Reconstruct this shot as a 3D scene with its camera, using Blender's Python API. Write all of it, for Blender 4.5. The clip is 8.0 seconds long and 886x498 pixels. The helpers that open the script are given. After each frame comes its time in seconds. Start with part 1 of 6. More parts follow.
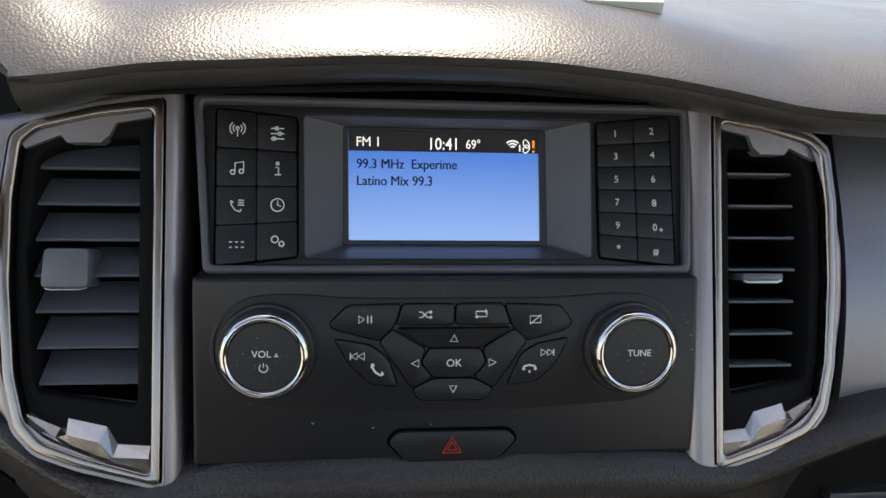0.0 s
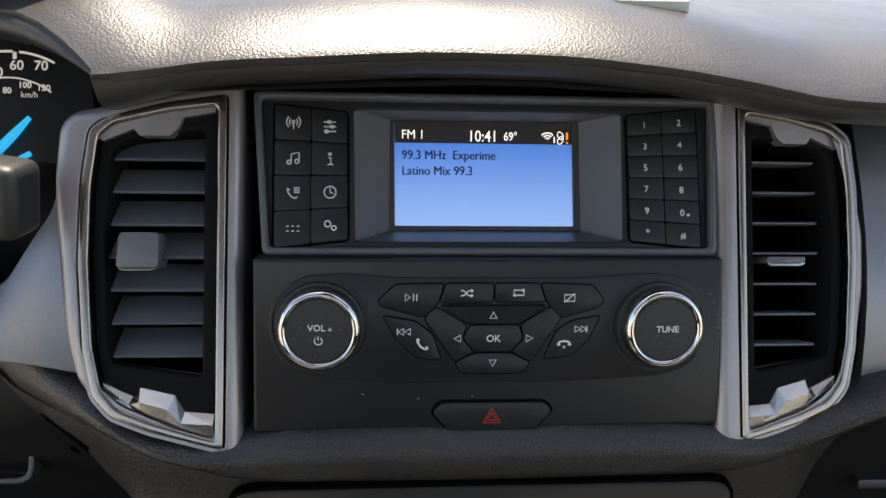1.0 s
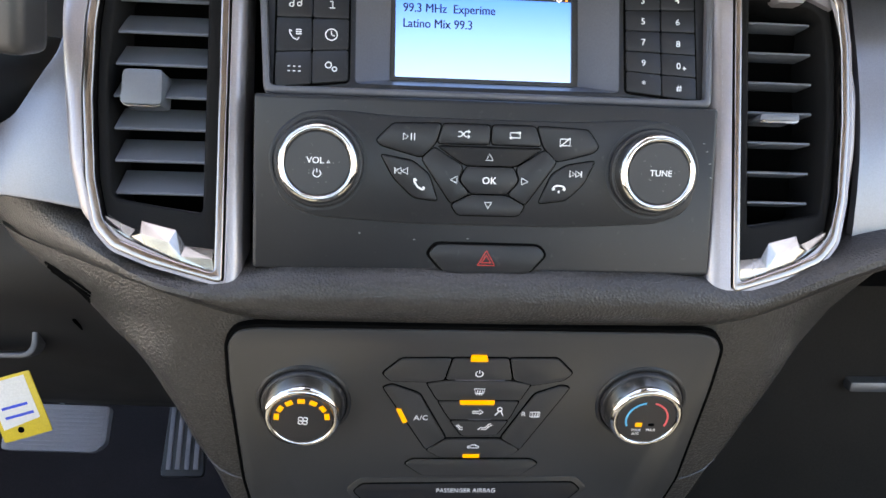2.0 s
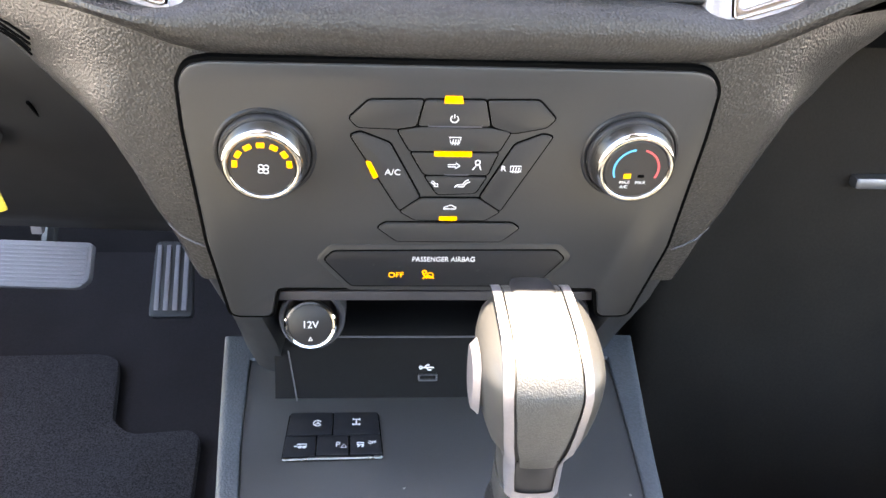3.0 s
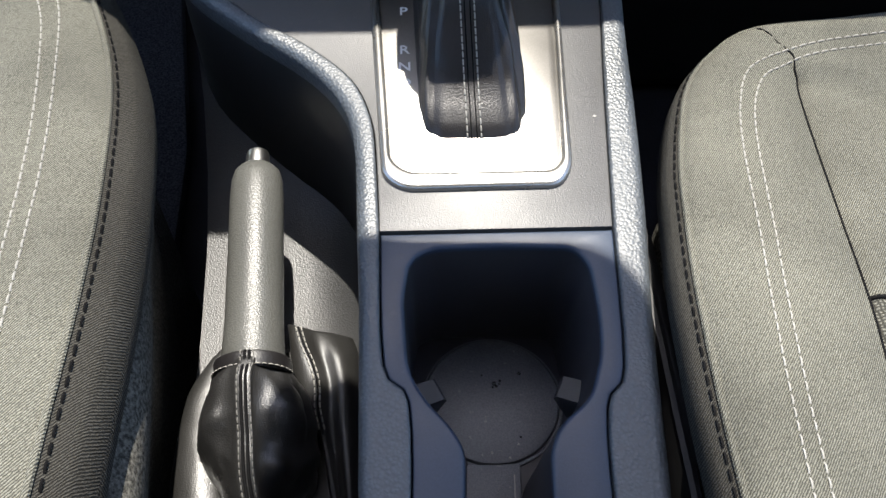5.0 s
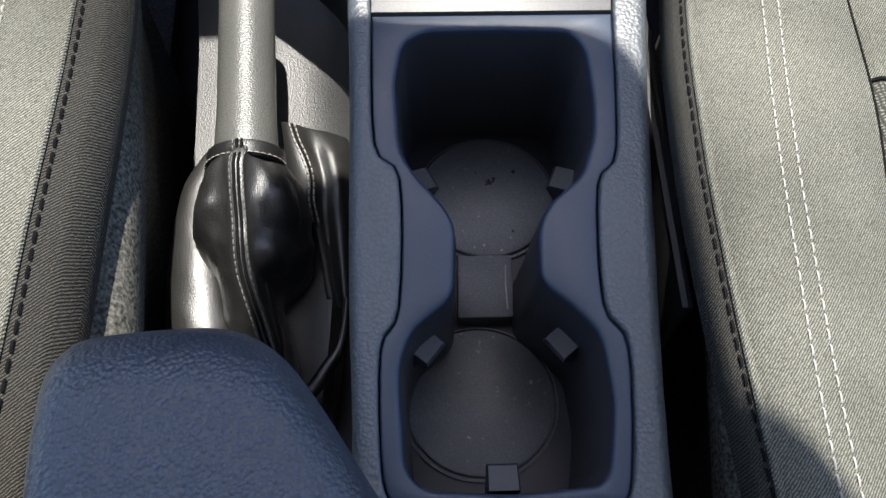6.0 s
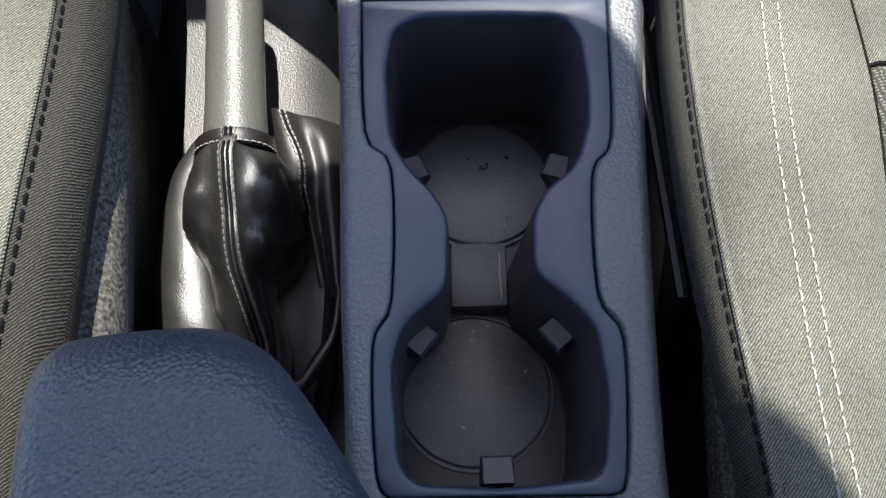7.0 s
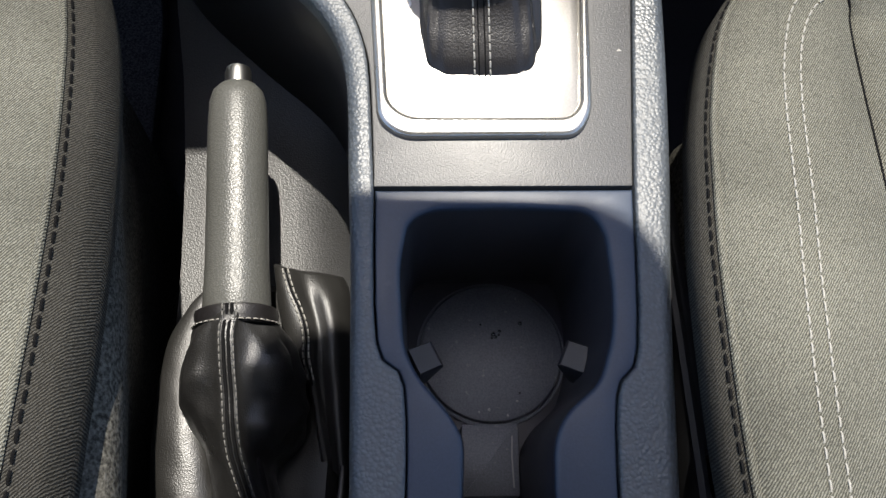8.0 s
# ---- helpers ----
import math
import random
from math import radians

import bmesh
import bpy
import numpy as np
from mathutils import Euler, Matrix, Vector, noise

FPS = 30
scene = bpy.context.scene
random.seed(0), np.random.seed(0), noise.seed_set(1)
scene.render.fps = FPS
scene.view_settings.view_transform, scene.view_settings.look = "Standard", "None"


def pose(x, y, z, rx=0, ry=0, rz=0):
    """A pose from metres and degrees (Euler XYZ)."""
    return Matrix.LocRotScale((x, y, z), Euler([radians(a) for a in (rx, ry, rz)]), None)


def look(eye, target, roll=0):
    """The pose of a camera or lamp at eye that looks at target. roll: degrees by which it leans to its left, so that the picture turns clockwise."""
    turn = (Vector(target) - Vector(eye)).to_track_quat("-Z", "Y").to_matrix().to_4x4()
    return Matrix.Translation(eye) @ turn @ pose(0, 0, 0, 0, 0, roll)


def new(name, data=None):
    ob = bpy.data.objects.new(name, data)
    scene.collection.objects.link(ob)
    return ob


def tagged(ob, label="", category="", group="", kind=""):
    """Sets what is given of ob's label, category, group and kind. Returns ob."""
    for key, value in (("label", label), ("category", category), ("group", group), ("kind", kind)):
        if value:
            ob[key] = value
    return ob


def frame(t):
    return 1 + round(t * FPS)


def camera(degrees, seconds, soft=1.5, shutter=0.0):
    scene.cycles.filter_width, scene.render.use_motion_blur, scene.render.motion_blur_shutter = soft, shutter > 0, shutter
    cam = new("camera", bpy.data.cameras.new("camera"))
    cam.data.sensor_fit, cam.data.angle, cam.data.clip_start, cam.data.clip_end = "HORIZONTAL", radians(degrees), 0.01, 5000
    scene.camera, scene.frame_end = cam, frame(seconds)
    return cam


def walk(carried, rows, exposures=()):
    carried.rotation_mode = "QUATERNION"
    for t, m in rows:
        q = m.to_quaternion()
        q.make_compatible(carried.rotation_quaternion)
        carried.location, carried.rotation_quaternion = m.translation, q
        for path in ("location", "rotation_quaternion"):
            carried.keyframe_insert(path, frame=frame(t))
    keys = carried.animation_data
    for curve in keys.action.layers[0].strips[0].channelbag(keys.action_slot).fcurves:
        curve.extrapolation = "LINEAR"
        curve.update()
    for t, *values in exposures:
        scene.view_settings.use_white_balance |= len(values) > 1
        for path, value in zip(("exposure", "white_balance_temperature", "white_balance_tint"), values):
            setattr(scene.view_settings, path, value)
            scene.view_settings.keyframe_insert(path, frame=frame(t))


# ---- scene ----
cam = camera(55.7, 8.0)
PATH = [
    (0, (-0.052, 0.062, 0.957), (0.195, 1.929, 0.284), 2.7),
    (0.5, (-0.054, 0.05, 0.954), (0.136, 1.928, 0.293), 1.7),
    (1, (-0.059, 0.031, 0.955), (0.11, 1.913, 0.299), 1.8),
    (1.2, (-0.058, 0.023, 0.952), (0.1, 1.904, 0.291), 2.2),
    (2.3, (-0.051, -0.003, 0.858), (0.107, 1.869, 0.171), 2.9),
    (2.5, (-0.047, -0.003, 0.841), (0.111, 1.852, 0.111), 2.7),
    (3, (-0.035, 0.0, 0.801), (0.114, 1.788, -0.083), 2.4),
    (3.5, (-0.025, -0.007, 0.776), (0.112, 1.677, -0.294), 2.2),
    (4, (-0.011, -0.035, 0.762), (0.113, 1.495, -0.52), 2.0),
    (4.5, (-0.002, -0.06, 0.754), (0.1, 1.34, -0.671), 1.8),
    (5, (0.005, -0.077, 0.747), (0.091, 1.07, -0.89), 2.2),
    (5.2, (0.005, -0.084, 0.744), (0.085, 0.99, -0.942), 2.4),
    (6.3, (0.012, -0.112, 0.723), (0.075, 0.723, -1.093), 2.8),
    (6.5, (0.012, -0.11, 0.725), (0.081, 0.711, -1.098), 3.2),
    (7, (0.012, -0.102, 0.724), (0.087, 0.726, -1.095), 3.2),
    (7.5, (0.008, -0.056, 0.731), (0.091, 0.767, -1.09), 4.2),
    (8, (0.003, -0.012, 0.742), (0.106, 0.801, -1.082), 6.2),
]
walk(cam, [(t, look(eye, target, roll)) for t, eye, target, roll in PATH],
     exposures=[(0, 1.4, 7700, 13), (1.2, 1.45, 7700, 13), (2.3, 3.55, 7800, 14), (3.1, 4.0, 8000, 15), (3.6, 3.3, 8000, 14), (4.1, 2.1, 7000, 11), (4.6, 1.55, 6600, 10), (5.2, 1.35, 6500, 10), (6.3, 1.55, 6400, 10), (7.0, 1.6, 6400, 10), (7.5, 1.45, 6500, 10), (8, 1.05, 6600, 10)])

# ---- daylight ----
world = bpy.data.worlds.new("sky")
scene.world = world
world.use_nodes = True
wn = world.node_tree
sky = wn.nodes.new("ShaderNodeTexSky")
sky.sky_type = "NISHITA"
sky.sun_disc = False
sky.sun_elevation = radians(72)
sky.sun_rotation = radians(0)
wn.links.new(sky.outputs[0], wn.nodes["Background"].inputs[0])
wn.nodes["Background"].inputs[1].default_value = 0.15
sun_data = bpy.data.lights.new("sun", "SUN")
sun_data.energy = 4.2
sun_data.angle = radians(0.5)
sun_data.color = (1.0, 0.95, 0.86)
sun = new("sun", sun_data)
SUN_FROM = Vector((0.02, 0.27, 1.0)).normalized()
sun.matrix_world = look(tuple(SUN_FROM * 20), (0, 0, 0))


# ---- materials ----
def material(name, color, rough=0.5, metal=0.0, grain=None, size=1.0, depth=0.3, mottle=0.12, spec=0.5, coat=0.0, wear=0.0):
    """grain: leather, fine, fabric, rib, carpet or brushed; size: millimetres of one grain."""
    m = bpy.data.materials.new(name)
    m.use_nodes = True
    nt = m.node_tree
    b = nt.nodes["Principled BSDF"]
    b.inputs["Metallic"].default_value = metal
    b.inputs["Roughness"].default_value = rough
    b.inputs["Specular IOR Level"].default_value = spec
    b.inputs["Coat Weight"].default_value = coat
    co = nt.nodes.new("ShaderNodeTexCoord")

    def noise_tex(scale, detail=3.0):
        n = nt.nodes.new("ShaderNodeTexNoise")
        n.inputs["Scale"].default_value = scale
        n.inputs["Detail"].default_value = detail
        nt.links.new(co.outputs["Object"], n.inputs["Vector"])
        return n

    def ramp(src, lo, hi, a, c):
        r = nt.nodes.new("ShaderNodeMapRange")
        r.inputs["From Min"].default_value, r.inputs["From Max"].default_value = lo, hi
        r.inputs["To Min"].default_value, r.inputs["To Max"].default_value = a, c
        nt.links.new(src, r.inputs["Value"])
        return r.outputs["Result"]

    big = noise_tex(14.0, 4.0)
    small = noise_tex(900.0 / size, 2.0)
    shade = nt.nodes.new("ShaderNodeMath")
    shade.operation = "MULTIPLY"
    nt.links.new(ramp(big.outputs["Fac"], 0.3, 0.7, 1 - mottle, 1 + mottle), shade.inputs[0])
    nt.links.new(ramp(small.outputs["Fac"], 0.3, 0.7, 1 - mottle * 0.6, 1 + mottle * 0.6), shade.inputs[1])
    tone = shade.outputs[0]
    height = None
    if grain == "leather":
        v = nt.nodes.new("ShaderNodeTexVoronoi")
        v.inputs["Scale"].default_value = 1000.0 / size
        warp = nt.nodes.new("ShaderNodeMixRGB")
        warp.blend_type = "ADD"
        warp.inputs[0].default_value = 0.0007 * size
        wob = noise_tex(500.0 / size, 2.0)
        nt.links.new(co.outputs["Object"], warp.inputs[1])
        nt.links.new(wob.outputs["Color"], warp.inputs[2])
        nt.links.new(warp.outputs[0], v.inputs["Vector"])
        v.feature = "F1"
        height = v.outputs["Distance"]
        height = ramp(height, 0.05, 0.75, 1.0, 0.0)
        # cavity shading put into the colour: grain creases darker, tops lighter
        crease_shade = nt.nodes.new("ShaderNodeMath")
        crease_shade.operation = "MULTIPLY"
        nt.links.new(tone, crease_shade.inputs[0])
        nt.links.new(ramp(height, 0.0, 0.8, max(0.62, 1.0 - 0.6 * depth), 1.0 + 0.2 * depth), crease_shade.inputs[1])
        tone = crease_shade.outputs[0]
    elif grain == "fine":
        height = noise_tex(1400.0 / size, 2.0).outputs["Fac"]
    elif grain == "carpet":
        height = noise_tex(700.0 / size, 4.0).outputs["Fac"]
        deep = ramp(height, 0.35, 0.65, 0.35, 1.6)
        mul = nt.nodes.new("ShaderNodeMath")
        mul.operation = "MULTIPLY"
        nt.links.new(tone, mul.inputs[0])
        nt.links.new(deep, mul.inputs[1])
        tone = mul.outputs[0]
    elif grain in ("fabric", "rib"):
        waves = []
        for turn in ((0.0, 0.0, 0.62),) if grain == "fabric" else ((0.0, 0.0, 0.0), (0.0, 0.0, 1.5708)):
            mp = nt.nodes.new("ShaderNodeMapping")
            mp.inputs["Rotation"].default_value = turn
            nt.links.new(co.outputs["Object"], mp.inputs["Vector"])
            w = nt.nodes.new("ShaderNodeTexWave")
            w.bands_direction = "X"
            w.inputs["Scale"].default_value = (330.0 if grain == "fabric" else 310.0) / size
            w.inputs["Distortion"].default_value = 2.2 if grain == "fabric" else 3.6
            w.inputs["Detail"].default_value = 1.0
            w.inputs["Detail Scale"].default_value = 2.0
            nt.links.new(mp.outputs[0], w.inputs["Vector"])
            waves.append(w.outputs["Fac"])
        mul = nt.nodes.new("ShaderNodeMath")
        mul.operation = "MULTIPLY"
        nt.links.new(waves[0], mul.inputs[0])
        nt.links.new(waves[1] if len(waves) > 1 else ramp(noise_tex(1000.0 / size, 3.0).outputs["Fac"], 0.25, 0.75, 0.15, 1.45), mul.inputs[1])
        height = mul.outputs[0]
        mul2 = nt.nodes.new("ShaderNodeMath")
        mul2.operation = "MULTIPLY"
        nt.links.new(tone, mul2.inputs[0])
        nt.links.new(ramp(height, 0.0, 0.8, 0.34, 1.6), mul2.inputs[1])
        tone = mul2.outputs[0]
    elif grain == "brushed":
        mp = nt.nodes.new("ShaderNodeMapping")
        mp.inputs["Scale"].default_value = (0.03, 1.0, 1.0)
        nt.links.new(co.outputs["Object"], mp.inputs["Vector"])
        n = nt.nodes.new("ShaderNodeTexNoise")
        n.inputs["Scale"].default_value = 2500.0 / size
        nt.links.new(mp.outputs[0], n.inputs["Vector"])
        height = n.outputs["Fac"]
    col = nt.nodes.new("ShaderNodeMixRGB")
    col.blend_type = "MULTIPLY"
    col.inputs[0].default_value = 1.0
    col.inputs[1].default_value = (*color, 1)
    nt.links.new(tone, col.inputs[2])
    nt.links.new(col.outputs[0], b.inputs["Base Color"])
    nt.links.new(ramp(big.outputs["Fac"], 0.3, 0.7, max(rough - min(0.07, mottle * 0.6), 0.02), min(rough + min(0.07, mottle * 0.6), 1.0)), b.inputs["Roughness"])
    if wear:
        dust = noise_tex(260.0, 3.0)
        lift = nt.nodes.new("ShaderNodeMixRGB")
        lift.inputs[2].default_value = (0.34, 0.32, 0.29, 1)
        nt.links.new(ramp(dust.outputs["Fac"], 0.66, 0.74, 0.0, wear), lift.inputs[0])
        nt.links.new(col.outputs[0], lift.inputs[1])
        nt.links.new(lift.outputs[0], b.inputs["Base Color"])
    if height is not None:
        bp = nt.nodes.new("ShaderNodeBump")
        bp.inputs["Strength"].default_value = depth
        bp.inputs["Distance"].default_value = 0.0004 * size
        nt.links.new(height, bp.inputs["Height"])
        nt.links.new(bp.outputs[0], b.inputs["Normal"])
    return m


def glow(name, color, strength):
    m = bpy.data.materials.new(name)
    m.use_nodes = True
    b = m.node_tree.nodes["Principled BSDF"]
    b.inputs["Base Color"].default_value = (*[c * 0.4 for c in color], 1)
    b.inputs["Emission Color"].default_value = (*color, 1)
    b.inputs["Emission Strength"].default_value = strength
    b.inputs["Roughness"].default_value = 0.35
    return m


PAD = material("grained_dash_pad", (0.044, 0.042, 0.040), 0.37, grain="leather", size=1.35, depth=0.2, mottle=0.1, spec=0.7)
KNEE = material("smooth_knee_panel", (0.017, 0.0165, 0.017), 0.55, grain="fine", size=1.2, depth=0.15, mottle=0.12, spec=0.3)
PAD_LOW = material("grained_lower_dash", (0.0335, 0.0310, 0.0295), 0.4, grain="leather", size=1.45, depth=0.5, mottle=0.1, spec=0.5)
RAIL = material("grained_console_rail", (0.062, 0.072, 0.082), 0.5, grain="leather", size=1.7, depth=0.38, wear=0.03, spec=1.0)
BLACK = material("matt_black_plastic", (0.022, 0.022, 0.023), 0.48, grain="fine", size=1.0, depth=0.12, wear=0.05)
PANEL = material("soft_black_fascia", (0.0135, 0.014, 0.016), 0.4, grain="fine", size=0.8, depth=0.08, mottle=0.06, wear=0.05, spec=0.36)
CLIMATE = material("charcoal_fascia", (0.032, 0.0315, 0.0315), 0.32, grain="fine", size=0.8, depth=0.1, mottle=0.04)
BUTTON = material("black_button", (0.02, 0.019, 0.02), 0.42, grain="fine", size=0.7, depth=0.06, mottle=0.06)
GAP = material("dark_gap", (0.003, 0.003, 0.003), 1.0, spec=0.0)
SATIN = material("satin_grey_trim", (0.31, 0.285, 0.295), 0.34, metal=0.55, grain="fine", size=0.6, depth=0.04)
SILVER = material("silver_dash_trim", (0.2, 0.205, 0.23), 0.36, metal=0.75, grain="fine", size=0.6, depth=0.05)
SMOKE = material("smoked_chrome", (0.3, 0.265, 0.245), 0.2, metal=1.0, grain="fine", size=0.6, depth=0.03)
BRIGHT = material("bright_metal_accent", (0.42, 0.41, 0.385), 0.28, metal=1.0, grain="brushed", size=0.6, depth=0.1)
SATINCHROME = material("satin_chrome", (0.75, 0.74, 0.72), 0.28, metal=1.0, mottle=0.04)
# the footwell's deep shade is put into this base colour
SHADE = material("shade_dark_trim", (0.0165, 0.0145, 0.0128), 0.8, grain="fine", size=2.0, depth=0.2, mottle=0.2, spec=0.1)
CHROME = material("chrome", (0.6, 0.59, 0.575), 0.09, metal=1.0, mottle=0.04)
SLAT = material("vent_slat", (0.12, 0.13, 0.15), 0.32, mottle=0.06)
INNER = material("black_vent_frame", (0.009, 0.009, 0.0095), 0.8, grain="fine", size=0.8, depth=0.08, spec=0.1)
BEZELGREY = material("screen_surround", (0.085, 0.084, 0.094), 0.36, grain="fine", size=0.8, depth=0.06)
WHITE = material("white_print", (0.75, 0.75, 0.75), 0.5, mottle=0.02)
CONSOLE = material("console_top_plastic", (0.034, 0.0335, 0.034), 0.5, grain="fine", size=1.0, depth=0.42, wear=0.03, spec=1.0)
TRAY = material("cup_tray_plastic", (0.027, 0.04, 0.067), 0.38, grain="fine", size=0.9, depth=0.15, wear=0.03, spec=0.5)
WELL = material("cup_well_plastic", (0.034, 0.032, 0.037), 0.5, mottle=0.1)
TAB = material("gripper_rubber", (0.034, 0.036, 0.041), 0.42, grain="fine", size=0.8, depth=0.15)
RUBBER = material("cup_rubber_mat", (0.105, 0.108, 0.118), 0.48, grain="fine", size=0.8, depth=0.2, mottle=0.35, wear=0.4)
GEARPLATE = material("gear_plate", (0.26, 0.25, 0.235), 0.36, metal=1.0, grain="fine", size=0.7, depth=0.05)
BAY = material("grained_recess", (0.034, 0.034, 0.034), 0.46, grain="leather", size=1.0, depth=0.25, spec=0.6)
BEZEL = material("satin_bezel", (0.44, 0.43, 0.41), 0.26, metal=0.9, grain="fine", size=0.6, depth=0.04)
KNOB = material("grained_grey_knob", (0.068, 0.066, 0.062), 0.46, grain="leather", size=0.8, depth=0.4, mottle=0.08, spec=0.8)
KNOBSIDE = material("satin_knob_trim", (0.055, 0.053, 0.05), 0.42, metal=0.2, grain="fine", size=0.6, depth=0.05)
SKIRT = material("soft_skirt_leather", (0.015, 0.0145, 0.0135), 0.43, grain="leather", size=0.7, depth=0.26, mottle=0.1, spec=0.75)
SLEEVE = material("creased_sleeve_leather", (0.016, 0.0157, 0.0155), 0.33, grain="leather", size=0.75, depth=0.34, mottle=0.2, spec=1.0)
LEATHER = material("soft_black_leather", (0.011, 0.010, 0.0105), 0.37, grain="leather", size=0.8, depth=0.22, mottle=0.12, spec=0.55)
GRIP = material("grained_grey_grip", (0.083, 0.084, 0.078), 0.38, grain="leather", size=1.0, depth=0.28, mottle=0.05)
THREAD = material("grey_thread", (0.27, 0.262, 0.24), 0.7)
DIMTHREAD = material("dim_grey_thread", (0.13, 0.128, 0.12), 0.7)
DARKTHREAD = material("dark_thread", (0.005, 0.005, 0.0055), 0.85, spec=0.1)
FABRIC = material("grey_seat_fabric", (0.118, 0.1165, 0.098), 0.9, grain="fabric", size=0.95, depth=0.7, mottle=0.24, spec=0.2)
FABRIC_SIDE = material("charcoal_seat_fabric", (0.042, 0.04, 0.035), 0.9, grain="fabric", size=0.85, depth=0.8, mottle=0.14, spec=0.15)
FABRIC_MID = material("ribbed_seat_fabric", (0.1, 0.0985, 0.085), 0.9, grain="rib", size=1.7, depth=0.8, mottle=0.12, spec=0.2)
SEATFELT = material("seat_felt", (0.085, 0.081, 0.07), 0.95, grain="carpet", size=1.3, depth=1.0, mottle=0.3, spec=0.1)
CARPET = material("black_carpet", (0.028, 0.0245, 0.0255), 0.9, grain="fine", size=3.0, depth=0.4, spec=0.1)
MAT = material("charcoal_floor_mat", (0.044, 0.0405, 0.0425), 0.9, grain="carpet", size=1.1, depth=0.25, mottle=0.1, spec=0.15)
PEDAL = material("ribbed_pedal_rubber", (0.2, 0.185, 0.2), 0.55, grain="fine", size=1.2, depth=0.2)
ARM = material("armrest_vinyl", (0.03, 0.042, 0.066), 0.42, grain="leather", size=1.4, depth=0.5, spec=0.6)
ORANGE = material("orange_release_button", (0.75, 0.13, 0.03), 0.35)
YELLOW = material("yellow_tag_card", (0.5, 0.36, 0.02), 0.5)
PAPER = material("white_paper", (0.5, 0.49, 0.47), 0.6)
PALE = material("pale_green_glass", (0.42, 0.45, 0.42), 0.35)
DROP = material("water_drop", (0.004, 0.004, 0.005), 0.05, spec=1.0)
CRUMB = material("grey_crumbs", (0.3, 0.29, 0.27), 0.8)
INK = material("blue_ink", (0.02, 0.05, 0.4), 0.6)
DOOR = material("dark_door_trim", (0.03, 0.028, 0.027), 0.6, grain="leather", size=2.0, depth=0.4)
GROUND = material("pale_bounce_ground", (0.36, 0.34, 0.31), 0.9, grain="carpet", size=20, depth=0.3)
ROOF = material("grey_headliner", (0.3, 0.29, 0.27), 0.9, grain="carpet", size=1.5, depth=0.3)
AMBER = glow("amber_light", (1.0, 0.42, 0.0), 0.14)
SCREENBLUE = glow("blue_display", (0.08, 0.26, 0.8), 0.36)
SCREENBLACK = glow("black_display", (0.01, 0.01, 0.012), 0.3)
SCREENWHITE = glow("white_display_print", (0.9, 0.92, 0.95), 0.4)
SCREENDARK = material("dark_display_print", (0.006, 0.012, 0.06), 0.4)
SCREENORANGE = glow("orange_display_print", (1.0, 0.3, 0.03), 0.35)
NEEDLE = glow("blue_needle", (0.0, 0.42, 0.85), 0.4)
DIALWHITE = glow("dial_print", (0.55, 0.55, 0.55), 0.3)
REDGLOW = glow("red_hazard_print", (0.75, 0.05, 0.04), 0.06)
COLDBLUE = material("blue_print", (0.08, 0.4, 0.62), 0.5)
WARMRED = material("warm_red_print", (0.65, 0.1, 0.1), 0.5)

# screen: paler towards the bottom
nt = SCREENBLUE.node_tree
co = nt.nodes.new("ShaderNodeTexCoord")
sp = nt.nodes.new("ShaderNodeSeparateXYZ")
rm = nt.nodes.new("ShaderNodeMapRange")
rm.inputs["From Min"].default_value, rm.inputs["From Max"].default_value = 0.822, 0.866
mx = nt.nodes.new("ShaderNodeMixRGB")
mx.inputs[1].default_value, mx.inputs[2].default_value = (0.27, 0.47, 0.90, 1), (0.03, 0.16, 0.64, 1)
nt.links.new(co.outputs["Object"], sp.inputs[0])
nt.links.new(sp.outputs["Z"], rm.inputs["Value"])
nt.links.new(rm.outputs["Result"], mx.inputs[0])
nt.links.new(mx.outputs[0], nt.nodes["Principled BSDF"].inputs["Emission Color"])


# ---- mesh helpers (numbers in millimetres, in the plane's own axes: across, up the slope, out of it) ----
from mathutils import geometry

S = 0.001


def slope(y, z, degrees):
    """A plane across the car through (y, z); 0 degrees is upright, 90 a floor."""
    a = radians(degrees)
    return Matrix(((1, 0, 0, 0), (0, math.sin(a), -math.cos(a), y), (0, math.cos(a), math.sin(a), z), (0, 0, 0, 1)))


UPPER = slope(0.425, 0.83, 27)
LOWER = slope(0.40, 0.78, 11.3)
SCREEN = slope(0.445, 0.824, 20)
CLIM = slope(0.396, 0.65, -11.3)
TOP = slope(0.07, 0.422, 85.1)
VENT = slope(0.398, 0.735, 20.8)


def thing(name, label, category, group="", at=(0, 0, 0), kind=""):
    ob = new(name)
    ob.location = at
    ob.empty_display_size = 0.02
    return tagged(ob, label, category, group, kind)


def part(name, bm, mat, parent=None, label="", m=None, smooth=True, angle=38):
    """Links a bmesh as one mesh object under a thing or a part."""
    if m is not None:
        bm.transform(m)
    bmesh.ops.recalc_face_normals(bm, faces=bm.faces)
    if smooth:
        lim = radians(angle)
        for f in bm.faces:
            f.smooth = True
        for e in bm.edges:
            if len(e.link_faces) == 2 and e.calc_face_angle(0) > lim:
                e.smooth = False
    me = bpy.data.meshes.new(name)
    bm.to_mesh(me)
    bm.free()
    me.materials.append(mat)
    ob = new(name, me)
    if parent is not None:
        base = Vector((0, 0, 0))
        p = parent
        while p is not None:
            base += p.location
            p = p.parent
        ob.parent = parent
        ob.location = -base
    if label:
        ob["label"] = label
    return ob


def ccw(pts):
    area = sum(a[0] * b[1] - b[0] * a[1] for a, b in zip(pts, pts[1:] + pts[:1]))
    return list(pts) if area > 0 else list(pts)[::-1]


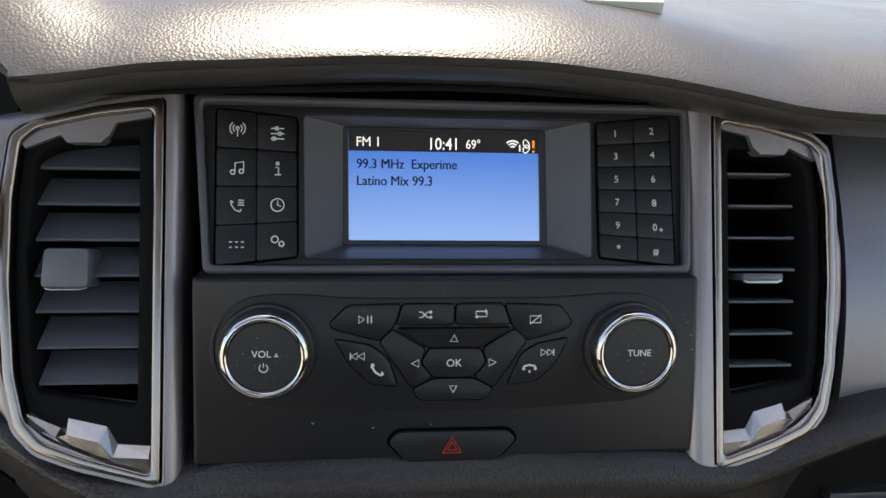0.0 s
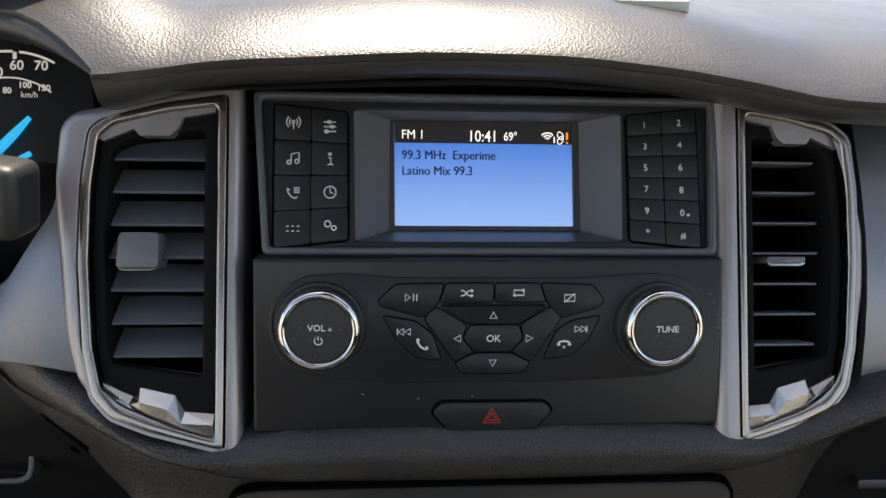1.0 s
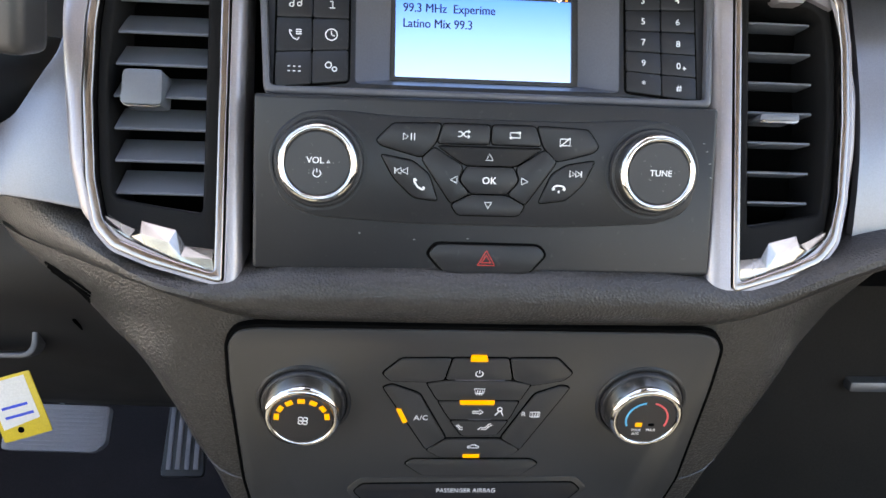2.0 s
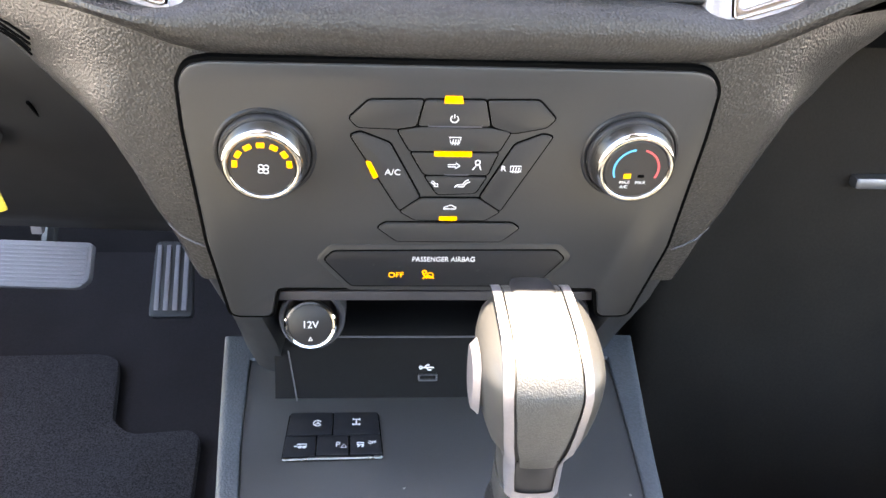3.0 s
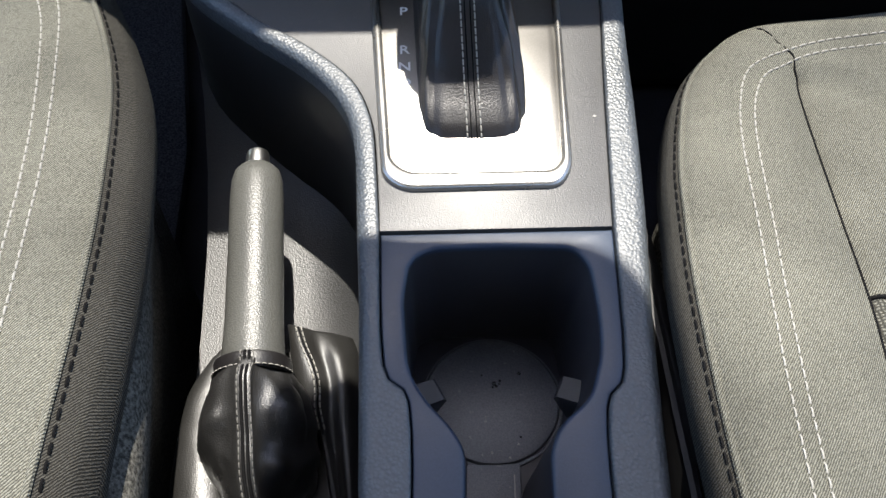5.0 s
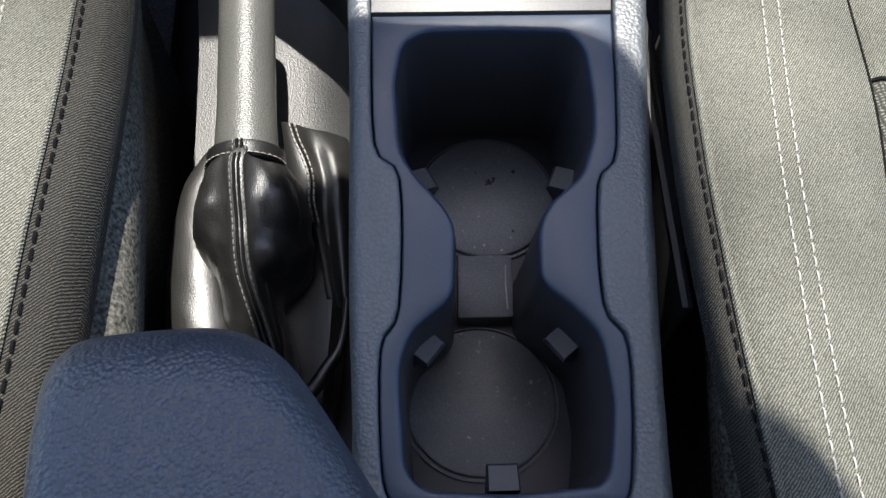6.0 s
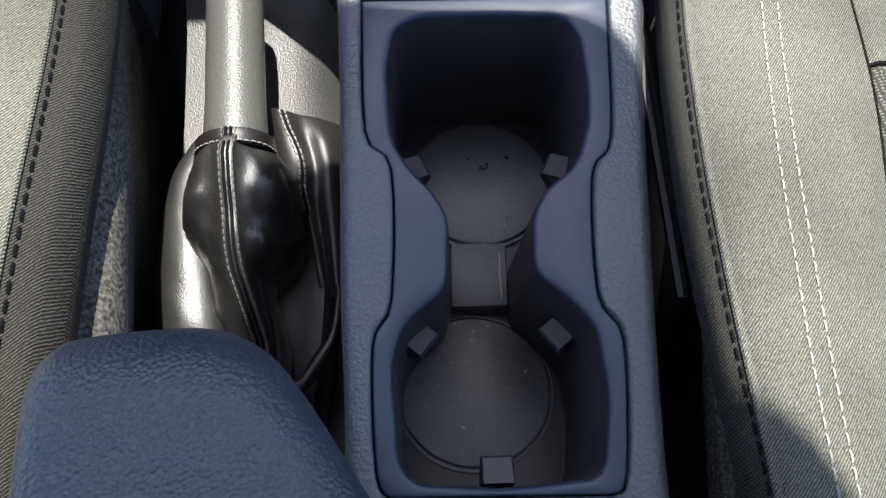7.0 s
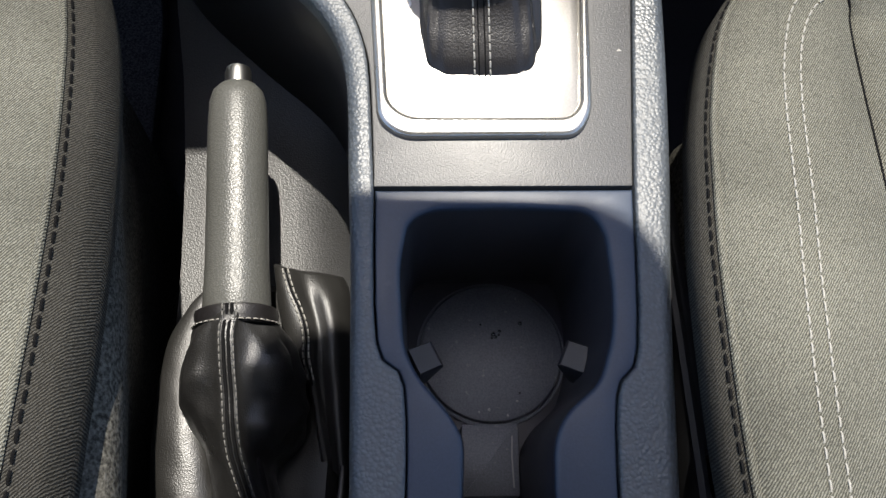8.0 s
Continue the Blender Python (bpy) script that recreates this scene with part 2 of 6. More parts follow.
def rounded(pts, r=2.0, n=3):
    """Rounds the corners of an outline."""
    pts = ccw([tuple(p) for p in pts])
    out = []
    for i, p in enumerate(pts):
        a, b = Vector(pts[i - 1][:2]), Vector(pts[(i + 1) % len(pts)][:2])
        q = Vector(p[:2])
        da, db = (a - q).length, (b - q).length
        k = min(r, da * 0.48, db * 0.48)
        s, e = q + (a - q) * (k / da), q + (b - q) * (k / db)
        for j in range(n + 1):
            t = j / n
            c = s * (1 - t) ** 2 + q * 2 * t * (1 - t) + e * t * t
            out.append((c.x, c.y))
    return out


def inset(pts, d):
    """Moves an outline (counter-clockwise) inwards by d."""
    out = []
    n = len(pts)
    for i in range(n):
        p, a, b = Vector(pts[i]), Vector(pts[i - 1]), Vector(pts[(i + 1) % n])
        e1, e2 = (p - a), (b - p)
        e1 = e1.normalized() if e1.length > 1e-9 else e2.normalized()
        e2 = e2.normalized() if e2.length > 1e-9 else e1
        n1, n2 = Vector((-e1.y, e1.x)), Vector((-e2.y, e2.x))
        m = n1 + n2
        m = m.normalized() if m.length > 1e-6 else n1
        c = max(m.dot(n1), 0.5)
        q = p + m * (d / c)
        out.append((q.x, q.y))
    return out


def rings(loops, cap0=True, cap1=True, closed=True):
    """A skin through loops of 3D points (millimetres)."""
    bm = bmesh.new()
    vs = [[bm.verts.new((p[0] * S, p[1] * S, p[2] * S)) for p in lp] for lp in loops]
    n = len(vs[0])
    for a, b in zip(vs, vs[1:]):
        for i in range(n if closed else n - 1):
            j = (i + 1) % n
            bm.faces.new((a[i], a[j], b[j], b[i]))
    if closed and cap0:
        bm.faces.new(vs[0][::-1])
    if closed and cap1:
        bm.faces.new(vs[-1])
    return bm


def prism(pts, w0, w1, bevel=0.4):
    pts = ccw(pts)
    lay = [(pts, w0), (pts, w1 - bevel)]
    if bevel > 0:
        lay += [(inset(pts, bevel * 0.3), w1 - bevel * 0.3), (inset(pts, bevel), w1)]
    return rings([[(x, y, w) for x, y in lp] for lp, w in lay])


def framed(outer, hole, w0, w1, bevel=1.0, hole_bevel=1.0, hole_floor=None):
    """A plate with a hole right through it, its edges rounded."""
    outer, hole = ccw(outer), ccw(hole)
    bm = bmesh.new()
    n = 5 if bevel > 1.5 else 3
    turn = [(1 - math.cos(math.pi / 2 * k / n), 1 - math.sin(math.pi / 2 * k / n)) for k in range(n + 1)]
    o_lay = [(outer, w0)] + [(inset(outer, bevel * a), w1 - bevel * b) for a, b in turn]
    h_lay = [(inset(hole, -hole_bevel * a), w1 - hole_bevel * b) for a, b in turn[::-1]] + [(hole, w0 if hole_floor is None else hole_floor)]

    def skin(lay):
        vs = [[bm.verts.new((x * S, y * S, w * S)) for x, y in lp] for lp, w in lay]
        for a, b in zip(vs, vs[1:]):
            for i in range(len(a)):
                j = (i + 1) % len(a)
                bm.faces.new((a[i], a[j], b[j], b[i]))
        return vs

    o, h = skin(o_lay), skin(h_lay)
    flat = o[-1] + h[0]
    tri = geometry.tessellate_polygon([[v.co for v in o[-1]], [v.co for v in h[0]]])
    for t in tri:
        try:
            bm.faces.new([flat[i] for i in t])
        except ValueError:
            pass
    return bm


def lathe(profile, n=48, at=(0, 0), ripple=0.0, lobes=0):
    """Turns (radius, height) round the axis that stands out of the plane."""
    loops = []
    for r, w in profile:
        lp = []
        for i in range(n):
            a = 2 * math.pi * i / n
            q = r * (1 + ripple * math.cos(lobes * a))
            lp.append((at[0] + q * math.cos(a), at[1] + q * math.sin(a), w))
        loops.append(lp)
    return rings(loops)


def tube(path, r, n=8, flat=1.0, caps=True):
    """A rod along 3D points (millimetres)."""
    pts = [Vector(p) for p in path]
    up = Vector((0, 0, 1))
    loops = []
    for i, p in enumerate(pts):
        d = (pts[min(i + 1, len(pts) - 1)] - pts[max(i - 1, 0)]).normalized()
        side = d.cross(up)
        side = side.normalized() if side.length > 1e-4 else Vector((1, 0, 0))
        top = side.cross(d).normalized()
        rr = r[i] if isinstance(r, (list, tuple)) else r
        loops.append([p + side * (rr * math.cos(2 * math.pi * k / n)) + top * (rr * flat * math.sin(2 * math.pi * k / n)) for k in range(n)])
    return rings(loops, caps, caps)


def smooth_path(pts, n=8):
    """A soft curve through points (Catmull-Rom)."""
    pts = [Vector(p) for p in pts]
    out = []
    for i in range(len(pts) - 1):
        p0, p1, p2, p3 = pts[max(i - 1, 0)], pts[i], pts[i + 1], pts[min(i + 2, len(pts) - 1)]
        for k in range(n):
            t = k / n
            out.append(0.5 * ((2 * p1) + (p2 - p0) * t + (2 * p0 - 5 * p1 + 4 * p2 - p3) * t * t + (3 * p1 - p0 - 3 * p2 + p3) * t ** 3))
    out.append(pts[-1])
    return out


def strokes(lines, width, w, thick=0.15):
    """Flat bands along 2D lines: printed signs."""
    bm = bmesh.new()
    for ln in lines:
        pts = [Vector(p) for p in ln]
        shut = (pts[0] - pts[-1]).length < 1e-6 and len(pts) > 2
        if shut:
            pts = pts[:-1]
        n = len(pts)
        left, right = [], []
        for i, p in enumerate(pts):
            a = pts[i - 1] if (i or shut) else p
            b = pts[(i + 1) % n] if (i < n - 1 or shut) else p
            d = (b - a).normalized() if (b - a).length > 1e-9 else Vector((1, 0))
            nn = Vector((-d.y, d.x)) * (width / 2)
            left.append(p + nn)
            right.append(p - nn)
        for i in range(n if shut else n - 1):
            j = (i + 1) % n
            quad = [left[i], left[j], right[j], right[i]]
            lo = [bm.verts.new((q.x * S, q.y * S, (w - 0.2) * S)) for q in quad]
            hi = [bm.verts.new((q.x * S, q.y * S, (w + thick) * S)) for q in quad]
            bm.faces.new(hi)
            for k in range(4):
                bm.faces.new((lo[k], lo[(k + 1) % 4], hi[(k + 1) % 4], hi[k]))
    return bm


def arc(cx, cy, r, a0, a1, n=14):
    return [(cx + r * math.cos(radians(a0 + (a1 - a0) * i / n)), cy + r * math.sin(radians(a0 + (a1 - a0) * i / n))) for i in range(n + 1)]


def shifted(lines, x, y, k=1.0):
    return [[(x + px * k, y + py * k) for px, py in ln] for ln in lines]


def lettering(name, words, size, x, y, w, plane, mat, parent, align="CENTER", bold=0.0, wide=1.0, heavy=0.0):
    """Words in the built-in font, size millimetres high capitals, at a place of a plane."""
    cu = bpy.data.curves.new(name, "FONT")
    cu.body = words
    cu.size = size / 0.7 * S
    cu.align_x, cu.align_y = align, "CENTER"
    cu.extrude = 0.00008
    cu.offset = bold * S
    cu.resolution_u = 3
    tmp = new("tmp", cu)
    bpy.context.view_layer.update()
    me = bpy.data.meshes.new_from_object(tmp.evaluated_get(bpy.context.evaluated_depsgraph_get()))
    bpy.data.objects.remove(tmp)
    bpy.data.curves.remove(cu)
    bm = bmesh.new()
    bm.from_mesh(me)
    bpy.data.meshes.remove(me)
    if heavy:
        twin = bmesh.ops.duplicate(bm, geom=bm.verts[:] + bm.edges[:] + bm.faces[:])["geom"]
        bmesh.ops.translate(bm, vec=(heavy * S, 0, 0.00001), verts=[g for g in twin if isinstance(g, bmesh.types.BMVert)])
    bm.transform(plane @ Matrix.Translation((x * S, y * S, w * S)) @ Matrix.Diagonal((wide, 1, 1, 1)))
    return part(name, bm, mat, parent, smooth=False)


def sheet(rows, thick=(0, 0, -0.004)):
    """A skin through rows of 3D points in metres, with a back."""
    bm = bmesh.new()
    nx = len(rows[0])
    front = [[bm.verts.new(p) for p in r] for r in rows]
    back = [[bm.verts.new(Vector(p) + Vector(thick)) for p in r] for r in rows]
    for a, b in zip(front, front[1:]):
        for i in range(nx - 1):
            bm.faces.new((a[i], a[i + 1], b[i + 1], b[i]))
    for a, b in zip(back, back[1:]):
        for i in range(nx - 1):
            bm.faces.new((a[i], b[i], b[i + 1], a[i + 1]))
    edge = front[0] + [r[-1] for r in front[1:]] + front[-1][-2::-1] + [r[0] for r in front[-2:0:-1]]
    bedge = back[0] + [r[-1] for r in back[1:]] + back[-1][-2::-1] + [r[0] for r in back[-2:0:-1]]
    for i in range(len(edge)):
        j = (i + 1) % len(edge)
        bm.faces.new((edge[i], bedge[i], bedge[j], edge[j]))
    return bm


def block(x0, x1, y0, y1, z0, z1, bevel=0.004, seg=2):
    """A box in metres with rounded edges."""
    bm = bmesh.new()
    bmesh.ops.create_cube(bm, size=1)
    bm.transform(Matrix.Translation(((x0 + x1) / 2, (y0 + y1) / 2, (z0 + z1) / 2)) @ Matrix.Diagonal((x1 - x0, y1 - y0, z1 - z0, 1)))
    if bevel:
        bmesh.ops.bevel(bm, geom=bm.edges[:], offset=bevel, segments=seg, affect="EDGES", profile=0.6)
    return bm


def soft(table, x, r=0.016):
    """The same, with its corners smoothed over r."""
    return sum(lerp(table, x + r * k / 4) for k in range(-4, 5)) / 9


def lerp(table, x):
    """Straight lines between (x, value) pairs."""
    if x <= table[0][0]:
        return table[0][1]
    for (a, va), (b, vb) in zip(table, table[1:]):
        if x <= b:
            t = (x - a) / (b - a)
            t = t * t * (3 - 2 * t) * 0.5 + t * 0.5
            return va + (vb - va) * t
    return table[-1][1]


# ---- cabin shell ----
floor_rows = []
for k in range(25):
    y = -1.2 + 2.4 * k / 24
    z = 0.115 if y < 1.06 else 0.115 + (y - 1.06) * 0.6
    floor_rows.append([(-0.78 + 1.56 * i / 12, y, z) for i in range(13)])
tagged(part("floor", sheet(floor_rows, (0, 0, -0.03)), CARPET), "black cabin carpet under the dashboard and seats", "floor", kind="structure")
tagged(part("firewall", block(-0.8, 0.8, 1.2, 1.24, 0.05, 0.93, 0), CARPET), "black carpeted bulkhead behind the pedals", "wall", kind="structure")
# ground out of view, added as a reflector to warm the cabin
tagged(part("ground", sheet([[(x, y, -0.5) for x in (-300, -40, -6, 6, 40, 300)] for y in (-300, -40, -6, 6, 40, 300)], (0, 0, -0.2)), GROUND), "unseen pale ground added to bounce warm sunlight into the cabin", "ground", kind="structure")
# side and rear walls out of view, kept low to let skylight in
tagged(part("wall_right", block(0.78, 0.84, -1.3, 1.3, 0.05, 0.55, 0), DOOR), "unseen dark side wall, cut low to let light into the passenger footwell", "wall", kind="structure")
tagged(part("wall_left", block(-0.84, -0.78, -1.3, 1.3, 0.05, 0.4, 0), DOOR), "unseen dark side wall, cut low to let light into the driver footwell", "wall", kind="structure")
tagged(part("wall_rear", block(-0.84, 0.84, -1.34, -1.3, 0.05, 0.90, 0), DOOR), "dark rear cabin wall", "wall", kind="structure")
# unseen roof, ending short so that the sun reaches the seats
tagged(part("ceiling", block(-0.8, 0.8, -1.34, 0.02, 1.34, 1.38, 0.01), ROOF), "grey fabric headliner above the seats", "ceiling", kind="structure")

# unseen plate and stem, added and outlined to shade cup tray and armrest
mirror = thing("shade_plate", "unseen black plate added overhead to shade the cup tray and armrest", "mirror", at=(0.03, 0.15, 1.31))
part("housing", prism(rounded([(187, 60), (187, 105), (172, 155), (157, 185), (139, 205), (135, 235), (133, 352), (121, 374), (103, 385), (0, 389), (-30, 378), (-49, 350), (-52, 250), (-62, 215), (-85, 200), (-88, 160), (-88, 60)], 12, 4), 1300, 1330, 8), BLACK, mirror)
part("stalk", tube([(30, 100, 1320), (30, 40, 1345), (30, 0, 1360)], 12), BLACK, mirror)

# ---- dashboard ----
dash = thing("dashboard", "dark grained dashboard with silver trim strips", "dashboard", at=(0, 0.5, 0.8))
EDGE_Z = [(-0.8, 0.896), (-0.3, 0.897), (-0.174, 0.9035), (-0.12, 0.911), (-0.03, 0.916), (0.03, 0.9155), (0.08, 0.911), (0.12, 0.905), (0.155, 0.898), (0.2, 0.896), (0.8, 0.892)]
PROFILE = [(0.06, -0.014), (0.03, -0.012), (0.012, -0.0095), (0.005, -0.006), (0.0012, -0.0025), (0.0, -0.0004), (0.0006, 0.001), (0.0025, 0.0028), (0.0075, 0.0066), (0.0155, 0.0118), (0.026, 0.0174), (0.038, 0.0222), (0.052, 0.0254), (0.07, 0.028), (0.1, 0.0305), (0.16, 0.033), (0.28, 0.034), (0.42, 0.03), (0.56, 0.022)]


def pad_left(dy):
    """The pad's end beside the instruments runs forward and outward."""
    return -0.181 - 1.22 * min(max(dy - 0.003, 0), 0.3)


def pad_height(x, dy, dz):
    f = min(max(dy - 0.05, 0) / 0.3, 1)
    droop = 0.26 * (max(-0.170 - x, 0) ** 2 + 0.003 ** 2) ** 0.5 if dz > 0 else 0.0
    return soft(EDGE_Z, x) * (1 - f) + 0.91 * f + dz * (1 + 0.75 * min(max((-0.15 - x) / 0.05, 0), 1)) - min(droop, 0.03)


rows = []
for dy, dz in PROFILE:
    left = pad_left(dy) if dz > -0.001 else -0.181
    cols = [left + 0.1 * (i / 24) for i in range(24)] + [left + 0.1 + (0.78 - left - 0.1) * i / 56 for i in range(57)]
    rows.append([(x, 0.41 + dy, pad_height(x, dy, dz)) for x in cols])
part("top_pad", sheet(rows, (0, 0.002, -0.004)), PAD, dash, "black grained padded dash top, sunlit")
# the side of the instrument hood, falling into the cluster
hood = []
for dy, dz in PROFILE[5:]:
    x = pad_left(dy)
    z = pad_height(x, dy, dz)
    y = 0.41 + dy
    f = min(dy / 0.035, 1.0)
    hood.append([(x + 0.004, y, z - 0.0015)] + [(x - a * f, y + b * f, z - 0.0015 - c * f) for a, b, c in ((0.006, 0.003, 0.001), (0.012, 0.006, 0.003), (0.0165, 0.010, 0.0065), (0.017, 0.015, 0.0105), (0.013, 0.020, 0.014))])
part("hood_side", sheet(hood, (0.004, 0, 0)), BLACK, dash, "matt black inner side of the instrument hood")
# top of the hood, out of view, added to keep sun off cluster and ledge
part("hood_sun_block", prism(rounded([(-780, 462), (-200, 462), (-215, 500), (-540, 980), (-540, 1240), (-780, 1240)], 10), 957, 985, 8), PAD, dash)
# unseen filler up to the firewall, added to keep sun out of the footwell
part("cowl_sun_block", block(-0.8, 0.8, 0.95, 1.25, 0.88, 0.912, 0.004), BLACK, dash)
# dark shelf under the pad's lip, behind the fascia
part("under_pad", sheet([[(x / 100, 0.422, 0.9 - abs(x) * 0.0004) for x in range(-16, 79, 3)], [(x / 100, 0.455, 0.897 - abs(x) * 0.0004) for x in range(-16, 79, 3)], [(x / 100, 0.474, 0.893 - abs(x) * 0.0004) for x in range(-16, 79, 3)], [(x / 100, 0.48, 0.86) for x in range(-16, 79, 3)]], (0, 0.004, 0.002)), BLACK, dash)
part("fascia_back", block(-0.2, 0.78, 0.47, 0.5, 0.70, 0.90, 0), GAP, dash)
tray_plane = slope(0.460, 0.9362, 77)
part("sensor_cover", framed(rounded([(62, 60), (62, 0), (102, 1), (104, 60)], 4), rounded([(65, 57), (65, 3), (99, 4), (101, 57)], 3), -6, 1.6, 0.8, 0.8), PALE, dash, "pale frame of a sensor on the dash top", tray_plane)
part("sensor_lens", prism(rounded([(64, 58), (64, 2), (100, 3), (102, 58)], 3), -6, 0.6, 0.2), PALE, dash, "pale green sensor lens", tray_plane)

# silver strips beside the vents
left_trim = [(-195, 150), (-211, 148), (-213, 120), (-217, 105), (-225, 93), (-238, 71), (-262, 58), (-300, 52), (-300, 36), (-237, 31), (-220, 28.6), (-195, 24)]
part("trim_strip", prism(rounded(left_trim, 5), -16, -7, 1.2), SILVER, dash, "satin silver strip beside the instruments", VENT)
right_rows = []
for k in range(9):
    v = k / 8
    row = []
    for i in range(25):
        x = 0.1975 + 0.58 * i / 24
        z = 0.742 + 0.006 * math.sin(min(i / 8, 1) * 1.5) + v * 0.136
        row.append((x, 0.405 + 0.055 * v - 0.012 * math.sin(v * 3.1) + 0.08 * max(x - 0.3, 0) ** 2, z))
    right_rows.append(row)
part("trim_strip", sheet(right_rows, (0, 0.006, 0)), SILVER, dash, "satin silver strip in front of the passenger")

# the grained ledge below fascia and vents
BAND_LOW = [(-0.6, 0.74), (-0.3, 0.722), (-0.241, 0.722), (-0.218, 0.7245), (-0.181, 0.7245), (-0.164, 0.7245), (-0.15, 0.719), (-0.132, 0.710), (-0.115, 0.706), (0, 0.705), (0.115, 0.706), (0.137, 0.709), (0.165, 0.722), (0.192, 0.735), (0.211, 0.743), (0.3, 0.752), (0.7, 0.77)]
BAND_TOP = [(-0.6, 0.80), (-0.3, 0.775), (-0.22, 0.755), (-0.19, 0.742), (-0.165, 0.732), (-0.13, 0.728), (-0.115, 0.737), (0, 0.738), (0.115, 0.737), (0.13, 0.728), (0.16, 0.738), (0.19, 0.752), (0.22, 0.76), (0.4, 0.765), (0.7, 0.78)]
RECEDE = [(0.14, 0.0), (0.164, 0.001), (0.181, 0.011), (0.199, 0.024), (0.218, 0.038), (0.241, 0.058), (0.28, 0.10), (0.34, 0.16), (0.6, 0.2)]
ledge = []
for y, f in ((0.43, 1.02), (0.405, 1.0), (0.392, 0.97), (0.385, 0.86), (0.3815, 0.7), (0.381, 0.5), (0.383, 0.3), (0.387, 0.12), (0.392, 0.0), (0.40, -0.1), (0.43, -0.2)):
    row = []
    for i in range(81):
        x = -0.55 + 1.2 * i / 80
        lo, hi = soft(BAND_LOW, x), soft(BAND_TOP, x)
        back = soft(RECEDE, -x, 0.008) if x < 0 else 0.05 * max(x - 0.2, 0)
        row.append((x, y + back, lo + (hi - lo) * f))
    ledge.append(row)
part("ledge", sheet(ledge, (0, 0.004, 0)), PAD_LOW, dash, "black grained padded ledge below the radio")

# the centre stack's body, narrowing downwards; its flanks swing back into the lower dash
STACK_W = [(0.44, 0.130), (0.50, 0.131), (0.55, 0.136), (0.593, 0.147)]
FLANK_X = [(0.44, 0.118), (0.555, 0.124), (0.594, 0.137), (0.63, 0.150), (0.648, 0.155), (0.664, 0.158), (0.68, 0.158), (0.70, 0.148), (0.724, 0.142), (0.75, 0.140)]
FLANK_W = [(0.44, 0.24), (0.60, 0.25), (0.64, 0.30), (0.66, 0.42), (0.675, 0.57), (0.692, 0.76), (0.70, 0.87), (0.714, 1.06), (0.724, 1.12), (0.75, 1.2)]
FLANK = [(0.0, 0.0), (0.0015, 0.010), (0.006, 0.022), (0.011, 0.030), (0.018, 0.039), (0.025, 0.048), (0.032, 0.057), (0.046, 0.076), (0.068, 0.099), (0.085, 0.112), (0.11, 0.122), (0.18, 0.135)]


def stack_front(z):
    return 0.402 - 0.2 * (z - 0.65)


def flank_depth(x, z):
    """How far the flank lies at x and height z."""
    u = (x - soft(FLANK_X, z, 0.008)) / soft(FLANK_W, z, 0.008)
    for (d0, f0), (d1, f1) in zip(FLANK, FLANK[1:]):
        if u <= f1:
            return stack_front(z) + d0 + (d1 - d0) * max(u - f0, 0) / (f1 - f0)
    return stack_front(z) + 0.18


stack_rows = []
for k in range(49):
    z = 0.5755 + 0.1525 * k / 48
    x0, w = soft(FLANK_X, z, 0.008), soft(FLANK_W, z, 0.008)
    side_pts = [(x0 + w * f, d) for d, f in FLANK]
    prof = [(-a, d) for a, d in side_pts[::-1]] + [(-0.09, 0), (-0.04, 0), (0.04, 0), (0.09, 0)] + side_pts
    stack_rows.append([(a, stack_front(z) + d, z) for a, d in prof])
part("stack_body", sheet(stack_rows, (0, 0.004, 0)), PAD_LOW, dash, "black grained flanks of the centre stack")
for s in (-1, 1):
    seam_line = [(s * x, flank_depth(x, z) * 1000 - 0.3, z * 1000) for x, z in ((0.1275, 0.5975), (0.134, 0.6005), (0.1405, 0.605), (0.147, 0.6115))]
    part("seam_line", tube([(x * 1000, y, z) for x, y, z in seam_line], 0.5, 6), BEZELGREY, dash, "pale joint between the stack's trims")
for s in (-1, 1):
    cheek = []
    for k in range(13):
        z = 0.43 + 0.15 * k / 12
        y = 0.396 - 0.2 * (z - 0.65) + 0.006 + 0.55 * max(0.556 - z, 0)
        h = lerp(STACK_W, z)
        cheek.append([(s * a, y + b, z) for a, b in ((h + 0.045, 0.2), (h + 0.026, 0.12), (h + 0.010, 0.06), (h, 0.03), (h - 0.010, 0.010), (h - 0.020, 0.003), (h - 0.030, 0.002), (h - 0.034, 0.02), (h - 0.034, 0.10))])
    part("stack_cheek", sheet(cheek, (0, 0.001, 0)), BLACK, dash)
# knee panel on the driver's side
knee = []
for y, z in ((0.47, 0.73), (0.462, 0.712), (0.456, 0.69), (0.456, 0.668), (0.472, 0.64), (0.52, 0.58), (0.60, 0.50), (0.66, 0.46)):
    knee.append([(-0.75 + 0.65 * i / 40, y + 0.055 + 0.02 * (1 - i / 40) + 0.06 * min(max((i - 34) / 4, 0), 1), z + 0.10 * max(0.35 - i / 40, 0) + 0.012 * (1 - i / 40)) for i in range(41)])
part("knee_panel", sheet(knee, (0, 0.004, 0)), KNEE, dash, "smooth black knee panel below the steering column")
for k in range(4):
    xa, za, xb, zb = -0.237 - 0.0003 * k, 0.7145 - 0.0042 * k, -0.2085 - 0.0020 * k, 0.7035 - 0.0038 * k
    line = []
    for f in (0, 0.2, 0.4, 0.6, 0.8, 1.0):
        x, z = xa + (xb - xa) * f, za + (zb - za) * f + 0.0085 * f * (1 - f)
        line.append((x * 1000, flank_depth(-x, z) * 1000 + 0.2, z * 1000))
    part("slot", tube(line, 1.15, 6), GAP, dash)
part("panel_gap", tube([(-258, 532, 640), (-258, 547, 626), (-252, 590, 578), (-240, 655, 520)], 1.2, 6), GAP, dash)
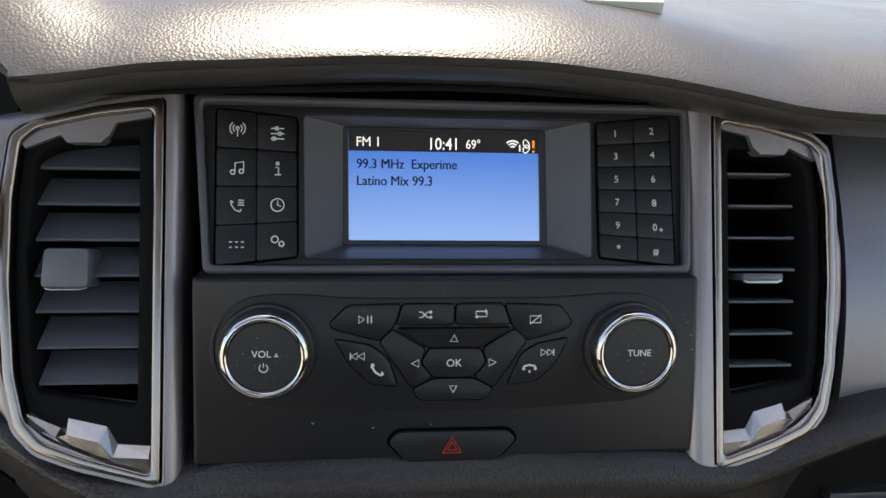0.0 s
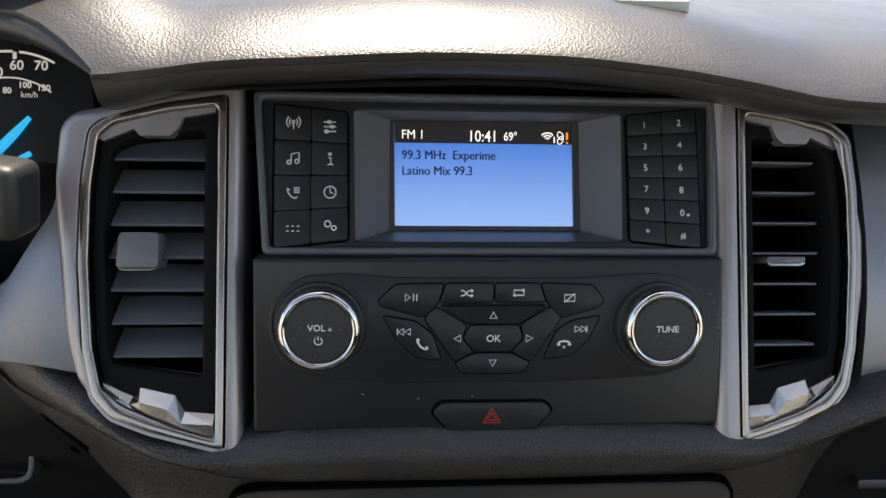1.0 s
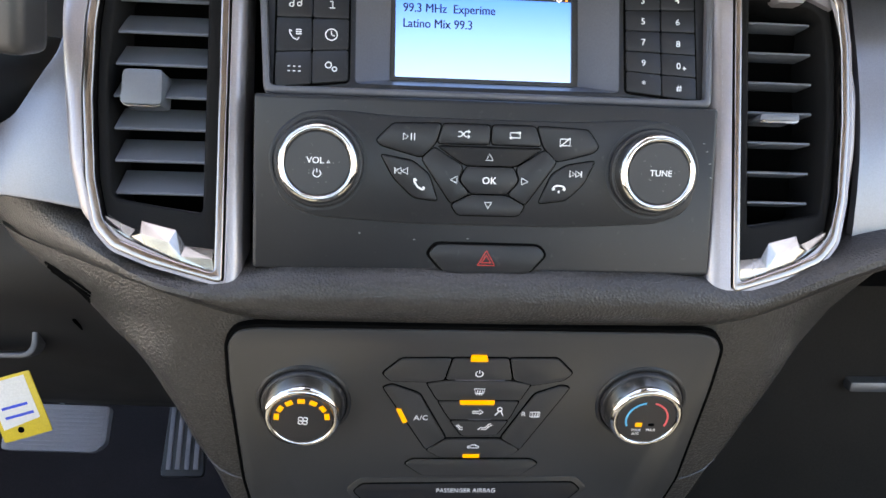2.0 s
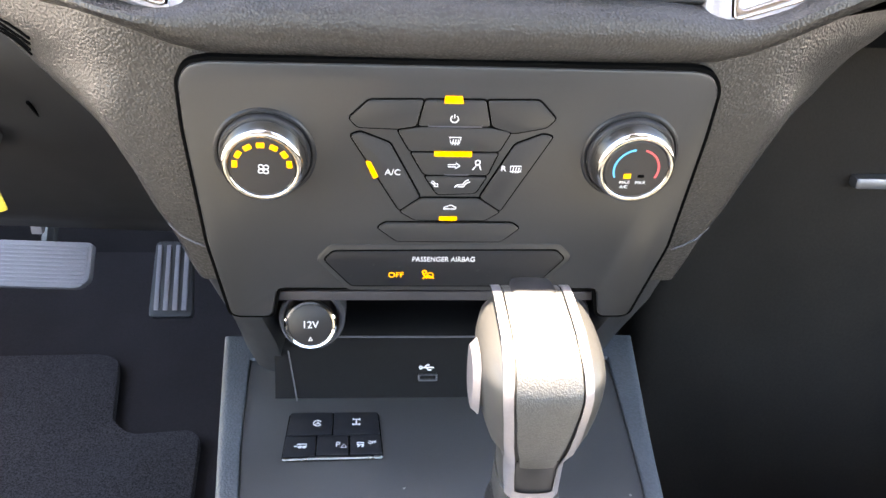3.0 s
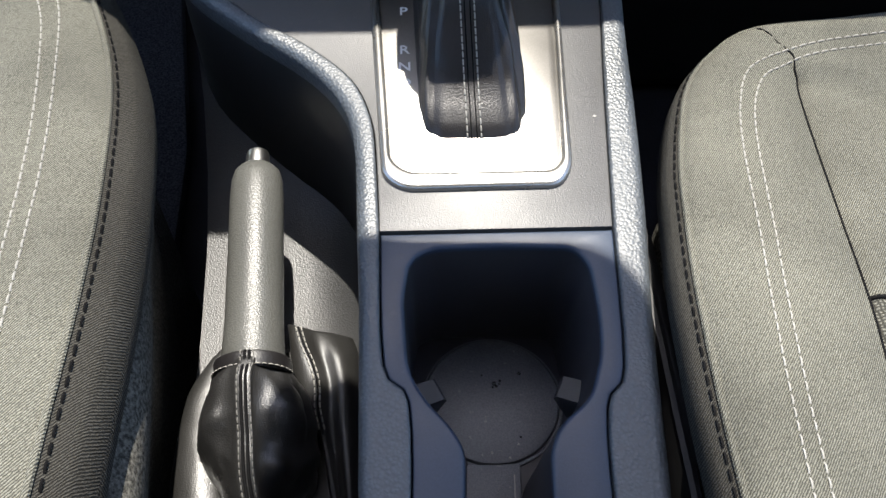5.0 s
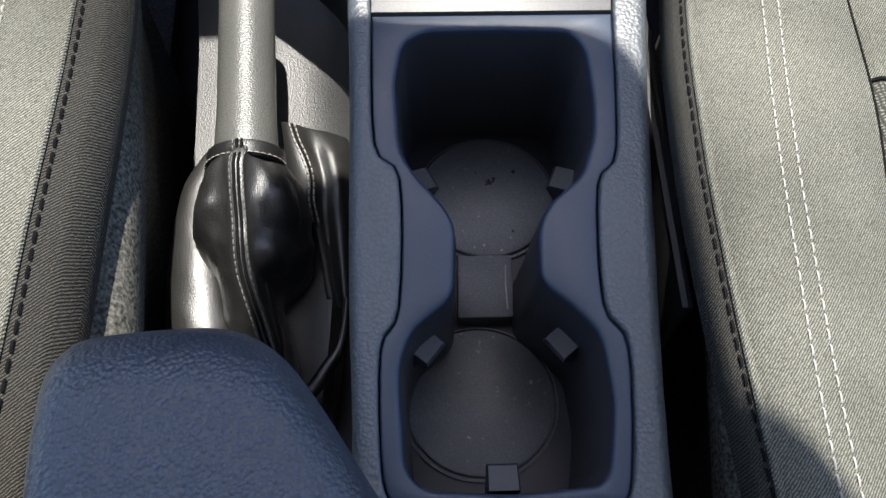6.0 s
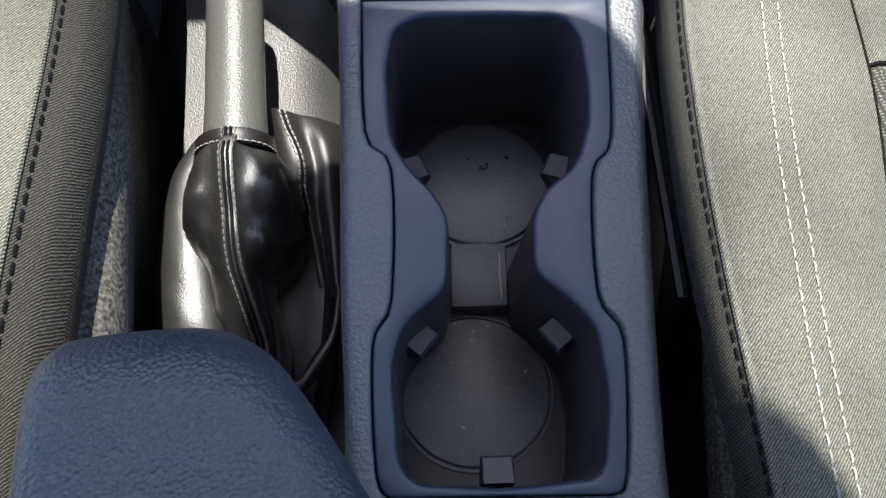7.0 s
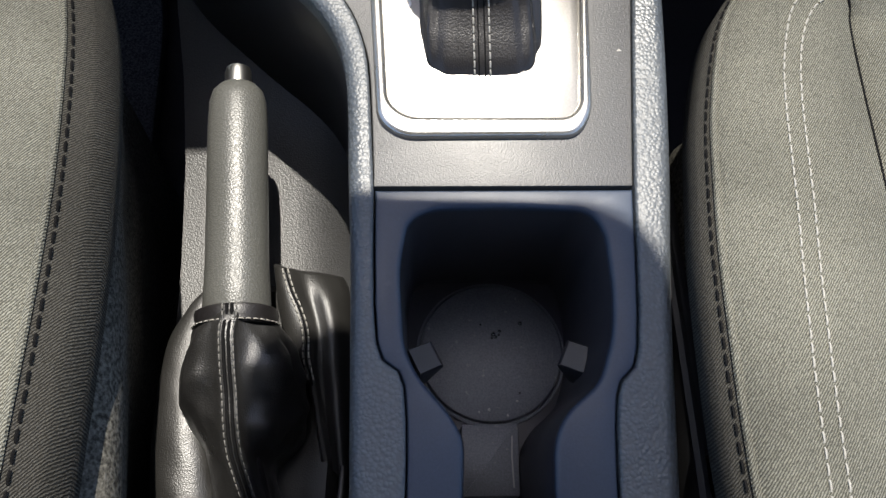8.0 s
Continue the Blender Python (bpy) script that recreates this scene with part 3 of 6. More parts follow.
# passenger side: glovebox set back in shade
part("glovebox", block(0.17, 0.77, 0.56, 0.62, 0.12, 0.735, 0.02, 3), SHADE, dash, "glovebox lid, its colour darkened for the deep shade there")
part("latch", block(0.312, 0.40, 0.550, 0.566, 0.579, 0.588, 0.003), SILVER, dash, "silver latch of the glovebox")

# ---- radio unit ----
radio = thing("radio_unit", "black car radio fascia with a lit blue display", "car radio", at=(0, 0.42, 0.8))
fascia_out = rounded([(-117.5, 66.5), (117.5, 66.5), (113.5, -15.5), (-111.5, -15.5)], 4)
fascia_hole = rounded([(-68, 58.5), (68, 58.5), (66.5, -8), (-67, -8)], 2.5)
part("fascia", framed(rounded([(-114, 63), (114, 63), (110.5, -12), (-109, -12)], 3), fascia_hole, -22, 0, 1.0, 0.8), PANEL, radio, m=UPPER)
part("rim", framed(fascia_out, rounded([(-113.5, 62.5), (113.5, 62.5), (110, -11.5), (-108.5, -11.5)], 3), -16, 4.5, 2.2, 1.6), BEZELGREY, radio, "dark grey raised rim round the buttons", UPPER)


# sloping sides between fascia and display
near = [UPPER @ Vector((x * S, y * S, -0.0006)) for x, y in fascia_hole]
far_pts = rounded([(-50, 54), (49, 54), (50, -3), (-50, -3)], 1.5)
far = [SCREEN @ Vector((x * S, y * S, 0.001)) for x, y in far_pts]
bm = rings([[p * 1000 for p in near], [p * 1000 for p in far]], False, False)
part("display_surround", bm, BEZELGREY, radio, "grey funnel round the display", angle=20)
part("display_frame", framed(far_pts, rounded([(-47.6, 52.4), (45.9, 52.4), (46.6, -0.6), (-47.2, -0.6)], 0.8), -3, 1.0, 0.4, 0.4), BUTTON, radio, m=SCREEN)
display = part("display", prism([(-47.6, 52.4), (45.9, 52.4), (46.6, -0.6), (-47.2, -0.6)], -6, -1.0, 0), SCREENBLUE, radio, "lit blue display with dark radio text", SCREEN)
part("title_bar", prism([(-47.5, 52.4), (45.9, 52.4), (46.0, 42.6), (-47.3, 42.6)], -1.0, -0.8, 0), SCREENBLACK, display, "black title bar", SCREEN)
lettering("band_text", "FM 1", 4.6, -44, 46.8, -0.7, SCREEN, SCREENWHITE, display, "LEFT", 0.0, 0.92)
lettering("clock_text", "10:41", 5.8, -9.2, 46.2, -0.7, SCREEN, SCREENWHITE, display, "LEFT", 0.03, 0.86)
lettering("temperature_text", "69°", 4.4, 9.6, 46.3, -0.7, SCREEN, SCREENWHITE, display, "LEFT", 0.03, 0.85)
lettering("station_text", "99.3 MHz  Experime", 4.7, -43.8, 36.2, -0.85, SCREEN, SCREENDARK, display, "LEFT", 0.0, 0.88, 0.28)
lettering("station_text", "Latino Mix 99.3", 4.7, -43.8, 28.0, -0.85, SCREEN, SCREENDARK, display, "LEFT", 0.0, 0.88, 0.28)
wifi = [arc(33, 44.5, r, 45, 135) for r in (1.4, 2.8, 4.2)] + [[(36.6, 43.5), (36.6, 46.6)]]
part("wireless_sign", strokes(wifi, 0.7, -0.75), SCREENWHITE, display, m=SCREEN)
part("device_sign", strokes([[(38.4, 48.6), (39.4, 49.4), (40.6, 48.6), (41.4, 47.4), (41.4, 44.6), (40.6, 43.4), (39.4, 42.6), (38.4, 43.4), (38.4, 45), (39.2, 46), (38.4, 47), (38.4, 48.6)], arc(40.2, 46, 0.8, 0, 360, 8)], 0.5, -0.75), SCREENWHITE, display, m=SCREEN)
part("warning_mark", strokes([[(43.5, 49), (43.5, 45.2)], [(43.5, 44), (43.5, 43)]], 1.1, -0.75), SCREENORANGE, display, m=SCREEN)

# signs on the buttons, in millimetres
SIGNS = {
    "antenna": [arc(0, 0.8, r, a, a + 100) for r in (2.0, 3.4) for a in (-50, 130)] + [[(0, 0.5), (0, -3)]] + [arc(0, 0.8, 0.7, 0, 360)],
    "sliders": [[(-3, y), (3, y)] for y in (2.4, 0, -2.4)] + [arc(x, y, 0.8, 0, 360) for x, y in ((-0.4, 2.4), (1, 0), (-1.6, -2.4))],
    "note": [arc(-2, -2, 1.0, 0, 360), arc(1.8, -1.6, 1.0, 0, 360), [(-1.0, -2), (-1.0, 2.2), (2.8, 2.8), (2.8, -1.6)]],
    "info": [[(-1, 0.8), (0.4, 0.8), (0.4, -2.6)], [(-1.2, -2.6), (1.6, -2.6)], arc(0, 2.6, 0.6, 0, 360)],
    "phone_list": [[(-2.8, 2.4), (-2.4, 0.4), (-0.8, -1.8), (1.2, -2.6)], [(-2.9, 2.5), (-1.5, 1.6)], [(1.3, -2.7), (2.0, -1.4)]] + [[(0.4, y), (3.2, y)] for y in (2.6, 1.5, 0.4)],
    "clock": [arc(0, 0, 2.9, 0, 360, 20), [(0, 2), (0, 0), (1.6, -0.7)]],
    "grid": [[(x - 0.6, y), (x + 0.6, y)] for x in (-2.6, 0, 2.6) for y in (1.2, -1.2)],
    "gears": [arc(-1.2, 0.8, 1.5, 0, 360), arc(1.8, -1.2, 1.1, 0, 360)],
    "play": [[(-3, 1.7), (-3, -1.7), (-0.6, 0), (-3, 1.7)], [(0.9, 1.7), (0.9, -1.7)], [(2.5, 1.7), (2.5, -1.7)]],
    "shuffle": [[(-3, 1.3), (-1.6, 1.3), (1.0, -1.3), (3, -1.3)], [(-3, -1.3), (-1.6, -1.3), (1.0, 1.3), (3, 1.3)], [(2.2, 2), (3.2, 1.3), (2.2, 0.6)], [(2.2, -0.6), (3.2, -1.3), (2.2, -2)]],
    "repeat": [[(-2.6, -0.4), (-2.6, 1.3), (2.6, 1.3)], [(2.6, 0.4), (2.6, -1.3), (-2.6, -1.3)], [(1.8, 2.1), (2.9, 1.3), (1.8, 0.5)], [(-1.8, -2.1), (-2.9, -1.3), (-1.8, -0.5)]],
    "screen_off": [[(-2.6, 1.7), (2.6, 1.7), (2.6, -1.7), (-2.6, -1.7), (-2.6, 1.7)], [(-2.6, -2.3), (2.6, 2.3)]],
    "back": [[(-3.2, 1.6), (-3.2, -1.6)], [(-0.2, 1.6), (-3, 0), (-0.2, -1.6), (-0.2, 1.6)], [(3, 1.6), (0.2, 0), (3, -1.6), (3, 1.6)]],
    "forward": [[(3.2, 1.6), (3.2, -1.6)], [(0.2, 1.6), (3, 0), (0.2, -1.6), (0.2, 1.6)], [(-3, 1.6), (-0.2, 0), (-3, -1.6), (-3, 1.6)]],
    "handset": [[(-2.6, 2.6), (-2.8, 1.2), (-1.0, -1.6), (1.4, -3.0), (2.6, -2.6)], [(-2.6, 2.6), (-1.6, 1.4)], [(2.6, -2.6), (1.8, -1.4)]],
    "hang_up": [[(-3.2, -0.6), (-2.4, 1.0), (0, 1.5), (2.4, 1.0), (3.2, -0.6)], [(-3.2, -0.6), (-2.0, -0.2)], [(3.2, -0.6), (2.0, -0.2)], [(0, -1.0), (0, -2.2)]],
    "up": [[(-1.7, -1.4), (1.7, -1.4), (0, 1.7), (-1.7, -1.4)]],
    "down": [[(-1.7, 1.4), (1.7, 1.4), (0, -1.7), (-1.7, 1.4)]],
    "left": [[(1.5, -1.7), (1.5, 1.7), (-1.7, 0), (1.5, -1.7)]],
    "right": [[(-1.5, -1.7), (-1.5, 1.7), (1.7, 0), (-1.5, -1.7)]],
    "power": [arc(0, 0, 2.0, 125, 415), [(0, 2.6), (0, 0.4)]],
    "defrost": [[(-3, 2), (3, 2), (2.2, -1.4), (-2.2, -1.4), (-3, 2)]] + [[(x, -2.6), (x + 0.4, 0.8)] for x in (-1.4, 0, 1.4)],
    "rear_defrost": [[(-2.8, 1.7), (2.8, 1.7), (2.8, -1.7), (-2.8, -1.7), (-2.8, 1.7)]] + [[(x, -2.5), (x + 0.3, 0.9)] for x in (-1.5, 0, 1.5)],
    "arrow": [[(-3, 0.7), (1, 0.7), (1, 1.8), (3.2, 0), (1, -1.8), (1, -0.7), (-3, -0.7), (-3, 0.7)]],
    "person": [arc(0.5, 2.2, 1.3, 0, 360), [(-2, -2.4), (0, 0.6), (1.4, 0.6), (2.6, -2.4)]],
    "legs": [[(3.6, 2.4), (1.8, 1.6), (0.4, -0.8), (-2.4, -0.8), (-3.8, -2.4)], [(4.4, 1.2), (2.4, 0.4), (1.0, -2), (-2, -2)]],
    "car": [[(-3.4, -0.8), (-2.8, 0.5), (-1.2, 0.8), (-0.4, 1.6), (1.4, 1.6), (2.2, 0.7), (3.4, 0.4), (3.4, -0.8), (-3.4, -0.8)]],
    "fan": [arc(x, y, 1.1, 0, 360, 8) for x, y in ((1.2, 1.0), (-1.0, 1.2), (-1.2, -1.0), (1.0, -1.2))],
    "auto_stop": [arc(0, 0, 2.4, 30, 330), [(-1.0, -1.3), (0.2, 1.5), (1.4, -1.3)], [(-0.6, -0.3), (1.0, -0.3)]],
    "axle": [[(0, 2.2), (0, -2.2)], [(-2, 2.2), (2, 2.2)], [(-2, -2.2), (2, -2.2)], [(-2, 3), (-2, 1.4)], [(2, 3), (2, 1.4)], [(-2, -3), (-2, -1.4)], [(2, -3), (2, -1.4)]],
    "trailer": [[(-4, -0.6), (-2.2, -0.6), (-2.2, 1.2), (3.2, 1.2), (3.2, -0.8), (-1.6, -0.8)], arc(-0.6, -1.2, 0.8, 0, 360, 8), arc(2, -1.2, 0.8, 0, 360, 8)],
    "skid": [[(-2, 1.5), (2, 1.5), (2, 0), (-2, 0), (-2, 1.5)], [(-1.5, -0.4), (-0.5, -1.2), (-1.5, -2)], [(1.0, -0.4), (2.0, -1.2), (1.0, -2)]],
    "usb": [[(-4, 0), (3.4, 0)], [(-2, 0), (-0.6, 1.4), (1, 1.4)], [(-1, 0), (0.4, -1.4), (2, -1.4)]] + [arc(-4, 0, 0.8, 0, 360, 8)],
}


def sign(key, x, y, w, plane, parent, mat=None, k=1.0, width=0.5):
    return part(key + "_sign", strokes(shifted(SIGNS[key], x, y, k), width, w), mat or WHITE, parent, m=plane, smooth=False)


def key_block(pts, plane, parent, w0=-3, w1=1.0, r=1.5, mat=None, gap=0.22, name="button"):
    return part(name, prism(inset(rounded(pts, r), gap), w0, w1, 0.35), mat or PANEL, parent, m=plane)


def bilinear(q, a, b):
    (x0, y0), (x1, y1), (x2, y2), (x3, y3) = q
    return (x0 * (1 - a) * (1 - b) + x1 * a * (1 - b) + x2 * a * b + x3 * (1 - a) * b, y0 * (1 - a) * (1 - b) + y1 * a * (1 - b) + y2 * a * b + y3 * (1 - a) * b)


QL = ((-107, 60.5), (-71.3, 56.7), (-70.6, -7.4), (-106.6, -11.6))
QR = ((70.6, 57.2), (107, 61), (106.6, -11.3), (70.0, -7.6))
part("key_bed", prism(rounded(inset(ccw(QL), -0.9), 3), -2, 0.2, 0.2), GAP, radio, m=UPPER)
part("key_bed", prism(rounded(inset(ccw(QR), -0.9), 3), -2, 0.2, 0.2), GAP, radio, m=UPPER)
NAMES_L = (("antenna", "sliders"), ("note", "info"), ("phone_list", "clock"), ("grid", "gears"))
for r in range(4):
    for c in range(2):
        q = [bilinear(QL, a, b) for a, b in ((c / 2, r / 4), ((c + 1) / 2, r / 4), ((c + 1) / 2, (r + 1) / 4), (c / 2, (r + 1) / 4))]
        b = key_block(q, UPPER, radio, -2, 1.4, 1.6)
        x, y = bilinear(QL, (c + 0.52) / 2, (r + 0.52) / 4)
        sign(NAMES_L[r][c], x, y, 1.4, UPPER, b, k=1.0, width=0.55)
NAMES_R = ("12", "34", "56", "78", "90", "*#")
for r in range(6):
    for c in range(2):
        q = [bilinear(QR, a, b) for a, b in ((c / 2, r / 6), ((c + 1) / 2, r / 6), ((c + 1) / 2, (r + 1) / 6), (c / 2, (r + 1) / 6))]
        b = key_block(q, UPPER, radio, -2, 1.4, 1.3)
        x, y = bilinear(QR, (c + 0.5) / 2, (r + 0.55) / 6)
        lettering("numeral", NAMES_R[r][c], 3.3, x, y, 1.45, UPPER, WHITE, b, bold=0.02)
        if NAMES_R[r][c] == "0":
            lettering("plus_sign", "+", 2.4, x + 3.0, y - 1.2, 1.45, UPPER, WHITE, b, bold=0.08)

# lower half
part("lower_fascia", prism(rounded([(-115, 39.5), (114.5, 39.5), (115.5, -45.5), (-116, -45.5)], 2), -20, 0, 1.5), PANEL, radio, m=LOWER)
part("raised_field", prism(rounded([(-107, 14), (-96, 31), (-75, 33), (-45, 30.5), (45, 30.5), (75, 33), (96, 31), (107, 14), (103, -12), (88, -19), (40, -22), (-40, -22), (-88, -19), (-103, -12)], 12, 5), -1, 0.9, 0.9), PANEL, radio, m=LOWER)
RADIO_PADS = (
    ("play", [(-56.3, 19), (-48, 27.4), (-24.2, 28), (-27, 17.9), (-34, 11), (-54, 16.4)], -40, 21),
    ("shuffle", [(-23.6, 28), (-0.4, 28), (-0.4, 18.1), (-26.4, 18)], -13.4, 23),
    ("repeat", [(0.4, 28), (22, 28), (25.6, 18), (0.4, 18.1)], 12, 23.2),
    ("screen_off", [(22.7, 28), (48.5, 27), (54.5, 19), (52, 15.6), (33.4, 10.6), (26.2, 17.6)], 37, 20.5),
    ("back", [(-54, 12.2), (-38, 9.4), (-29.8, 3), (-25.2, -10.3), (-37.5, -8.8), (-47.3, 0.5)], -43.5, 4.2),
    ("up", [(-26.4, 17), (26.2, 17), (12.6, 7.6), (-12, 7.6)], -0.2, 12),
    ("left", [(-28, 16.6), (-13, 7.2), (-15.4, 0.5), (-9.6, -6.2), (-18.8, -11.3), (-34, 10.5)], -17.6, 0.6),
    ("ok", [(-11.6, 7.4), (12, 7.4), (14.8, 0.5), (8.8, -6.2), (-9.2, -6.2), (-14.8, 0.5)], 0, 0.4),
    ("right", [(27.6, 16.6), (33.6, 10.5), (18.4, -11.3), (9.2, -6.2), (15.2, 0.5), (13, 7.2)], 17.6, 0.6),
    ("down", [(-9.3, -6.6), (8.9, -6.6), (18.6, -11.7), (15, -17), (-15.4, -17), (-18.9, -11.7)], -0.2, -11.6),
    ("forward", [(53, 12), (47.2, -0.3), (38.8, -8.4), (24.8, -10.3), (31, 4.6), (38.2, 9.2)], 43, 5),
)
for nm, pts, x, y in RADIO_PADS:
    part("key_bed", prism(inset(ccw(rounded(pts, 2.2)), -0.35), 0, 1.05, 0.1), GAP, radio, m=LOWER)
    b = key_block(pts, LOWER, radio, 0, 1.7, 2.2)
    if nm == "ok":
        lettering("ok_text", "OK", 3.4, x, y, 1.75, LOWER, WHITE, b, bold=0.03)
    else:
        sign(nm, x, y, 1.7, LOWER, b, k=0.95 if len(nm) > 5 else 1.0, width=0.5)
    if nm == "back":
        sign("handset", -34.5, -1.8, 1.7, LOWER, b, k=0.95, width=0.9)
    if nm == "forward":
        sign("hang_up", 35, -2.4, 1.7, LOWER, b, width=0.9)
haz = key_block([(-29.5, -36.6), (-25.2, -31.4), (26.2, -31.6), (30, -36.2), (21.5, -45.8), (-20.8, -46.0)], LOWER, radio, -2, 2.2, 2.5, name="hazard_switch")
part("hazard_surround", prism(rounded([(-31, -36.6), (-26, -30.4), (27, -30.6), (31.5, -36.2), (22.2, -46.6), (-21.5, -46.8)], 3), -2, 0.8, 0.5), GAP, radio, m=LOWER)
part("triangle_sign", strokes([[(-4.3, -41.8), (4.3, -41.8), (0, -34.4), (-4.3, -41.8)], [(-2.3, -40.5), (2.3, -40.5), (0, -36.6), (-2.3, -40.5)]], 0.7, 2.2), REDGLOW, haz, m=LOWER)


def dial_knob(name, x, y, plane, parent, r, label, tall):
    """A knob with a chrome ring round a black cap."""
    part("knob_seat", lathe([(r + 6.6, -1), (r + 6.4, 0.3), (r + 5.6, 1.0), (r + 4.6, 1.0), (r + 4.0, 0.2), (r, 0.2)], 56, (x, y)), PANEL, parent, m=plane)
    knob = part(name, lathe([(r + 3.6, 0), (r + 3.6, 2.2), (r + 3.0, 3.2), (r + 2.0, 3.4), (r + 1.0, 3.0)], 56, (x, y)), BUTTON, parent, label, plane)
    part("ring", lathe([(r + 1.6, 2.6), (r + 2.2, 3.2), (r + 2.2, 4.4), (r + 1.9, tall * 0.55), (r + 1.3, tall - 2.6), (r + 0.7, tall - 1.2), (r - 0.2, tall - 0.3), (r - 1.2, tall), (r - 2.0, tall - 0.3), (r - 2.5, tall - 1.0), (r - 2.6, tall - 2.4)], 72, (x, y)), CHROME, knob, "polished chrome ring", plane)
    part("cap", lathe([(r - 2.55, tall - 2.4), (r - 2.55, tall - 1.3), (r - 3.2, tall - 0.7), (0.01, tall - 0.4)], 48, (x, y)), BUTTON, knob, "dusty black cap", plane)
    return knob


vol = dial_knob("volume_knob", -83.6, 7.2, LOWER, radio, 18, "black volume knob with a chrome ring", 13)
lettering("vol_text", "VOL", 3.0, -84.6, 8.6, 12.7, LOWER, WHITE, vol, bold=0.03)
sign("up", -78.4, 8.2, 12.6, LOWER, vol, k=0.4)
sign("power", -83.8, 2.6, 12.6, LOWER, vol, k=0.9, width=0.45)
tune = dial_knob("tuning_knob", 82, 7.0, LOWER, radio, 18, "black tuning knob with a chrome ring", 13)
lettering("tune_text", "TUNE", 3.0, 82.8, 7.0, 12.7, LOWER, WHITE, tune, bold=0.03)

# ---- air vents ----


def air_vent(s, label, tab_x, tab_v, tab_wide, tab_tall):
    v = thing("air_vent", label, "air vent", "dash vents", (s * 0.16, 0.42, 0.8))
    # the two vents differ a little in width
    base, wide = (129.0, 1.03) if s < 0 else (127.0, 0.925)
    W = lambda x: s * (base + (x - 130) * wide)
    X = lambda pts: ccw([(W(x), y) for x, y in pts])
    far_side = [(192, 155), (203, 153), (209, 146), (211, 120), (209.5, 92), (206, 50), (199, 22), (182, 6)] if s < 0 else [(174, 156), (183, 149), (189, 130), (195.5, 95), (195, 65), (190, 32), (183, 14), (172, 4)]
    inner_x = 121.5 if s < 0 else 114.5
    outer = rounded(ccw([(s * x, y) for x, y in [(inner_x, 167), (inner_x + 7, 169), (155, 163.5)] + far_side + [(152, -7), (inner_x + 11, -16), (inner_x, -15)]]), 6, 4)
    ring_o = rounded(X([(130, 162.0), (158, 157.5), (184, 150.5), (193, 144), (196.5, 118), (197.5, 80), (195, 38), (190.5, 16), (182, 6), (165, -1), (131, -10.5)]), 3.5, 4)
    ring_i = rounded(X([(134.5, 156), (158, 152.6), (182, 146.5), (189, 140.5), (192, 116), (192.8, 80), (190.6, 40), (186.5, 20), (179, 10.5), (163, 4), (135, -5)]), 3, 4)
    cell = rounded(X([(141.5, 145), (160, 143), (178, 140), (184.5, 135), (188, 92), (186, 44), (184, 31), (160, 27), (142, 24)]), 3, 4)
    part("housing", framed(outer, inset(ring_o, -0.8), -24, 9, 6.5, 0.8), SATIN, v, "satin grey housing", VENT)
    part("shadow_gap", framed(inset(ring_o, -1.5), ring_i, -20, 3, 0.2, 0.2), GAP, v, m=VENT)
    part("chrome_frame", framed(ring_o, ring_i, 4.6, 9.8, 0.9, 1.4), SMOKE, v, "smoked chrome inner frame", VENT)
    part("inner_frame", framed(inset(ring_i, 0.2), cell, -34, 3.2, 0.6, 2.0), INNER, v, m=VENT)
    part("duct", prism(inset(cell, -1.0), -45, -34, 0), GAP, v, m=VENT)
    # stepped metal accents above and below the slats
    up_out = ((189.4, 141.4), (183, 146.8), (171, 150.2), (157, 153.4), (152.6, 154.2), (150.4, 154.6), (135, 157))
    up_in = ((187.6, 138.6), (173.2, 144.6), (170.6, 141.4), (157, 141.4), (153, 145), (150.6, 150.4), (136, 153.2))
    rows_up = [[(W(x) * S, y * S, w * S) for x, y in r] for r, w in ((up_out, 7.0), (up_in, 7.0), (up_in, -2))]
    part("accent", sheet(rows_up, (0, 0.0005, -0.001)), SATIN, v, "stepped smoked metal accent", VENT, smooth=False)
    # plain ramp under the slats
    ramp_rows = [[(W(x) * S, y * S, w * S) for x, y, w in r] for r in (((138.4, 3, 3.6), (152, 6, 3.6), (172, 13, 3.6), (186, 22, 3.6)), ((139, 12, 2.6), (152, 14, 2.4), (172, 18.6, 1.6), (186, 26, 0.6)), ((141, 24.5, -6), (152, 26, -6), (172, 29, -6), (185.4, 31.5, -6)))]
    part("ramp", sheet(ramp_rows, (0, 0, -0.002)), BLACK, v, m=VENT)
    lo_top = ((136.0, 6.6, 3.0), (149.6, 7.6, 3.2), (154.2, 15.6, 3.4), (170.2, 19.6, 3.4), (173.4, 15.4, 3.2), (188.6, 22.5, 4.0))
    lo_mid = ((136.0, 1.6, 7.6), (150.8, 2.6, 7.2), (156.4, 9.4, 8.2), (169.6, 13.2, 8.2), (174.8, 11.8, 6.6), (189.4, 20, 7.6))
    lo_low = ((135.2, -4.8, 6.4), (149.6, -1.4, 6.8), (157, 1.8, 6.8), (167.5, 5.4, 6.8), (177.5, 9.6, 6.6), (189.0, 18.5, 7.6))
    rows_lo = [[(W(x) * S, y * S, w * S) for x, y, w in r] for r in (lo_low, lo_mid, lo_top)]
    part("accent", sheet(rows_lo, (0, 0, -0.002)), BRIGHT, v, "stepped bright metal accent", VENT, smooth=False)
    for k in range(7):
        c = 40 + 16.2 * k if s < 0 else 37.4 + 15.9 * k
        x0, x1 = abs(W(139)), abs(W((187 if s < 0 else 182) - abs(c - 90) * 0.05))
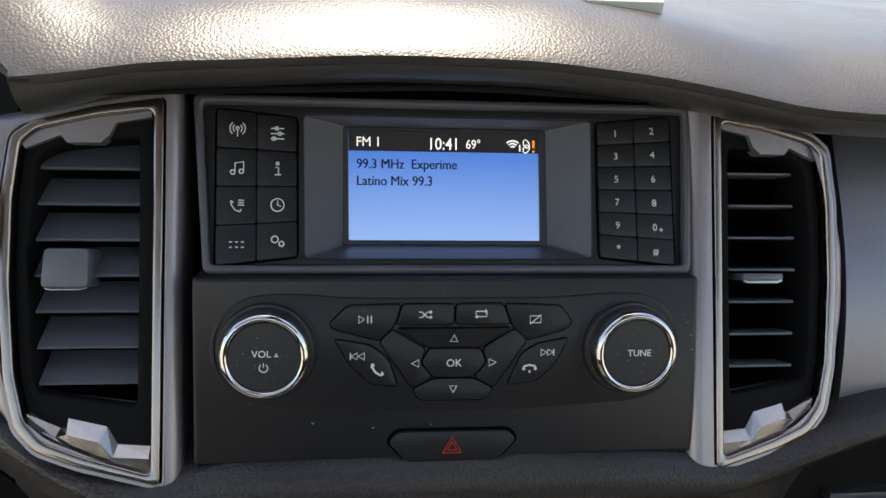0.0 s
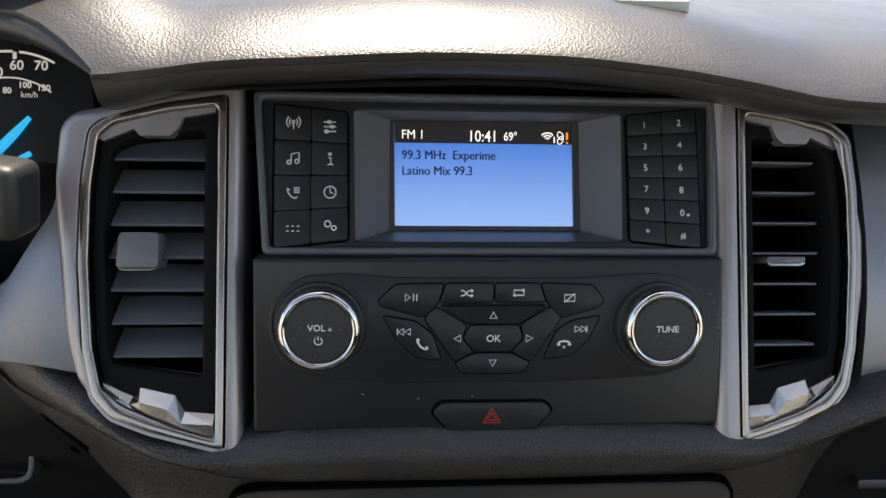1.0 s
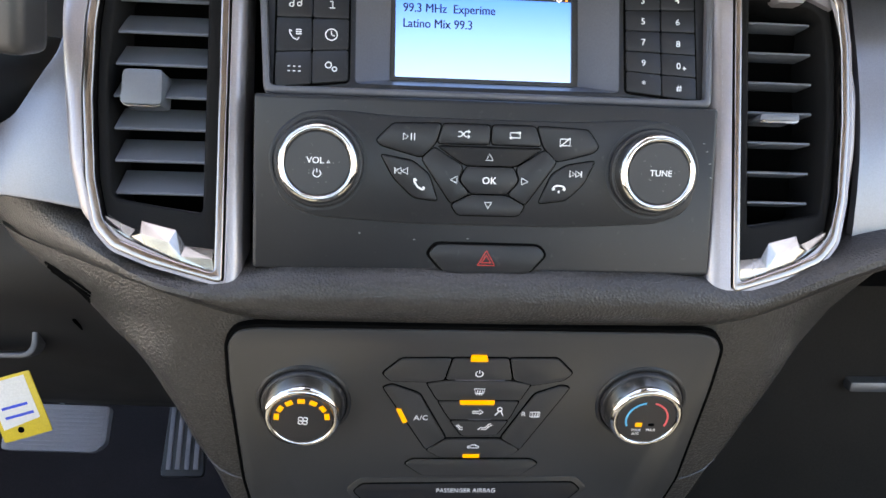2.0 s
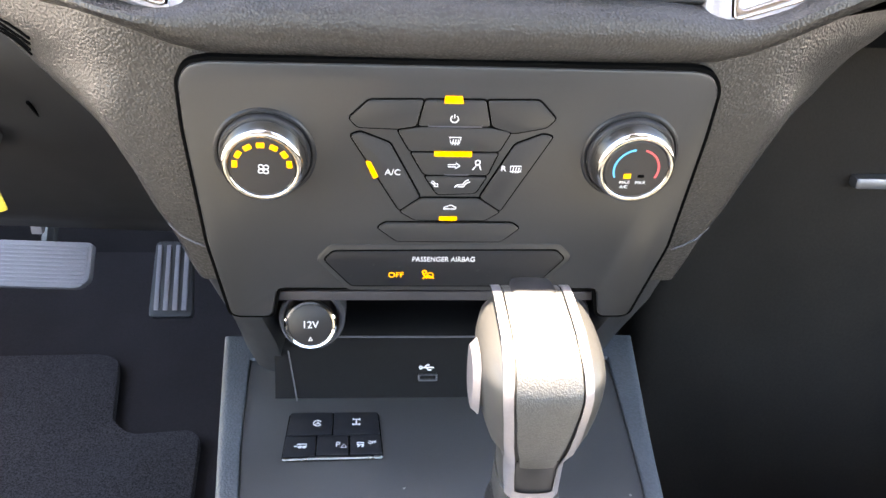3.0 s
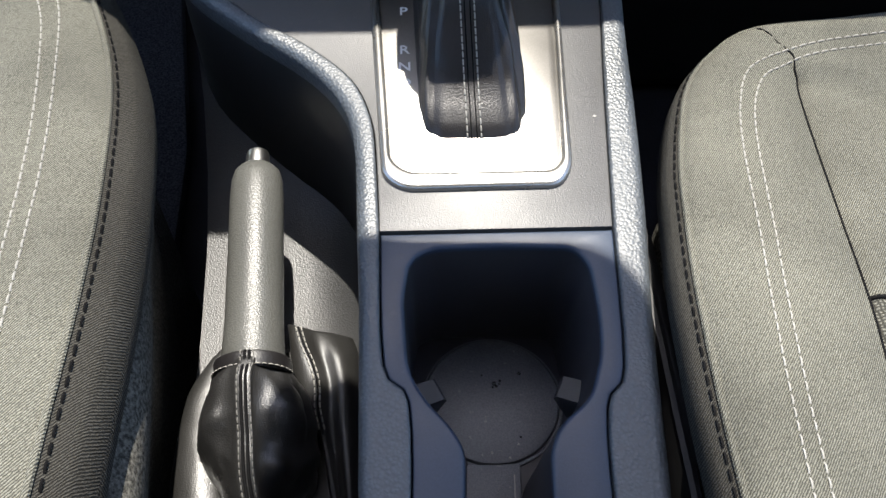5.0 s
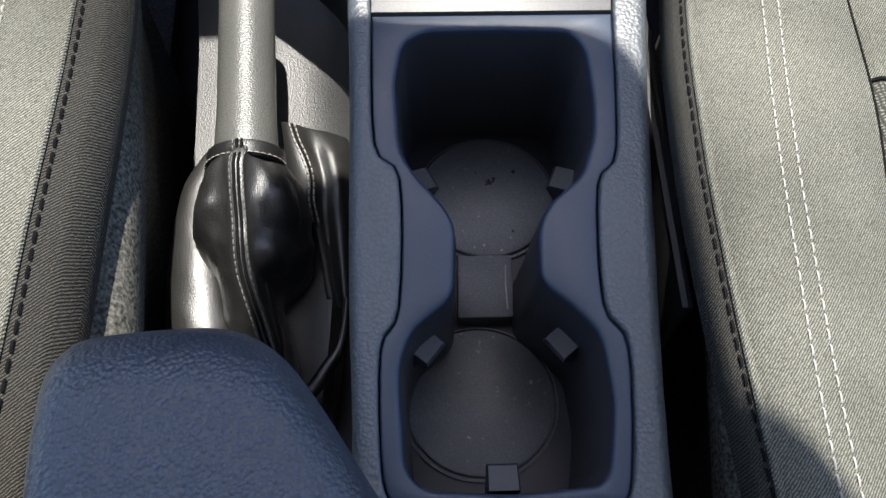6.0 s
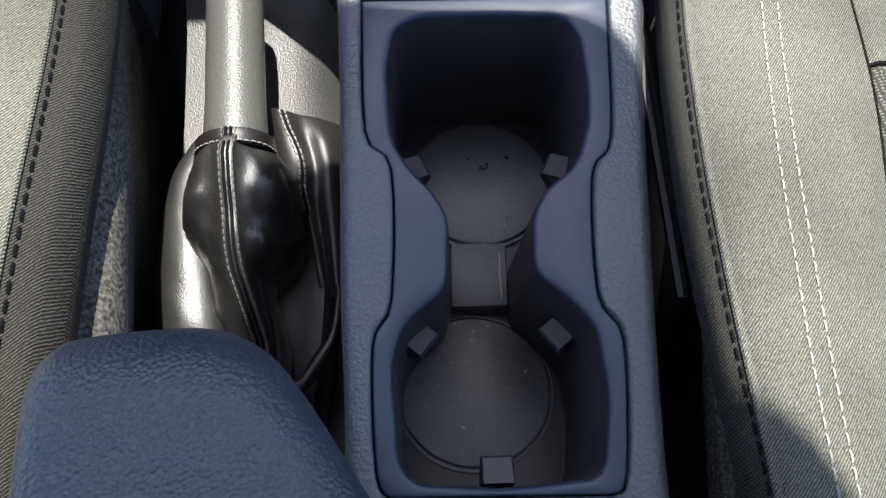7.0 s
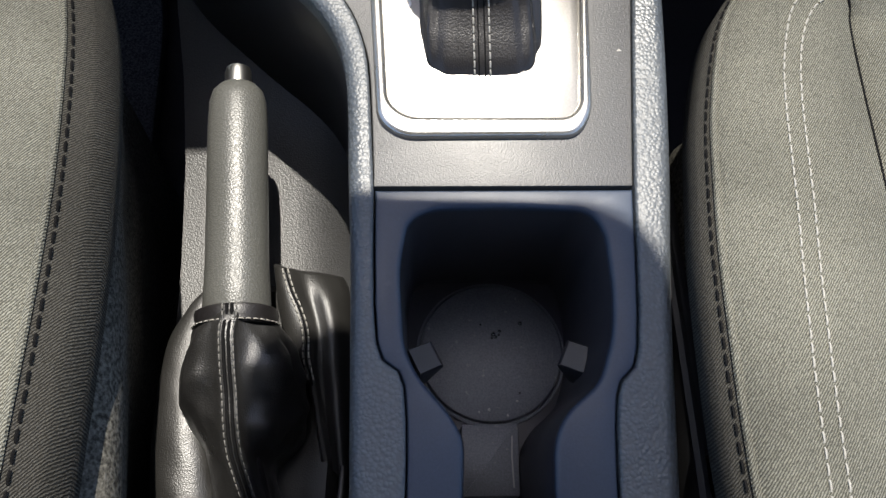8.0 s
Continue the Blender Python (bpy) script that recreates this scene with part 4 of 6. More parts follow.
        if s < 0:
            prof = [(-4.0, c - 6.8), (-3.0, c - 6.4), (-3.2, c - 5.6), (-20, c + 7.0), (-22, c + 7.2), (-21, c + 5.6)]
        else:
            prof = [(-3.6, c - 0.9), (-2.4, c - 0.5), (-2.4, c + 0.3), (-3.6, c + 0.8), (-20, c + 1.2), (-20, c - 0.6)]
        part("slat", rings([[(s * x, v_, w_) for w_, v_ in prof] for x in (x0, x1)]), SLAT, v, m=VENT, angle=25)
    # flow tab on one slat
    tab = prism(rounded([(-tab_wide / 2 - 0.6, -tab_tall / 2), (tab_wide / 2, -tab_tall / 2), (tab_wide / 2 + 0.4, tab_tall / 2), (-tab_wide / 2 + 0.6, tab_tall / 2)], min(2.6, tab_tall * 0.4)), -14, 5, 0.7)
    part("flow_tab", tab, SLAT, v, "dark flow tab with a bright edge", VENT @ Matrix.Translation((tab_x * S, tab_v * S, 0)))
    edge = tab_v - tab_tall / 2 - 0.5
    part("tab_edge", tube([(tab_x - tab_wide / 2 + 1, edge + 0.4, 4.0), (tab_x - tab_wide / 2 + 3, edge - 0.3, 4.2), (tab_x + tab_wide / 2 - 3, edge - 0.3, 4.2), (tab_x + tab_wide / 2 - 0.6, edge + 0.6, 4.0)], 0.55 if s < 0 else 1.1, 6), BRIGHT, v, m=VENT)
    return v


air_vent(-1, "satin grey air vent with dark slats tilted up", -172, 86, 19.5, 17.5)
air_vent(1, "satin grey air vent with dark level slats", 154, 81.6, 21, 3.4)

# ---- climate controls ----
clim = thing("climate_panel", "charcoal climate control panel with amber lights", "climate panel", at=(0, 0.39, 0.65))
clim_out = [(-129, 46), (-124, 54), (-114, 56), (114, 56), (123, 54), (128, 46), (127.5, 20), (122.5, -49), (110, -98), (106, -100), (92, -100), (88, -79), (-92, -79), (-96, -100), (-115, -100), (-119, -98), (-126, -49), (-129.5, 20)]
part("panel", prism(rounded(clim_out, 4), -6, 0, 1.6), CLIMATE, clim, m=CLIM)
part("shadow_gap", prism(inset(ccw(rounded(clim_out, 4)), -1.9), -6, -1.4, 0.3), GAP, clim, m=CLIM)
CK = (
    ("", [(-50.4, 28.8), (-40.6, 38.6), (-14.6, 39.2), (-17.8, 24.9), (-27, 23.2), (-46.4, 23.8)], 0, 0),
    ("power", [(-14, 39.2), (15.2, 39.4), (18.4, 25.2), (-17.2, 25)], 0.4, 29.5),
    ("", [(15.8, 39.4), (41, 39.8), (50.2, 30), (46, 25), (30, 21.6), (19, 25.2)], 0, 0),
    ("defrost", [(-27, 22.6), (-16.8, 24.4), (18.2, 24.6), (28.8, 22.2), (23.8, 11.2), (-20.8, 10.8)], 1.4, 17.4),
    ("arrow", [(-20.4, 10.2), (23.5, 10.5), (19, -2.8), (-13.4, -2.8)], 1.5, 3.0),
    ("legs", [(-13, -3.6), (18.8, -3.6), (13.6, -13.8), (-6, -14.8)], 6.2, -7.6),
    ("", [(-50, 19.4), (-45.2, 21.4), (-30.5, 15.2), (-14.8, -16.4), (-25.4, -25)], 0, 0),
    ("rear_defrost", [(50, 20.2), (45, 21.4), (31.5, 15.4), (16, -16.4), (27.4, -25)], 33, 1.6),
    ("car", [(-25.2, -25.6), (-14.8, -17.2), (15.9, -17.0), (27.4, -25.4), (20, -31), (-17.2, -31)], 0.8, -22.6),
    ("", [(-36.8, -36.2), (-32.6, -32.8), (34.5, -32.6), (38.9, -36), (29.5, -45), (-26.5, -45)], 0, 0),
)
for nm, pts, x, y in CK:
    part("key_bed", prism(inset(ccw(rounded(pts, 1.8)), -0.7), -0.5, 0.25, 0.1), GAP, clim, m=CLIM)
    b = key_block(pts, CLIM, clim, -1, 1.2, 1.8, CLIMATE)
    if nm:
        sign(nm, x, y, 1.2, CLIM, b, k=0.95, width=0.5)
    if nm == "arrow":
        sign("person", 13, 3.0, 1.2, CLIM, b, k=0.95, width=0.5)
    if nm == "legs":
        sign("arrow", -7.6, -8.0, 1.2, CLIM @ Matrix.Translation((-0.0076, -0.008, 0)) @ Matrix.Rotation(-0.8, 4, "Z") @ Matrix.Translation((0.0076, 0.008, 0)), b, k=0.7, width=0.5)
    if nm == "rear_defrost":
        lettering("r_text", "R", 3.2, 26.8, 1.6, 1.25, CLIM, WHITE, b)
lettering("ac_text", "A/C", 3.4, -29, -1.4, 1.25, CLIM, WHITE, clim)
for pts in ([(-5.0, 37.8), (4.4, 37.8), (3.6, 41.2), (-4.6, 41.2)], [(-8.6, 8.4), (10.2, 8.4), (10.2, 11), (-8.6, 11)], [(-42.5, 4.5), (-40.2, 5.2), (-36.2, -4), (-38.6, -5.2)], [(-4.4, -30.6), (5, -30.6), (5, -28.2), (-4.4, -28.2)]):
    part("indicator", prism(rounded(pts, 0.5), 0, 1.7, 0.2), AMBER, clim, "amber indicator light", CLIM)
for ln in ([(-12, 26.3), (-12, 25.2), (14, 25.2), (14, 26.3)], [(-3, -1.6), (-3, -2.4), (9, -2.4), (9, -1.6)]):
    part("dash_mark", strokes([ln], 0.5, 1.2), BEZELGREY, clim, m=CLIM)
lamp_panel = [(-65.4, -57.6), (-60.2, -51.6), (60.8, -50.4), (66, -56), (51, -75.8), (-51, -75.8)]
part("key_bed", prism(inset(ccw(rounded(lamp_panel, 2.2)), -0.6), -0.5, 1.05, 0.2), GAP, clim, m=CLIM)
part("surround", prism(rounded(inset(ccw(rounded(lamp_panel, 1.0)), -4.0), 3), -1, 0.7, 1.2), CLIMATE, clim, m=CLIM)
b = key_block(lamp_panel, CLIM, clim, -1, 1.4, 2.2, PANEL, name="warning_panel")
lettering("warning_text", "PASSENGER AIRBAG", 3.2, -0.6, -56.8, 1.45, CLIM, WHITE, b, bold=0.0, wide=0.84)
lettering("off_text", "OFF", 3.6, -26.4, -67.9, 1.45, CLIM, AMBER, b, bold=0.03, wide=0.95)
part("seat_sign", strokes(shifted([arc(-2.2, 2.2, 1.2, 0, 360, 8), arc(1, 0, 1.8, 0, 360, 8), [(-3, -2.4), (0, 0), (3.4, -2.4)], [(-3, 1), (-0.6, -2.4)]], -8.6, -67.9), 0.6, 1.4), AMBER, b, m=CLIM)
CK_R, CK_H = 18.6, 14
fan = dial_knob("fan_knob", -91.6, 8.2, CLIM, clim, CK_R, "fan speed knob with a ring of amber lights", CK_H)
temp = dial_knob("temperature_knob", 90.6, 9.5, CLIM, clim, CK_R, "temperature knob with blue and red arcs", CK_H)
for k in range(7):
    a = radians(175 - 170 * k / 6)
    c = (-91.5 + 13 * math.cos(a), 9.2 + 11.4 * math.sin(a))
    box = [(dx * math.cos(a - 1.5708) - dy * math.sin(a - 1.5708) + c[0], dx * math.sin(a - 1.5708) + dy * math.cos(a - 1.5708) + c[1]) for dx, dy in ((-1.9, -1.3), (1.9, -1.3), (1.9, 1.3), (-1.9, 1.3))]
    part("indicator", prism(rounded(box, 0.4), CK_H - 1.0, CK_H + 0.0, 0.2), AMBER, fan, "amber indicator light", CLIM)
sign("fan", -91, 7.5, CK_H - 0.35, CLIM, fan, k=1.1, width=0.4)
part("cold_arc", strokes([arc(90.6, 9.8, 11.2, 100, 205)], 1.0, CK_H - 0.35), COLDBLUE, temp, m=CLIM)
part("warm_arc", strokes([arc(90.6, 9.8, 11.2, -25, 75)], 1.0, CK_H - 0.35), WARMRED, temp, m=CLIM)
part("indicator", prism(rounded([(85, 4.6), (88.6, 4.6), (88.6, 7.2), (85, 7.2)], 0.4), CK_H - 1, CK_H, 0.2), AMBER, temp, m=CLIM)
part("dark_indicator", prism(rounded([(92, 4.9), (95.4, 4.9), (95.4, 6.8), (92, 6.8)], 0.8), CK_H - 1, CK_H - 0.2, 0.2), GAP, temp, m=CLIM)
lettering("max_text", "MAX", 1.7, 86.0, 2.2, CK_H - 0.3, CLIM, WHITE, temp)
lettering("max_text", "MAX", 1.7, 94.0, 2.2, CK_H - 0.3, CLIM, WHITE, temp)
lettering("max_text", "A/C", 1.7, 86.0, -0.4, CK_H - 0.3, CLIM, WHITE, temp)

# ---- pocket with sockets below the climate panel ----
pocket = thing("storage_pocket", "black open pocket below the climate panel", "storage pocket", at=(0, 0.5, 0.5))
part("pocket_roof", block(-0.10, 0.10, 0.42, 0.56, 0.560, 0.566, 0.001), WELL, pocket)
part("pocket_back", block(-0.11, 0.11, 0.53, 0.545, 0.43, 0.57, 0.001), WELL, pocket)
part("shelf", sheet([[(x / 1000, y, z) for x in range(-105, 106, 15)] for y, z in ((0.53, 0.502), (0.495, 0.501), (0.484, 0.4995), (0.480, 0.496), (0.477, 0.488), (0.471, 0.466), (0.467, 0.455), (0.459, 0.446))], (0, 0.004, -0.002)), INNER, pocket, "glossy black step with a charging port")
# edge highlights of the step, put in as thin pale rods
part("shelf_highlight", tube([(-100, 480.6, 497.6), (0, 480.2, 497.4), (100, 480.6, 497.6)], 0.7, 8), BEZELGREY, pocket, "pale rod for the highlight along the shelf's edge")
part("step_highlight", tube([(-96, 476.6, 489), (-93, 471.6, 470), (-89.5, 463.5, 452)], 0.5, 6), BEZELGREY, pocket, "pale rod for the highlight down the step's side")
USB = Matrix.Translation((-0.0025, 0.4715, 0.474)) @ Matrix.Rotation(radians(70), 4, "X")
sign("usb", 0, 4, 0.6, USB, pocket, k=1.2, width=0.9)
part("port", framed(rounded([(-6.5, -5.5), (6.5, -5.5), (6.5, -1.0), (-6.5, -1.0)], 0.8), rounded([(-5.4, -4.6), (5.4, -4.6), (5.4, -1.6), (-5.4, -1.6)], 0.4), -2, 0.8, 0.2, 0.2), BEZELGREY, pocket, m=USB)
SOCK = slope(0.4515, 0.5303, 11) @ Matrix.Scale(0.95, 4)
for s in (-1, 1):
    so = thing("power_socket", "round black power socket with a chrome ring", "power socket", "power sockets", (s * 0.077, 0.44, 0.54))
    m = Matrix.Translation((s * 0.077, 0, 0)) @ SOCK
    part("collar", lathe([(21.5, -24), (21.5, 1), (21.0, 3.4), (19.6, 5), (18, 4.4), (17.2, 2), (17, -10)], 48), BEZELGREY, so, m=m)
    part("cap", lathe([(15.2, -12), (15.2, 4), (15.8, 5), (15.8, 12), (15.4, 13.5), (14.4, 14)], 48), BLACK, so, m=m)
    part("ring", lathe([(14.6, 12), (16.4, 13), (16.6, 14.6), (15.6, 15.6), (14.2, 15.2), (13.8, 14)], 48), CHROME, so, "thin chrome ring", m)
    face = part("lid", lathe([(14, 13), (13.9, 14.6), (13.2, 15), (0.01, 15.2)], 40), BUTTON, so, m=m)
    if s < 0:
        lettering("socket_text", "12V", 4.6, 0, 0, 15.3, m, WHITE, face, bold=0.1)
        sign("up", 0, -9.5, 15.2, m, face, k=0.7)

# ---- centre console ----
con = thing("centre_console", "black grained centre console with a plastic top", "centre console", at=(0.04, 0.1, 0.3))
TOP_L = [(-8.2, 85.9), (-9.4, 126), (-12, 153), (-22.5, 179.5), (-47, 204), (-76, 225), (-101, 251), (-110, 272), (-114, 290), (-122, 356), (-127, 440)]
TOP_R = [(103, 85.9), (111, 176), (117.5, 239), (127, 338), (132, 440)]
TRAY_L = [(-7.8, 85.3), (-6.6, 19.4), (4, 2), (3.2, -53.6), (-4.2, -71.4), (-3.4, -119.7), (2.5, -129)]
TRAY_R = [(103, 85.3), (98, 15.6), (88.2, -2.5), (85.5, -53.7), (93.6, -72.2), (89.2, -123), (82.5, -130.5)]
OUT_L = [(-150, 470), (-136.5, 356), (-126, 281), (-115, 250), (-82, 219), (-47, 190.5), (-28, 166), (-20.3, 139), (-18.5, 89), (-17.2, 45), (-16.5, -46), (-14.5, -111), (-14, -260)]
OUT_R = [(102, -260), (104.5, -115), (110, -25), (114.7, 40), (120.5, 96), (125.1, 156), (129, 221), (140, 338), (158, 470)]


def spline2(pts, n=4):
    return [(p.x, p.y) for p in smooth_path([(x, y, 0) for x, y in pts], n)]


out_line = ccw(spline2(OUT_L) + spline2(OUT_R))
hole_line = ccw(spline2(TRAY_L[::-1]) + spline2(TOP_L[1:]) + spline2(TOP_R[::-1])[:-1] + spline2(TRAY_R))
part("rail", framed(out_line, hole_line, -14, 2.5, 6, 1.6), RAIL, con, "black grained padded console rails", TOP)
skirt = []
for w, d in ((-8, 0.2), (-30, -1), (-80, -2), (-150, -4), (-330, -6)):
    skirt.append([(x, y, w) for x, y in inset(out_line, d)])
part("side_panel", rings(skirt, False, False), BLACK, con, m=TOP)
top_line = ccw(spline2(TOP_L) + spline2(TOP_R[::-1]))
part("top_panel", prism(inset(top_line, 0.5), -12, 0.6, 0.8), CONSOLE, con, "smooth charcoal plastic console top", TOP)
tray_line = ccw(spline2(TRAY_L[::-1]) + spline2(TRAY_R))
HOLE = [(3, 50.5), (6.5, 71), (16.4, 76.5), (50, 77), (83, 75.5), (89, 66), (90, 40), (88.4, 22), (81.6, 2.8), (67, -9), (61.8, -19.5), (60.6, -44), (74, -55.7), (83.4, -67.5), (85.4, -93.9), (81.5, -119), (77, -124), (44.9, -126.4), (12, -124), (5, -117), (3.1, -78.2), (8.4, -62.9), (25.3, -49.7), (27.2, -18.6), (21.8, -8.5), (10, 5.5), (4.4, 17.8)]
hole_c = rounded(HOLE, 6, 4)
part("tray_insert", framed(inset(tray_line, 0.6), hole_c, -12, 0.4, 1.0, 2.0), TRAY, con, "smooth blue-black cup holder surround", TOP)
# the wells below the opening
well = []
for w, d in ((-3.0, 0.0), (-10, 0.8), (-30, 1.4), (-60, 2.2), (-96, 3.5)):
    well.append([(x, y, w) for x, y in inset(ccw(hole_c), d)])
part("cup_well", rings(well, False, False), WELL, con, "dark cup holder walls", TOP)
part("well_floor", block(0.0, 0.095, -0.06, 0.155, 0.326, 0.334, 0.001), WELL, con)
for cx, cy, r in ((0.0396, 0.0005, 36.2), (0.0485, 0.1115, 36)):
    m = Matrix.Translation((cx, cy, 0.334))
    part("cup_base", lathe([(r + 1.6, 0), (r + 1.6, 1.6), (r + 0.6, 1.8), (r + 0.2, 0.6), (r - 0.4, 0.6), (r - 0.8, 3.4), (r - 2, 4), (0.01, 4)], 64), RUBBER, con, "round black rubber cup base, specked with crumbs", m)
part("scratch", strokes([[(55.2, 44), (55.0, 58), (55.6, 68)]], 0.7, 344.1), CRUMB, con)
part("bridge", prism(rounded([(30.5, 40), (58, 40), (59, 74), (31.5, 74)], 1.5), 326, 344, 1.2), RUBBER, con, "grey rubber bridge between the cups")
for x, y, z, turn in ((0.0122, 0.0122, 0.387, 52), (0.0752, 0.0130, 0.387, -52), (0.044, -0.047, 0.384, 180), (0.0118, 0.0945, 0.382, 115), (0.0836, 0.094, 0.382, -115), (0.0488, 0.1635, 0.386, 0)):
    bm = rings([[(a, b, c) for a, b, c in ((-6.5, 0, -16), (6.5, 0, -16), (6.5, 3, -16), (-6.5, 3, -16))], [(-6.5, -8.5, -2), (6.5, -8.5, -2), (6.5, 3, 1), (-6.5, 3, 1)], [(-5.8, -7.4, -0.4), (5.8, -7.4, -0.4), (6, 3, 2), (-6, 3, 2)]])
    part("gripper_tab", bm, TAB, con, "rubber cup gripper tab", Matrix.Translation((x, y, z)) @ Matrix.Rotation(radians(turn), 4, "Z"))

# switches in front of the lever
sw = thing("switch_panel", "black panel of five driving switches", "switch panel", at=(-0.064, 0.43, 0.45))
part("key_bed", prism(rounded([(-94, 383.5), (-35.5, 383.5), (-32.2, 342.5), (-95.5, 341)], 3), -2, 1.4, 0.4), GAP, sw, m=TOP)
SW = (("auto_stop", [(-93, 382.5), (-65.2, 382.5), (-65.2, 361.6), (-94, 361.2)], -75, 372), ("axle", [(-64.8, 382.5), (-36, 382.5), (-34.6, 361.6), (-64.8, 361.6)], -50, 373),
      ("trailer", [(-94.2, 361), (-74.8, 361), (-74.6, 343.2), (-94.8, 342.4)], -84, 352), ("grid", [(-74.4, 361.2), (-54.4, 361.2), (-54, 343.6), (-74.2, 343.2)], -62, 352), ("skid", [(-54, 361.2), (-34.4, 361.4), (-33, 344), (-53.6, 343.6)], -47, 352.5))
for nm, pts, x, y in SW:
    b = key_block(pts, TOP, sw, -1, 3.2, 1.5)
    if nm == "grid":
        lettering("switch_text", "P", 4.2, x + 1, y + 0.5, 3.25, TOP, WHITE, b)
        part("triangle_sign", strokes([[(-59, 350), (-55.6, 350), (-57.2, 353), (-59, 350)]], 0.6, 3.2), WHITE, b, m=TOP)
    else:
        sign(nm, x, y, 3.2, TOP, b, k=1.05, width=0.8)
    if nm == "skid":
        lettering("switch_text", "OFF", 2.6, x + 7.5, y + 1.5, 3.25, TOP, WHITE, b, wide=0.8)
part("bright_edge", tube([(-94.5, 340.6, 2.6), (-75, 341.2, 2.8), (-33, 342, 2.6)], 1.0, 6), BRIGHT, sw, m=TOP)

# ---- gear lever ----
gear = thing("gear_lever", "automatic gear lever with a grey grained knob", "gear lever", at=(0.035, 0.25, 0.44))
bez_o = rounded([(-14, 268), (-7, 281), (87.5, 280), (95, 267), (87.5, 120), (80.5, 108.6), (4, 108), (-6.5, 116)], 9, 5)
bez_i = rounded([(-8.2, 265), (-3, 277.4), (85, 276.4), (91.2, 264), (82.4, 124), (77, 118), (7, 118), (-1.6, 125)], 8, 5)
part("bezel", framed(bez_o, bez_i, 0, 4.2, 2.6, 2.4), BEZEL, gear, "smoked chrome bezel", TOP)
plate = part("gear_plate", prism(inset(ccw(bez_i), -1.5), 0, 1.6, 0.2), GEARPLATE, gear, "satin plate with gear letters", TOP)
for ch, y in (("P", 227.5), ("R", 199), ("N", 187), ("D", 176)):
    lettering("gear_letter", ch, 5.8, 6, y, 1.7, TOP, WHITE, plate, bold=0.12, wide=1.1)


def soft_rect(cx, cy, hx, hy, n=40, p=3.2):
    out = []
    for i in range(n):
        a = 2 * math.pi * i / n
        c, d = math.cos(a), math.sin(a)
        out.append((cx + hx * math.copysign(abs(c) ** (2 / p), c), cy + hy * math.copysign(abs(d) ** (2 / p), d)))
    return out


# leather boot: from the plate up to the lever's collar, with folds
boot_rows = []
for k in range(25):
    f = k / 24
    z = 429 + 93 * f
    hx = lerp([(0, 28), (0.12, 28.5), (0.3, 26), (0.5, 22), (0.7, 20.5), (0.88, 18), (1, 15)], f)
    rear = lerp([(0, 205), (0.08, 209), (0.25, 238), (0.5, 262), (0.82, 287), (1, 292)], f)
    ahead = lerp([(0, 333), (0.3, 338), (0.6, 336), (1, 326)], f)
    cx, cy, hy = 40.5 - 5.5 * f, (rear + ahead) / 2, (ahead - rear) / 2
    ring = soft_rect(cx, cy, hx, hy, 96, 2.4 + 3.0 * (1 - f))
    env = math.sin(math.pi * min(f * 1.02, 1))
    lp = []
    for i, (x, y) in enumerate(ring):
        a = 2 * math.pi * i / 96
        q = noise.noise(Vector((2.6 * math.cos(a), 2.6 * math.sin(a), f * 1.6 + math.sin(a * 2) * 0.5)))
        q2 = noise.noise(Vector((7 * math.cos(a), 7 * math.sin(a), f * 3.0)))
        calm = min(abs(i - 72) / 10.0, 1.0)
        g = 1 + env * (0.25 + 0.75 * calm) * (0.13 * q + 0.02 * math.sin(a * 5 + f * 4) + 0.05 * q2)
        lp.append((cx + (x - cx) * g, cy + (y - cy) * g, z + 2.5 * env * q * calm))
    boot_rows.append(lp)
for k, lp in enumerate(boot_rows):
    mid = Vector((sum(p[0] for p in lp) / len(lp), sum(p[1] for p in lp) / len(lp), lp[0][2]))
    hold = math.sin(math.pi * k / (len(boot_rows) - 1)) ** 0.5
    for i, p in enumerate(lp):
        v = Vector(p)
        d = (v - mid).normalized()
        w = Vector((v.x, v.y, v.z * 0.45))
        q = 1.2 * noise.noise(w / 17.0) - 2.0 * abs(noise.noise(w / 10.0 + Vector((7, 3, 1))))
        lp[i] = tuple(v + d * (q * hold))
boot = part("boot", rings(boot_rows, True, True), LEATHER, gear, "wrinkled black leather boot")


def stitch_row(path, parent, mat, length=4.0, gap=1.6, r=0.5, lift=0.3):
    """Short raised stitches along a path (millimetres); they are too many to pick apart."""
    pts = [Vector(p) for p in path]
    bm_all = bmesh.new()
    cum = [0.0]
    for a, b in zip(pts, pts[1:]):
        cum.append(cum[-1] + (b - a).length)

    def at_len(s):
        s = min(max(s, 0), cum[-1])
        for i in range(len(pts) - 1):
            if s <= cum[i + 1]:
                t = (s - cum[i]) / max(cum[i + 1] - cum[i], 1e-6)
                return pts[i].lerp(pts[i + 1], t)
        return pts[-1]

    s = 0.0
    while s + length < cum[-1]:
        a, m, b = at_len(s), at_len(s + length / 2), at_len(s + length)
        one = tube([a - Vector((0, 0, r * 0.5)), a.lerp(m, 0.5) + Vector((0, 0, lift)), m + Vector((0, 0, lift)), b.lerp(m, 0.5) + Vector((0, 0, lift)), b - Vector((0, 0, r * 0.5))], r, 5)
        me = bpy.data.meshes.new("t")
        one.to_mesh(me)
        one.free()
        bm_all.from_mesh(me)
        bpy.data.meshes.remove(me)
        s += length + gap
    ob = part("stitching", bm_all, mat, parent)
    ob["kind"] = "stuff"
    return ob


